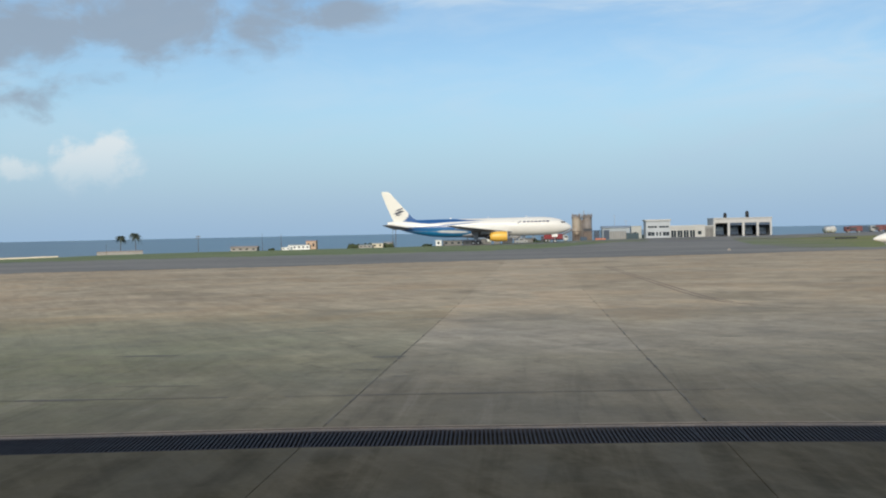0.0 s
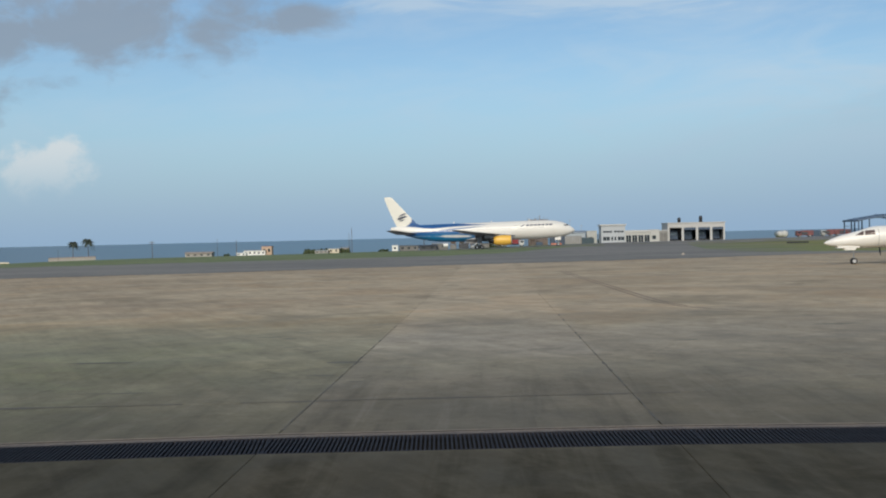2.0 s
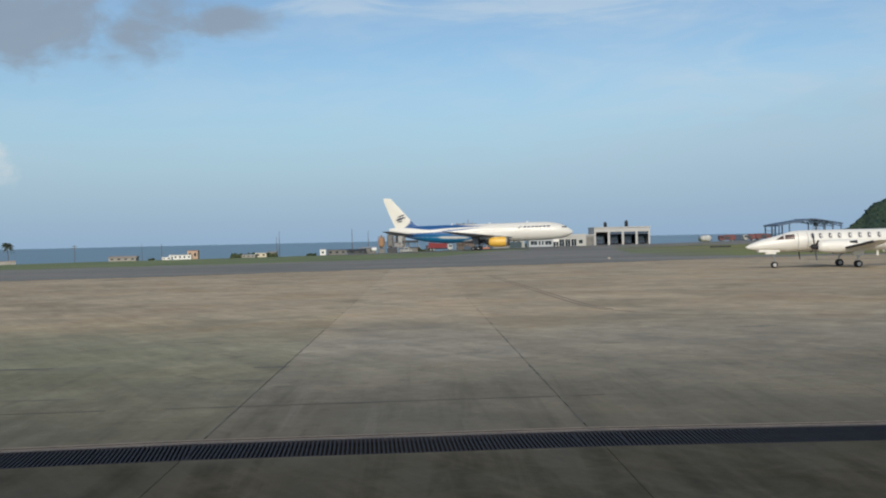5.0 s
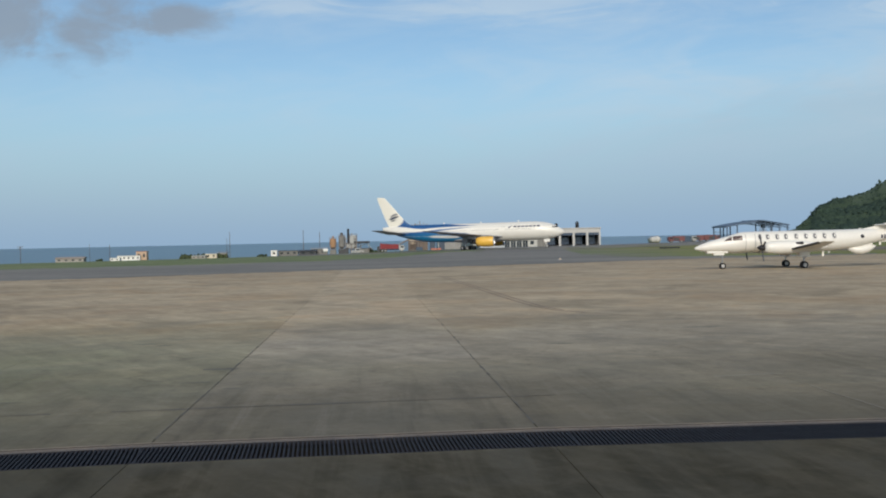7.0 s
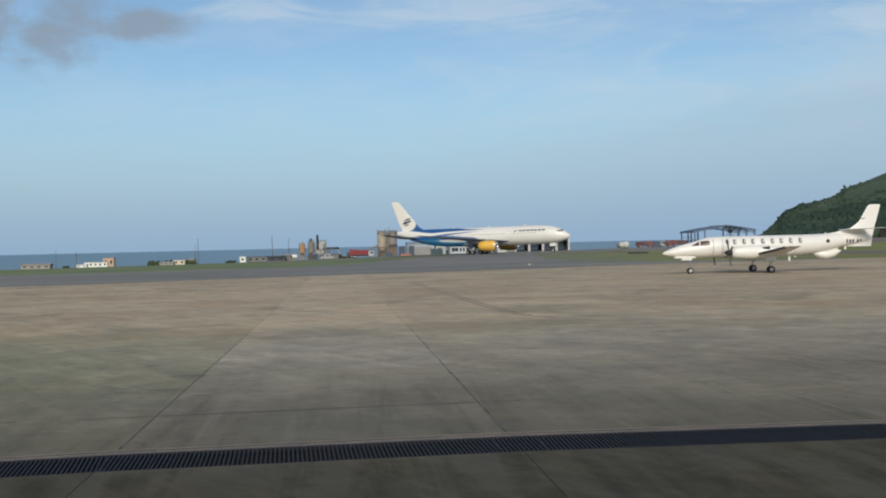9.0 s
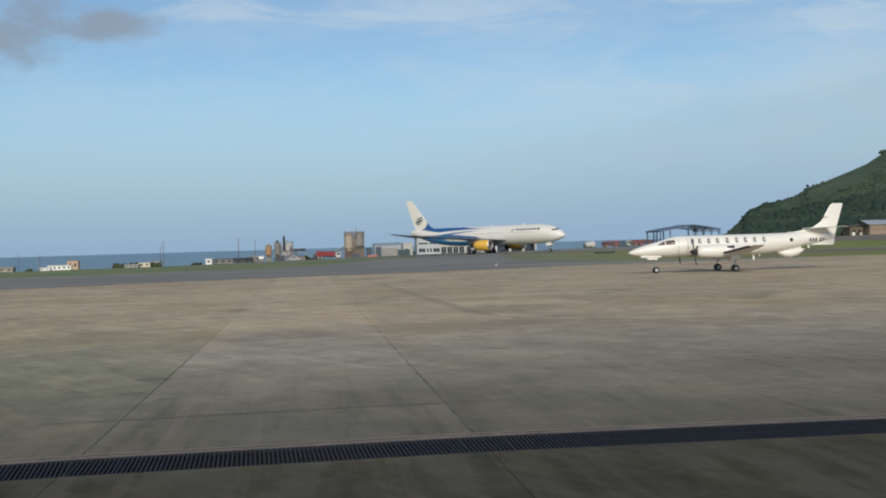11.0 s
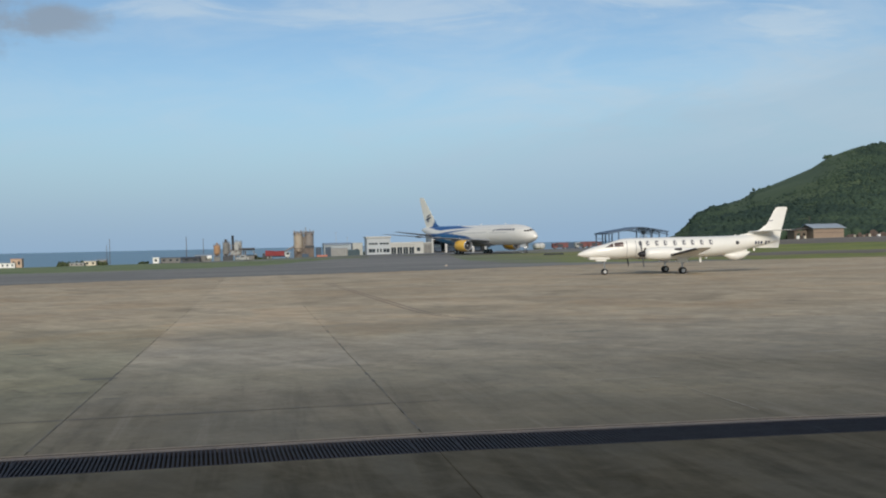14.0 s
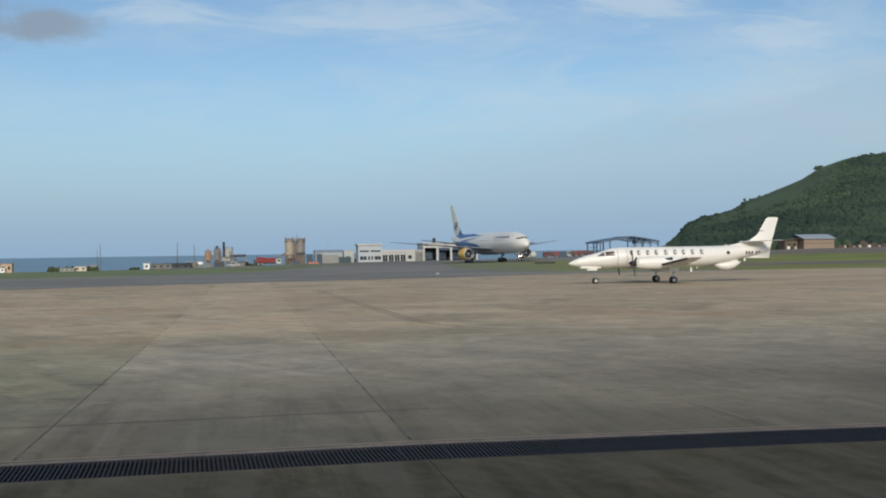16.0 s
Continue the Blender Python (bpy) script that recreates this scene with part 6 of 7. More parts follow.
def build_canopy():
    """A steel vehicle shelter with a low double-pitched blue canopy."""
    y0, y1 = 178.0, 185.5
    u0, um, u1 = 0.3080, 0.3450, 0.3795
    x0, xm, x1 = u0 * y1, um * (y0 + y1) / 2, u1 * y0
    z = land(xm, y0)
    shelter = thing("vehicle_shelter", Matrix.Identity(4), "open steel shelter with a low blue canopy roof", "shelter")

    def roof_z(x):
        return EYE + y0 * (0.0046 + (0.0095 - 0.0046) * (1 - abs(x - xm) / (xm - x0 if x < xm else x1 - xm)) ** 0.85)

    n = 12
    xs = [x0 + (x1 - x0) * k / n for k in range(n + 1)]
    bm = bmesh.new()
    rows = []
    for x in xs[:7]:
        zz = roof_z(x)
        rows.append([(x, y0, zz), (x, y1, zz), (x, y1, zz - 0.24), (x, y0, zz - 0.24)])
    loft(bm, rows)
    part("roof", bm, CANOPY, shelter, "blue sheeted canopy")
    bm = bmesh.new()
    for yy in (y0, (y0 + y1) / 2, y1):
        for a, b in zip(xs[6:], xs[7:]):
            rod(bm, (a, yy, roof_z(a)), (b, yy, roof_z(b)), 0.09, n=6)
            rod(bm, (a, yy, roof_z(a) - 0.5), (b, yy, roof_z(b) - 0.45), 0.06, n=6)
            rod(bm, (a, yy, roof_z(a) - 0.5), (b, yy, roof_z(b)), 0.04, n=5)
    for x in xs[6:]:
        rod(bm, (x, y0, roof_z(x)), (x, y1, roof_z(x)), 0.06, n=5)
    part("open_truss", bm, CANOPY, shelter, "bare blue roof trusses")
    bm = bmesh.new()
    for x in xs[7:11]:
        box(bm, x, x + 0.75, y0 + 2, y1, roof_z(x) + 0.06, roof_z(x) + 0.10)
    part("torn_sheets", bm, DARK, shelter, "leftover roof sheets")
    for yy in (y0 + 0.2, (y0 + y1) / 2, y1 - 0.2):
        for x in (x0 + 0.25, x0 + 1.9, x1 - 3.0, x1 - 0.25):
            part("column", rod(bmesh.new(), (x, yy, land(x, yy) - 0.3), (x, yy, roof_z(x) - 0.2), 0.11, n=8), CANOPY, shelter)
    bm = bmesh.new()
    for k in range(4):
        box(bm, x0 + 0.3, x0 + 1.8, y1 - 0.3, y1 - 0.2, z + 0.5 + 0.8 * k, z + 0.58 + 0.8 * k)
    part("rails", bm, GREY, shelter)
    for x, h in ((x1 - 1.0, 0.9),):
        bm = bmesh.new()
        loft(bm, [[(rr * math.cos(2 * math.pi * i / 14), rr * math.sin(2 * math.pi * i / 14), zz) for i in range(14)] for zz, rr in ((0, 0.38), (h * 0.8, 0.38), (h, 0.15))])
        drum = tagged(part("water_tank", bm, TANK_BLACK, smooth=True), "black water tank on a stand beneath the shelter", "tank")
        drum.matrix_world = pose(x, y1 + 2, EYE + 0.5)
        stand = bmesh.new()
        zz = land(x, y1 + 2)
        for dx in (-0.4, 0.4):
            for dy in (-0.4, 0.4):
                rod(stand, (x + dx, y1 + 2 + dy, zz - 0.3), (x + dx, y1 + 2 + dy, EYE + 0.5), 0.05, n=5)
        tagged(part("tank_stand", stand, GREY), "grey steel tank stand", "stand")


def red_truck(u, y, long, cab, label):
    x, yy, z = base(u, y)
    truck = thing("fire_engine", pose(x, yy, z - 0.15), label, "truck", "fire engines on the asphalt")
    w = long / 2
    part("body", boxes((-w + (2.0 if cab < 0 else 0), w - (2.0 if cab > 0 else 0), -1.2, 1.2, 0.6, 2.5), bevel=0.08), DEEP_RED, truck)
    a, b = (w - 1.9, w) if cab > 0 else (-w, -w + 1.9)
    part("cab", boxes((a, b, -1.2, 1.2, 0.5, 2.3), bevel=0.15), DEEP_RED if long > 6 else GREY, truck)
    part("side_window", boxes((a + 0.4, b - 0.4, -1.24, -1.19, 1.4, 2.0)), GLASS, truck)
    part("locker", boxes((-w * 0.4, w * 0.3, -1.25, -1.19, 0.9, 1.9)), DARK, truck)
    for dx in (-w * 0.6, w * 0.6):
        for dy in (-1.0, 1.0):
            wheel(truck, dx, dy, 0.45, 0.45, 0.3)


def build_right_side():
    y = 430.0
    for u, r in ((0.2585, 1.25), (0.2545, 1.1)):
        x, yy, z = base(u, y)
        tank = thing("storage_tank", pose(x, yy, z), "white horizontal storage tank on saddles", "tank", "white tanks")
        bm = bmesh.new()
        n = 20
        loft(bm, [[(rr * math.cos(2 * math.pi * i / n), d, 1.35 + rr * math.sin(2 * math.pi * i / n)) for i in range(n)] for d, rr in ((-0.4, r * 0.3), (-0.2, r * 0.75), (0.1, r), (5.0, r), (5.4, r * 0.4))])
        part("shell", bm, TANK_WHITE, tank, smooth=True)
        for d in (1.0, 4.0):
            part("saddle", boxes((-0.8, 0.8, d - 0.2, d + 0.2, -0.4, 0.6)), GREY, tank)
    red_truck(0.2750, 425.0, 6.2, -1, "dark red fire engine parked on asphalt")
    red_truck(0.2945, 428.0, 4.6, -1, "red tender with a white cab parked on asphalt")
    red_truck(0.3075, 432.0, 6.4, 1, "red fire engine parked on asphalt")
    x, yy, z = base(0.2860, 440.0)
    tagged(part("container", boxes((x - 1.6, x + 1.6, yy, yy + 2.4, z - 0.2, z + 2.3), bevel=0.05), NAVY), "dark blue steel container", "container")
    # black kerb bar on the grass, and a taxiway marker
    x, yy, z = base(0.2693, 204.8)
    bar = thing("edge_beam", pose(x, yy, z), "long black rubber edge beam lying on grass", "beam")
    for k in range(5):
        part("block", boxes((-1.9 + 0.76 * k, -1.18 + 0.76 * k, -0.2, 0.2, -0.2, 0.26), bevel=0.03), TANK_BLACK, bar)
    x, yy, z = base(0.1696, 147.0)
    marker = thing("taxiway_marker", pose(x, yy, z), "small pale yellow taxiway edge marker", "marker")
    bm = bmesh.new()
    loft(bm, [[(-0.2, -0.15, 0), (0.2, -0.15, 0), (0.2, 0.15, 0), (-0.2, 0.15, 0)], [(-0.12, -0.07, 0.18), (0.12, -0.07, 0.18), (0.12, 0.07, 0.18), (-0.12, 0.07, 0.18)]])
    part("block", bm, TAN, marker)
    part("base_plate", boxes((-0.3, 0.3, -0.2, 0.2, -0.05, 0.015)), BLOCKWORK, marker)


build_station()
build_batching_silos()
build_grey_shed()
build_plant()
build_shore_side()
build_canopy()
build_right_side()


# ---------------------------------------------------------------- the wooded hill and what stands below it
RIDGE = [(0.3800, -0.0021), (0.3870, 0.0015), (0.3950, 0.0083), (0.4035, 0.0158), (0.4085, 0.0200), (0.4215, 0.0256), (0.4325, 0.0282), (0.4536, 0.0342), (0.4639, 0.041),
         (0.4793, 0.0457), (0.4995, 0.053), (0.5226, 0.062), (0.5402, 0.0722), (0.5665, 0.0812), (0.5931, 0.0848), (0.6097, 0.0862), (0.66, 0.088), (0.8, 0.085), (1.1, 0.06), (1.4, 0.02)]
HILL_NEAR, HILL_FAR = 445.0, 745.0


def hill_z(u, s):
    """Height on the hill: s is 0 at its foot and 1 on the ridge."""
    foot, top = curve_at(CREST, u), curve_at(RIDGE, u)
    y = HILL_NEAR + (HILL_FAR - HILL_NEAR) * s
    e = foot + (top - foot) * (0.25 * s + 0.75 * smooth_step(s))
    x = u * y
    bumps = 2.4 * noise.noise(Vector((x * 0.022 + y * 0.012, y * 0.012, 1.0))) + 2.2 * (0.35 - abs(noise.noise(Vector((x * 0.03 + y * 0.02, y * 0.008, 6.0))))) + 0.9 * noise.noise(Vector((x * 0.06, y * 0.06, 4.0)))
    return x, y, EYE + e * y + bumps * s * (1 - s) * 3.0 + bumps * 0.25 * smooth_step(s * 3)


def foliage_material(name, dark, mid, light):
    """Leaves and brush: tones by clump and by place."""
    m = bpy.data.materials.new(name)
    m.use_nodes = True
    g = Graph(m.node_tree)
    shader = m.node_tree.nodes["Principled BSDF"]
    geo = g.node("ShaderNodeNewGeometry")
    place = geo.outputs["Position"]
    col = g.mix(g.ramp(g.noise(place, 0.016, 5.0, 0.60, 1.2), 0.40, 0.60), dark, mid)
    col = g.mix(g.math("MULTIPLY", geo.outputs["Random Per Island"], 0.22), col, light)
    col = g.mix(1.0, col, g.mix(g.noise(place, 0.9, 4.0, 0.7), (0.82,) * 3, (1.18,) * 3), "MULTIPLY")
    g.put(shader.inputs["Base Color"], col)
    shader.inputs["Roughness"].default_value = 0.85
    shader.inputs["Specular IOR Level"].default_value = 0.15
    return m


WOODS = foliage_material("hill_foliage", (0.027, 0.047, 0.038), (0.050, 0.078, 0.050), (0.062, 0.090, 0.052))
SCRUB = foliage_material("scrub_foliage", (0.035, 0.05, 0.028), (0.055, 0.07, 0.035), (0.08, 0.09, 0.045))
SLOPE = ground_material("hill_grass", (0.070, 0.100, 0.055), (0.092, 0.124, 0.066), (0.046, 0.070, 0.045), 0.8)
SCRAP = material("rusty_scrap", (0.09, 0.066, 0.052), 0.9, 0, 0.35, 1.2, second=(0.12, 0.08, 0.06), amount=0.6)


def clumps(name, spots, mat, label, category, seed, kind="stuff"):
    """Many ragged leaf clumps in one mesh: spots of (x, y, z, radius, height)."""
    rnd = np.random.RandomState(seed)
    bm = bmesh.new()
    bmesh.ops.create_icosphere(bm, subdivisions=1, radius=1.0)
    base_v = np.array([v.co[:] for v in bm.verts])
    base_f = np.array([[v.index for v in f.verts] for f in bm.faces])
    bm.free()
    verts, faces = [], []
    for k, (x, y, z, r, h) in enumerate(spots):
        rough = rnd.uniform(0.62, 1.25, len(base_v))[:, None]
        turn = rnd.uniform(0, 6.28)
        c, s = math.cos(turn), math.sin(turn)
        v = base_v * rough
        v = np.stack([v[:, 0] * c - v[:, 1] * s, v[:, 0] * s + v[:, 1] * c, v[:, 2]], 1)
        verts.append(v * np.array([r, r, h]) + np.array([x, y, z + h * 0.45]))
        faces.append(base_f + k * len(base_v))
    mesh = bpy.data.meshes.new(name)
    mesh.from_pydata(np.concatenate(verts).tolist(), [], np.concatenate(faces).tolist())
    mesh.materials.append(mat)
    mesh.polygons.foreach_set("use_smooth", [True] * len(mesh.polygons))
    return tagged(new(name, mesh), label, category, kind=kind)


def build_hill():
    us = [0.378 + 0.9 * (i / 150) for i in range(151)]
    bm = bmesh.new()
    steps = 36
    rows = []
    for u in us:
        row = []
        for k in range(steps + 1):
            row.append(bm.verts.new(hill_z(u, k / steps)))
        x, y, z = hill_z(u, 1.0)
        row.append(bm.verts.new((u * 900, 900, z - 40)))
        row.append(bm.verts.new((u * 1000, 1000, SEA_Z - 5)))
        rows.append(row)
    for a, b in zip(rows, rows[1:]):
        for i in range(steps + 2):
            bm.faces.new((a[i], b[i], b[i + 1], a[i + 1]))
    tagged(part("hillside", bm, SLOPE, smooth=True), "steep green headland with grassy upper slope", "hill", kind="structure")
    rnd = random.Random(5)
    spots = []
    for _ in range(60000):
        u, s = rnd.uniform(0.386, 0.68), rnd.uniform(0.0, 1.0) ** 0.85
        x, y, z = hill_z(u, s)
        open_slope = smooth_step((s - 0.50 - 0.30 * noise.noise(Vector((x * 0.011, y * 0.011, 2.0)))) / 0.3) * smooth_step((u - 0.412) / 0.03) * smooth_step((0.60 - u) / 0.05)
        patchy = noise.noise(Vector((x * 0.013, y * 0.013, 9.0)))
        keep = 1.0 - 0.82 * open_slope - (0.35 if patchy > 0.2 else 0)
        if u < 0.412:
            keep = 1.0
        if rnd.random() > keep or len(spots) > 20000:
            continue
        r = rnd.uniform(0.6, 1.7) * (1.0 - 0.45 * open_slope) * (1.7 if rnd.random() < 0.10 else 1.0) * (0.45 if u < 0.402 else 1.0)
        h = r * rnd.uniform(0.6, 1.0)
        spots.append((x, y, z - h * 0.5, r, h))
    # single trees that stand out on the skyline
    for u, r, h in ((0.5385, 2.6, 2.6), (0.5410, 2.2, 1.8), (0.4645, 1.7, 1.6), (0.4220, 1.8, 1.2), (0.5860, 2.2, 1.4), (0.5950, 2.0, 1.4), (0.435, 1.6, 1.0), (0.608, 2.0, 1.2)):
        x, y, z = hill_z(u, 0.985)
        for k in range(4):
            spots.append((x + rnd.uniform(-r, r) * 0.6, y, z + rnd.uniform(0, h * 0.6), r * rnd.uniform(0.5, 0.8), h * rnd.uniform(0.4, 0.7)))
    clumps("woodland", spots, WOODS, "dense dark green trees and brush covering a hill", "woods", 3)


def build_scrub():
    rnd = random.Random(8)
    groups = [(-0.165, -0.125, 575, 1.3, 2.0, 60), (-0.098, -0.09, 480, 0.8, 0.9, 10), (-0.062, -0.042, 480, 1.0, 1.5, 24), (-0.24, -0.232, 585, 0.8, 1.1, 8),
              (0.0, 0.012, 440, 0.8, 1.2, 10), (0.084, 0.1, 416, 0.9, 1.6, 10)]
    spots = []
    for u0, u1, y, r, h, n in groups:
        for _ in range(n):
            x, yy, z = base(rnd.uniform(u0, u1), y + rnd.uniform(-8, 8))
            k = rnd.uniform(0.6, 1.2)
            spots.append((x, yy, z, r * k, h * k * 0.8))
    clumps("scrub", spots, SCRUB, "low dark coastal scrub along the brow", "bushes", 4)
    spots = []
    for _ in range(420):
        u = rnd.uniform(0.396, 0.68)
        x, yy, z = base(u, rnd.uniform(432, 462))
        k = rnd.uniform(0.7, 1.5)
        spots.append((x, yy, z, 2.0 * k, 2.2 * k))
    clumps("hedgerow", spots, WOODS, "tall dark green trees at the foot of a hill", "woods", 6)


def build_yard():
    """A tan plank shed with a pale sheet roof, a dark lean-to, scrap heaps and small clutter below the hill."""
    y = 410.0
    x0, x1 = 0.5235 * y, 0.5545 * y
    xm, w = (x0 + x1) / 2, (x1 - x0) / 2
    z = land(xm, y)
    shed = thing("plank_shed", pose(xm, y, z), "tan plank shed with a pale metal roof below a hill", "shed")
    n = 11
    for k in range(n):
        a, b = -w + 2 * w * k / n, -w + 2 * w * (k + 1) / n
        part("plank", boxes((a, b - 0.03, 0.0, 0.12, -0.6, 3.9)), PLANKS, shed)
    part("wall", boxes((-w, -w + 0.2, 0.12, 9, -0.6, 3.9)), PLANKS, shed)
    part("wall", boxes((w - 0.2, w, 0.12, 9, -0.6, 3.9)), PLANKS, shed)
    part("wall", boxes((-w + 0.2, w - 0.2, 8.8, 9, -0.6, 3.9)), PLANKS, shed)
    part("beam", boxes((-w, w, -0.1, 0.0, 2.0, 2.15)), TIMBER, shed)
    bm = bmesh.new()
    loft(bm, [[(xx, -0.7, 3.75), (xx - 0.8, 4.5, 5.4), (xx, 9.7, 3.75), (xx, 9.7, 3.9), (xx - 0.8, 4.5, 5.55), (xx, -0.7, 3.9)] for xx in (-w - 0.6, w + 0.6)])
    part("roof", bm, ROOF_SHEET, shed, "pale metal roof")
    lean = thing("lean_to", pose(xm - w - 4.2, y + 2, z), "dark brown timber lean-to beside a shed", "shed")
    part("wall", hollow_box(bmesh.new(), -2.8, 2.4, 0, 6, -0.6, 3.0, [(-1.6, -0.4, 0.2, 2.0), (0.6, 1.7, 1.0, 2.0)], 0.2), TIMBER, lean)
    part("wall", boxes((-2.8, -2.6, 0.2, 6, -0.6, 3.0)), TIMBER, lean)
    bm = bmesh.new()
    loft(bm, [[(-3.2, yy, 2.9), (2.8, yy, 4.0), (2.8, yy, 4.15), (-3.2, yy, 3.05)] for yy in (-0.5, 6.5)])
    part("roof", bm, SCRAP, lean)
    pole(0.5195, 425.0, 0.0165, 0, r=0.09)
    x, yy, zz = base(0.5075, 405.0)
    tagged(part("fuel_drum", rod(bmesh.new(), (x, yy, zz), (x, yy, zz + 1.2), 0.6, n=14), WHITE), "white drum beside a lean-to", "drum")
    rnd = random.Random(12)
    for u, wide, high in ((0.5625, 3.5, 1.3), (0.5705, 3.0, 1.6), (0.5850, 4.6, 2.3), (0.5955, 4.2, 1.8), (0.6060, 4.0, 1.5), (0.5790, 3.4, 1.3), (0.512, 2.6, 1.2), (0.5590, 2.4, 1.0)):
        x, yy, zz = base(u, 400.0 + rnd.uniform(-4, 6))
        bm = bmesh.new()
        bmesh.ops.create_icosphere(bm, subdivisions=2, radius=1.0)
        for v in bm.verts:
            k = rnd.uniform(0.65, 1.2)
            v.co = Vector((v.co.x * wide / 2 * k, v.co.y * 1.4 * k, max(-0.3, v.co.z) * high * k))
        heap = tagged(part("scrap_heap", bm, SCRAP), "rusty brown heap of scrap and rubble on grass", "heap", "scrap heaps")
        heap.location = (x, yy, zz)
    for u, wide, high, mat in ((0.5655, 0.5, 0.9, CREAM), (0.5745, 0.9, 0.7, PLANKS), (0.5905, 1.1, 0.8, WHITE), (0.6010, 0.9, 0.8, PLANKS), (0.5145, 0.6, 1.0, CREAM), (0.5810, 0.6, 1.0, CREAM)):
        x, yy, zz = base(u, 396.0)
        bm = boxes((-wide / 2, wide / 2, -0.5, 0.5, -0.2, high), bevel=0.12)
        crate = tagged(part("crate", bm, mat), "pale battered crate lying in a yard", "crate", "yard crates")
        crate.location = (x, yy, zz)


def build_marks():
    """Tyre marks and dark repairs on the concrete."""
    line = [(5.43, 87.5), (5.47, 78.75), (5.67, 69.4), (5.89, 58.25), (6.05, 50.2), (6.14, 46.3), (6.30, 42.5), (6.70, 39.9), (7.36, 38.1), (8.43, 36.4), (10.6, 35.1), (14.0, 34.4), (20.0, 34.2), (28.0, 34.6)]

    def fine(points, shift):
        out = []
        for (ax, ay), (bx, by) in zip(points, points[1:]):
            for k in range(6):
                s = k / 6
                out.append((ax + (bx - ax) * s + shift(ay), ay + (by - ay) * s + (0.35 if shift(ay) == 0 else 0)))
        return out

    ribbon("tyre_mark", fine(line, lambda y: 0.0), 0.09, 0.004, TYRE, "brown tyre mark curving over the concrete", "tyre mark")
    ribbon("tyre_mark", fine(line[:8], lambda y: 0.33), 0.09, 0.004, TYRE, "brown tyre mark curving over the concrete", "tyre mark")
    # pale cement smeared along a joint and in short scrapes
    for points, wide in (([(7.22, 15.4), (7.24, 16.2), (7.21, 17.2), (7.23, 18.2)], 0.02), ([(6.1, 19.75), (6.5, 19.78), (6.9, 19.85), (7.4, 19.88)], 0.08), ([(12.1, 23.1), (12.5, 23.14), (13.0, 23.2)], 0.15), ([(4.0, 24.6), (4.6, 24.63), (5.1, 24.7)], 0.07)):
        ribbon("cement_smear", points, wide, 0.004, CEMENT, "pale streak of dried cement on the concrete", "smear")
    rnd = random.Random(33)
    bm = bmesh.new()
    last = None
    for k in range(205):
        x = -26 + k * 0.15
        w = 0.015 + 0.14 * max(0.0, noise.noise(Vector((x * 0.6, 0, 2)))) + 0.03 * rnd.random()
        y = 17.75 + SKEW * x + 0.03 * noise.noise(Vector((x * 0.8, 3, 0)))
        pair = [bm.verts.new((x, y + s * w, -FALL * (y + s * w) + 0.004)) for s in (-1, 1)]
        if last and noise.noise(Vector((x * 0.35, 7, 1))) > (-0.45 if x < -1 else -0.15 if x < 3 else 0.3):
            bm.faces.new((last[0], pair[0], pair[1], last[1]))
        last = pair
    bmesh.ops.delete(bm, geom=[v for v in bm.verts if not v.link_faces], context="VERTS")
    tagged(part("tar_seam", bm, TAR), "dark uneven tar seam across the concrete", "seam", kind="structure")
    # spalled lips of the long joints, filled with dirt
    for joint, seed in ((JOINT_X, 3.0), (JOINT_X - SLAB, 8.0)):
        bm = bmesh.new()
        last = None
        for k in range(420):
            y = 15.0 + k * 0.09
            w = 0.006 + 0.035 * max(0.0, noise.noise(Vector((y * 1.7, seed, 2)))) + 0.012 * rnd.random()
            x = joint + 0.02 * noise.noise(Vector((y * 1.1, seed, 5)))
            pair = [bm.verts.new((x + s * w, y + SKEW * x, -FALL * (y + SKEW * x) + 0.004)) for s in (-1, 1)]
            if last and noise.noise(Vector((y * 0.8, seed, 9))) > -0.1 + 0.012 * (y - 15):
                bm.faces.new((last[0], last[1], pair[1], pair[0]))
            last = pair
        bmesh.ops.delete(bm, geom=[v for v in bm.verts if not v.link_faces], context="VERTS")
        tagged(part("joint_spall", bm, TAR), "dark spalled lip of a concrete joint", "joint", kind="structure")
    rnd = random.Random(21)
    for x, y, w, l in ((-5.85, 30.0, 0.25, 0.9), (-5.35, 29.4, 0.2, 0.6), (-3.2, 21.0, 0.18, 0.7), (-3.0, 23.3, 0.4, 0.9), (-2.4, 20.0, 0.16, 0.5), (-8.5, 24.0, 0.35, 1.6), (-6.4, 18.9, 0.12, 2.4), (4.6, 27.0, 0.2, 0.9), (9.3, 31.0, 0.25, 1.4)):
        bm = bmesh.new()
        n = 12
        pts = [(x + l / 2 * math.cos(2 * math.pi * i / n) * rnd.uniform(0.6, 1.1), y + w / 2 * math.sin(2 * math.pi * i / n) * rnd.uniform(0.5, 1.2)) for i in range(n)]
        bm.faces.new([bm.verts.new((px, py, -FALL * py + 0.004)) for px, py in pts])
        tagged(part("oil_stain", bm, OILY), "small dark oil stain on the concrete", "stain", "oil stains")


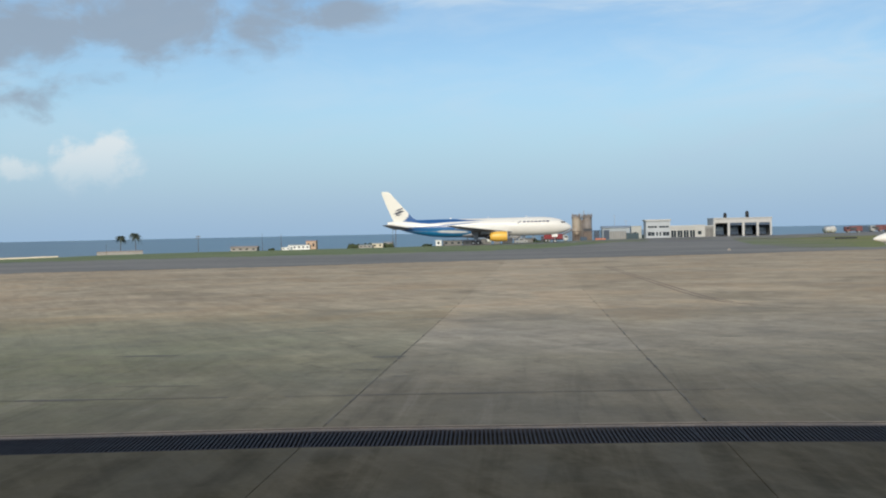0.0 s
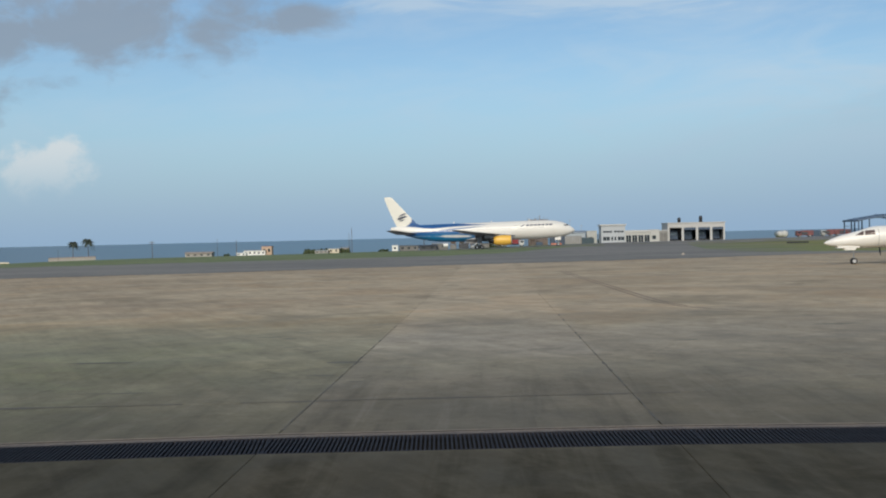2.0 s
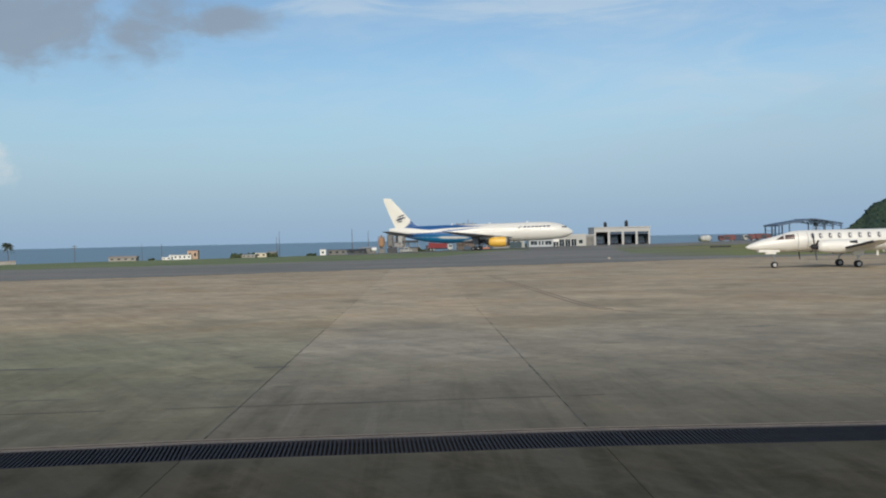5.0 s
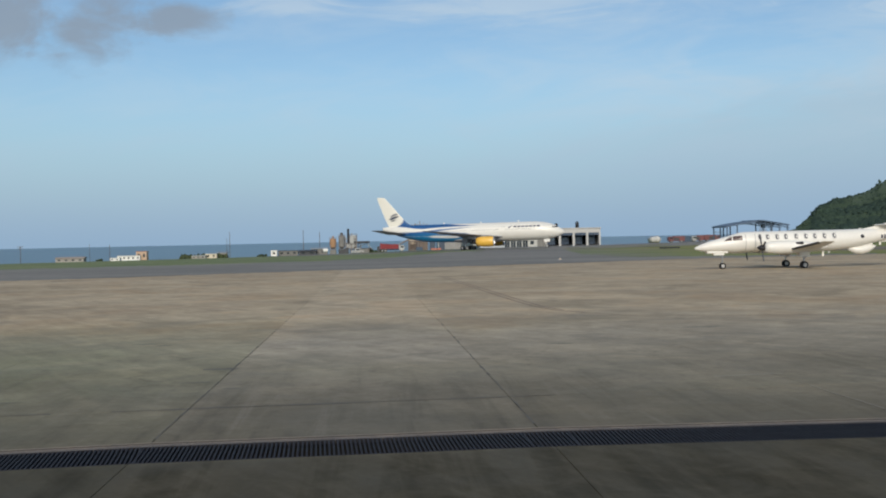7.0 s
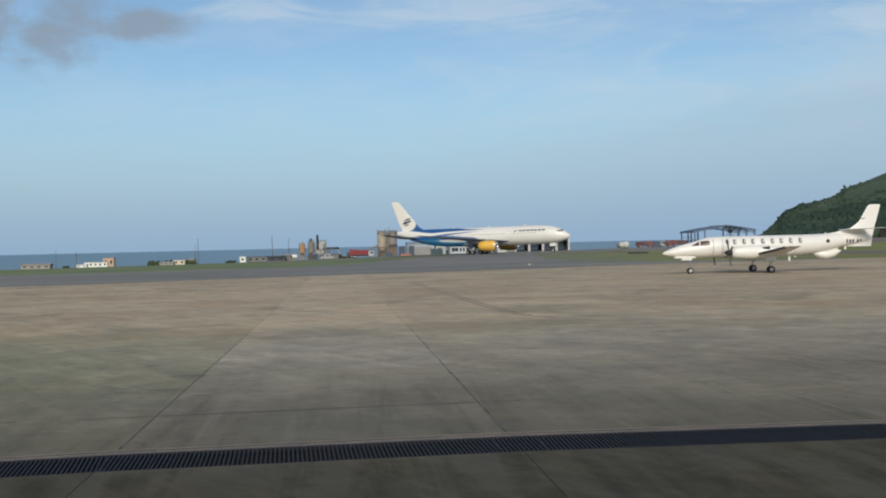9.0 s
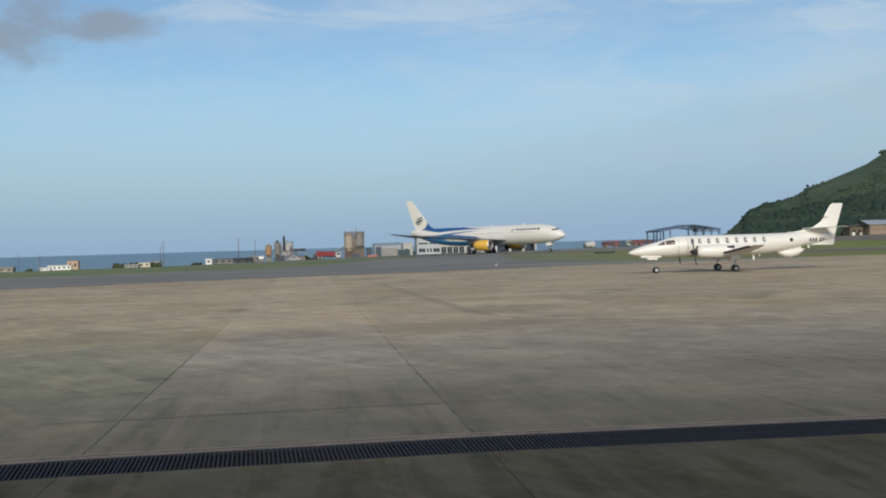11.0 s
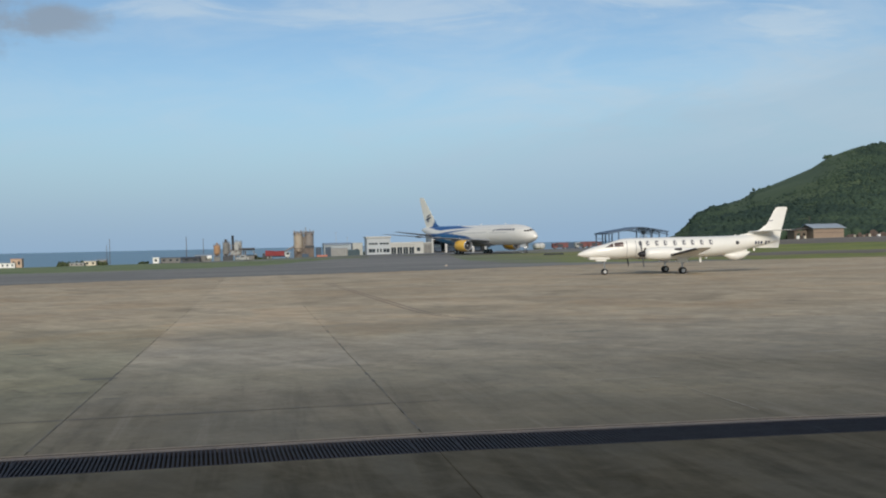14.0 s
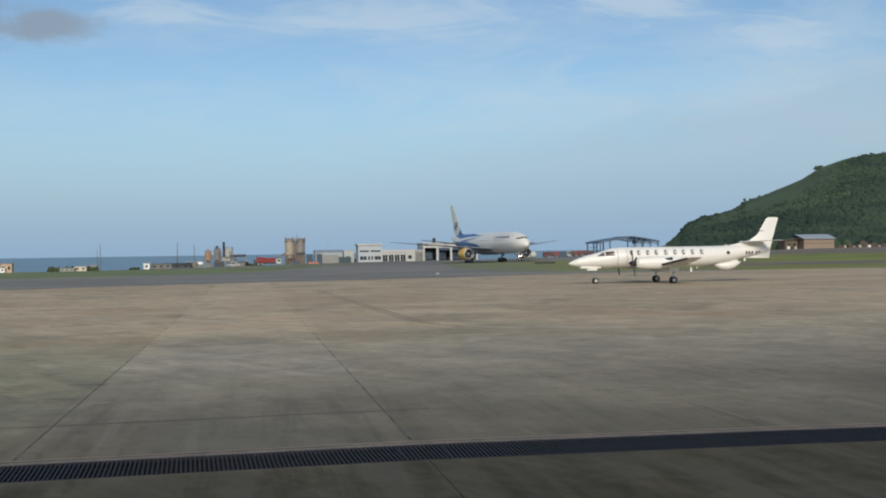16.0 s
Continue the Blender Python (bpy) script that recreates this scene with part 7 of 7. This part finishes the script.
CEMENT = material("dried_cement", (0.265, 0.245, 0.195), 0.9, 0, 0.3, 2.0)
OILY = material("oily_concrete", (0.135, 0.128, 0.095), 0.85, 0, 0.25, 2.0)
TYRE = material("tyre_rubber_mark", (0.17, 0.125, 0.09), 0.85, 0, 0.25, 1.5)
TAR = material("old_tar", (0.105, 0.097, 0.078), 0.85, 0, 0.25, 2.0)
build_hill()
build_scrub()
build_yard()
build_marks()


# ---------------------------------------------------------------- what moves
JET_ROWS = [
    (0, -16.69, 329.11, 3.2), (0.5, -13.44, 329.32, 3), (1, -10.06, 329.52, 2.7), (1.5, -6.57, 329.69, 2.3), (2, -2.97, 329.85, 1.7),
    (2.5, 0.66, 329.95, 0.9), (3, 4.19, 329.99, -0.2), (3.5, 7.62, 329.96, -1.5), (4, 10.95, 329.86, -3.1), (4.5, 14.17, 329.67, -5),
    (5, 17.29, 329.36, -7.1), (5.5, 20.30, 328.94, -9.3), (6, 23.21, 328.42, -11.6), (6.5, 26.00, 327.80, -14.1), (7, 28.73, 327.05, -16.8),
    (7.5, 31.48, 326.15, -19.8), (8, 34.23, 325.08, -23), (8.5, 36.96, 323.82, -26.4), (9, 39.68, 322.37, -29.94), (9.5, 42.35, 320.72, -33.71),
    (10, 44.89, 318.89, -37.8), (10.5, 47.16, 316.97, -41.9), (11, 49.19, 314.99, -45.6), (11.5, 51.06, 312.92, -48.8), (12, 52.81, 310.73, -51.8),
    (12.5, 54.48, 308.40, -55), (13, 56.01, 305.95, -58.7), (13.5, 57.39, 303.37, -62.5), (14, 58.57, 300.65, -66.4), (14.5, 59.60, 297.79, -70.2),
    (15, 60.56, 294.85, -74), (15.5, 61.29, 291.97, -77.7), (16, 61.81, 289.18, -81),
]


def motions():
    """The airliner taxies along and turns towards the apron."""
    rows = []
    for t, x, y, turn in JET_ROWS:
        ahead = 11.5
        nx, ny = x + 2 * ahead * math.cos(radians(turn)), y + 2 * ahead * math.sin(radians(turn))
        z0, z1 = land(x, y) + 0.012, land(nx, ny) + 0.012
        rows.append((t, Matrix.Translation((x, y, z0)) @ Euler((0, -math.atan((z1 - z0) / (2 * ahead)), radians(turn))).to_matrix().to_4x4()))
    walk(airliner, rows)


motions()
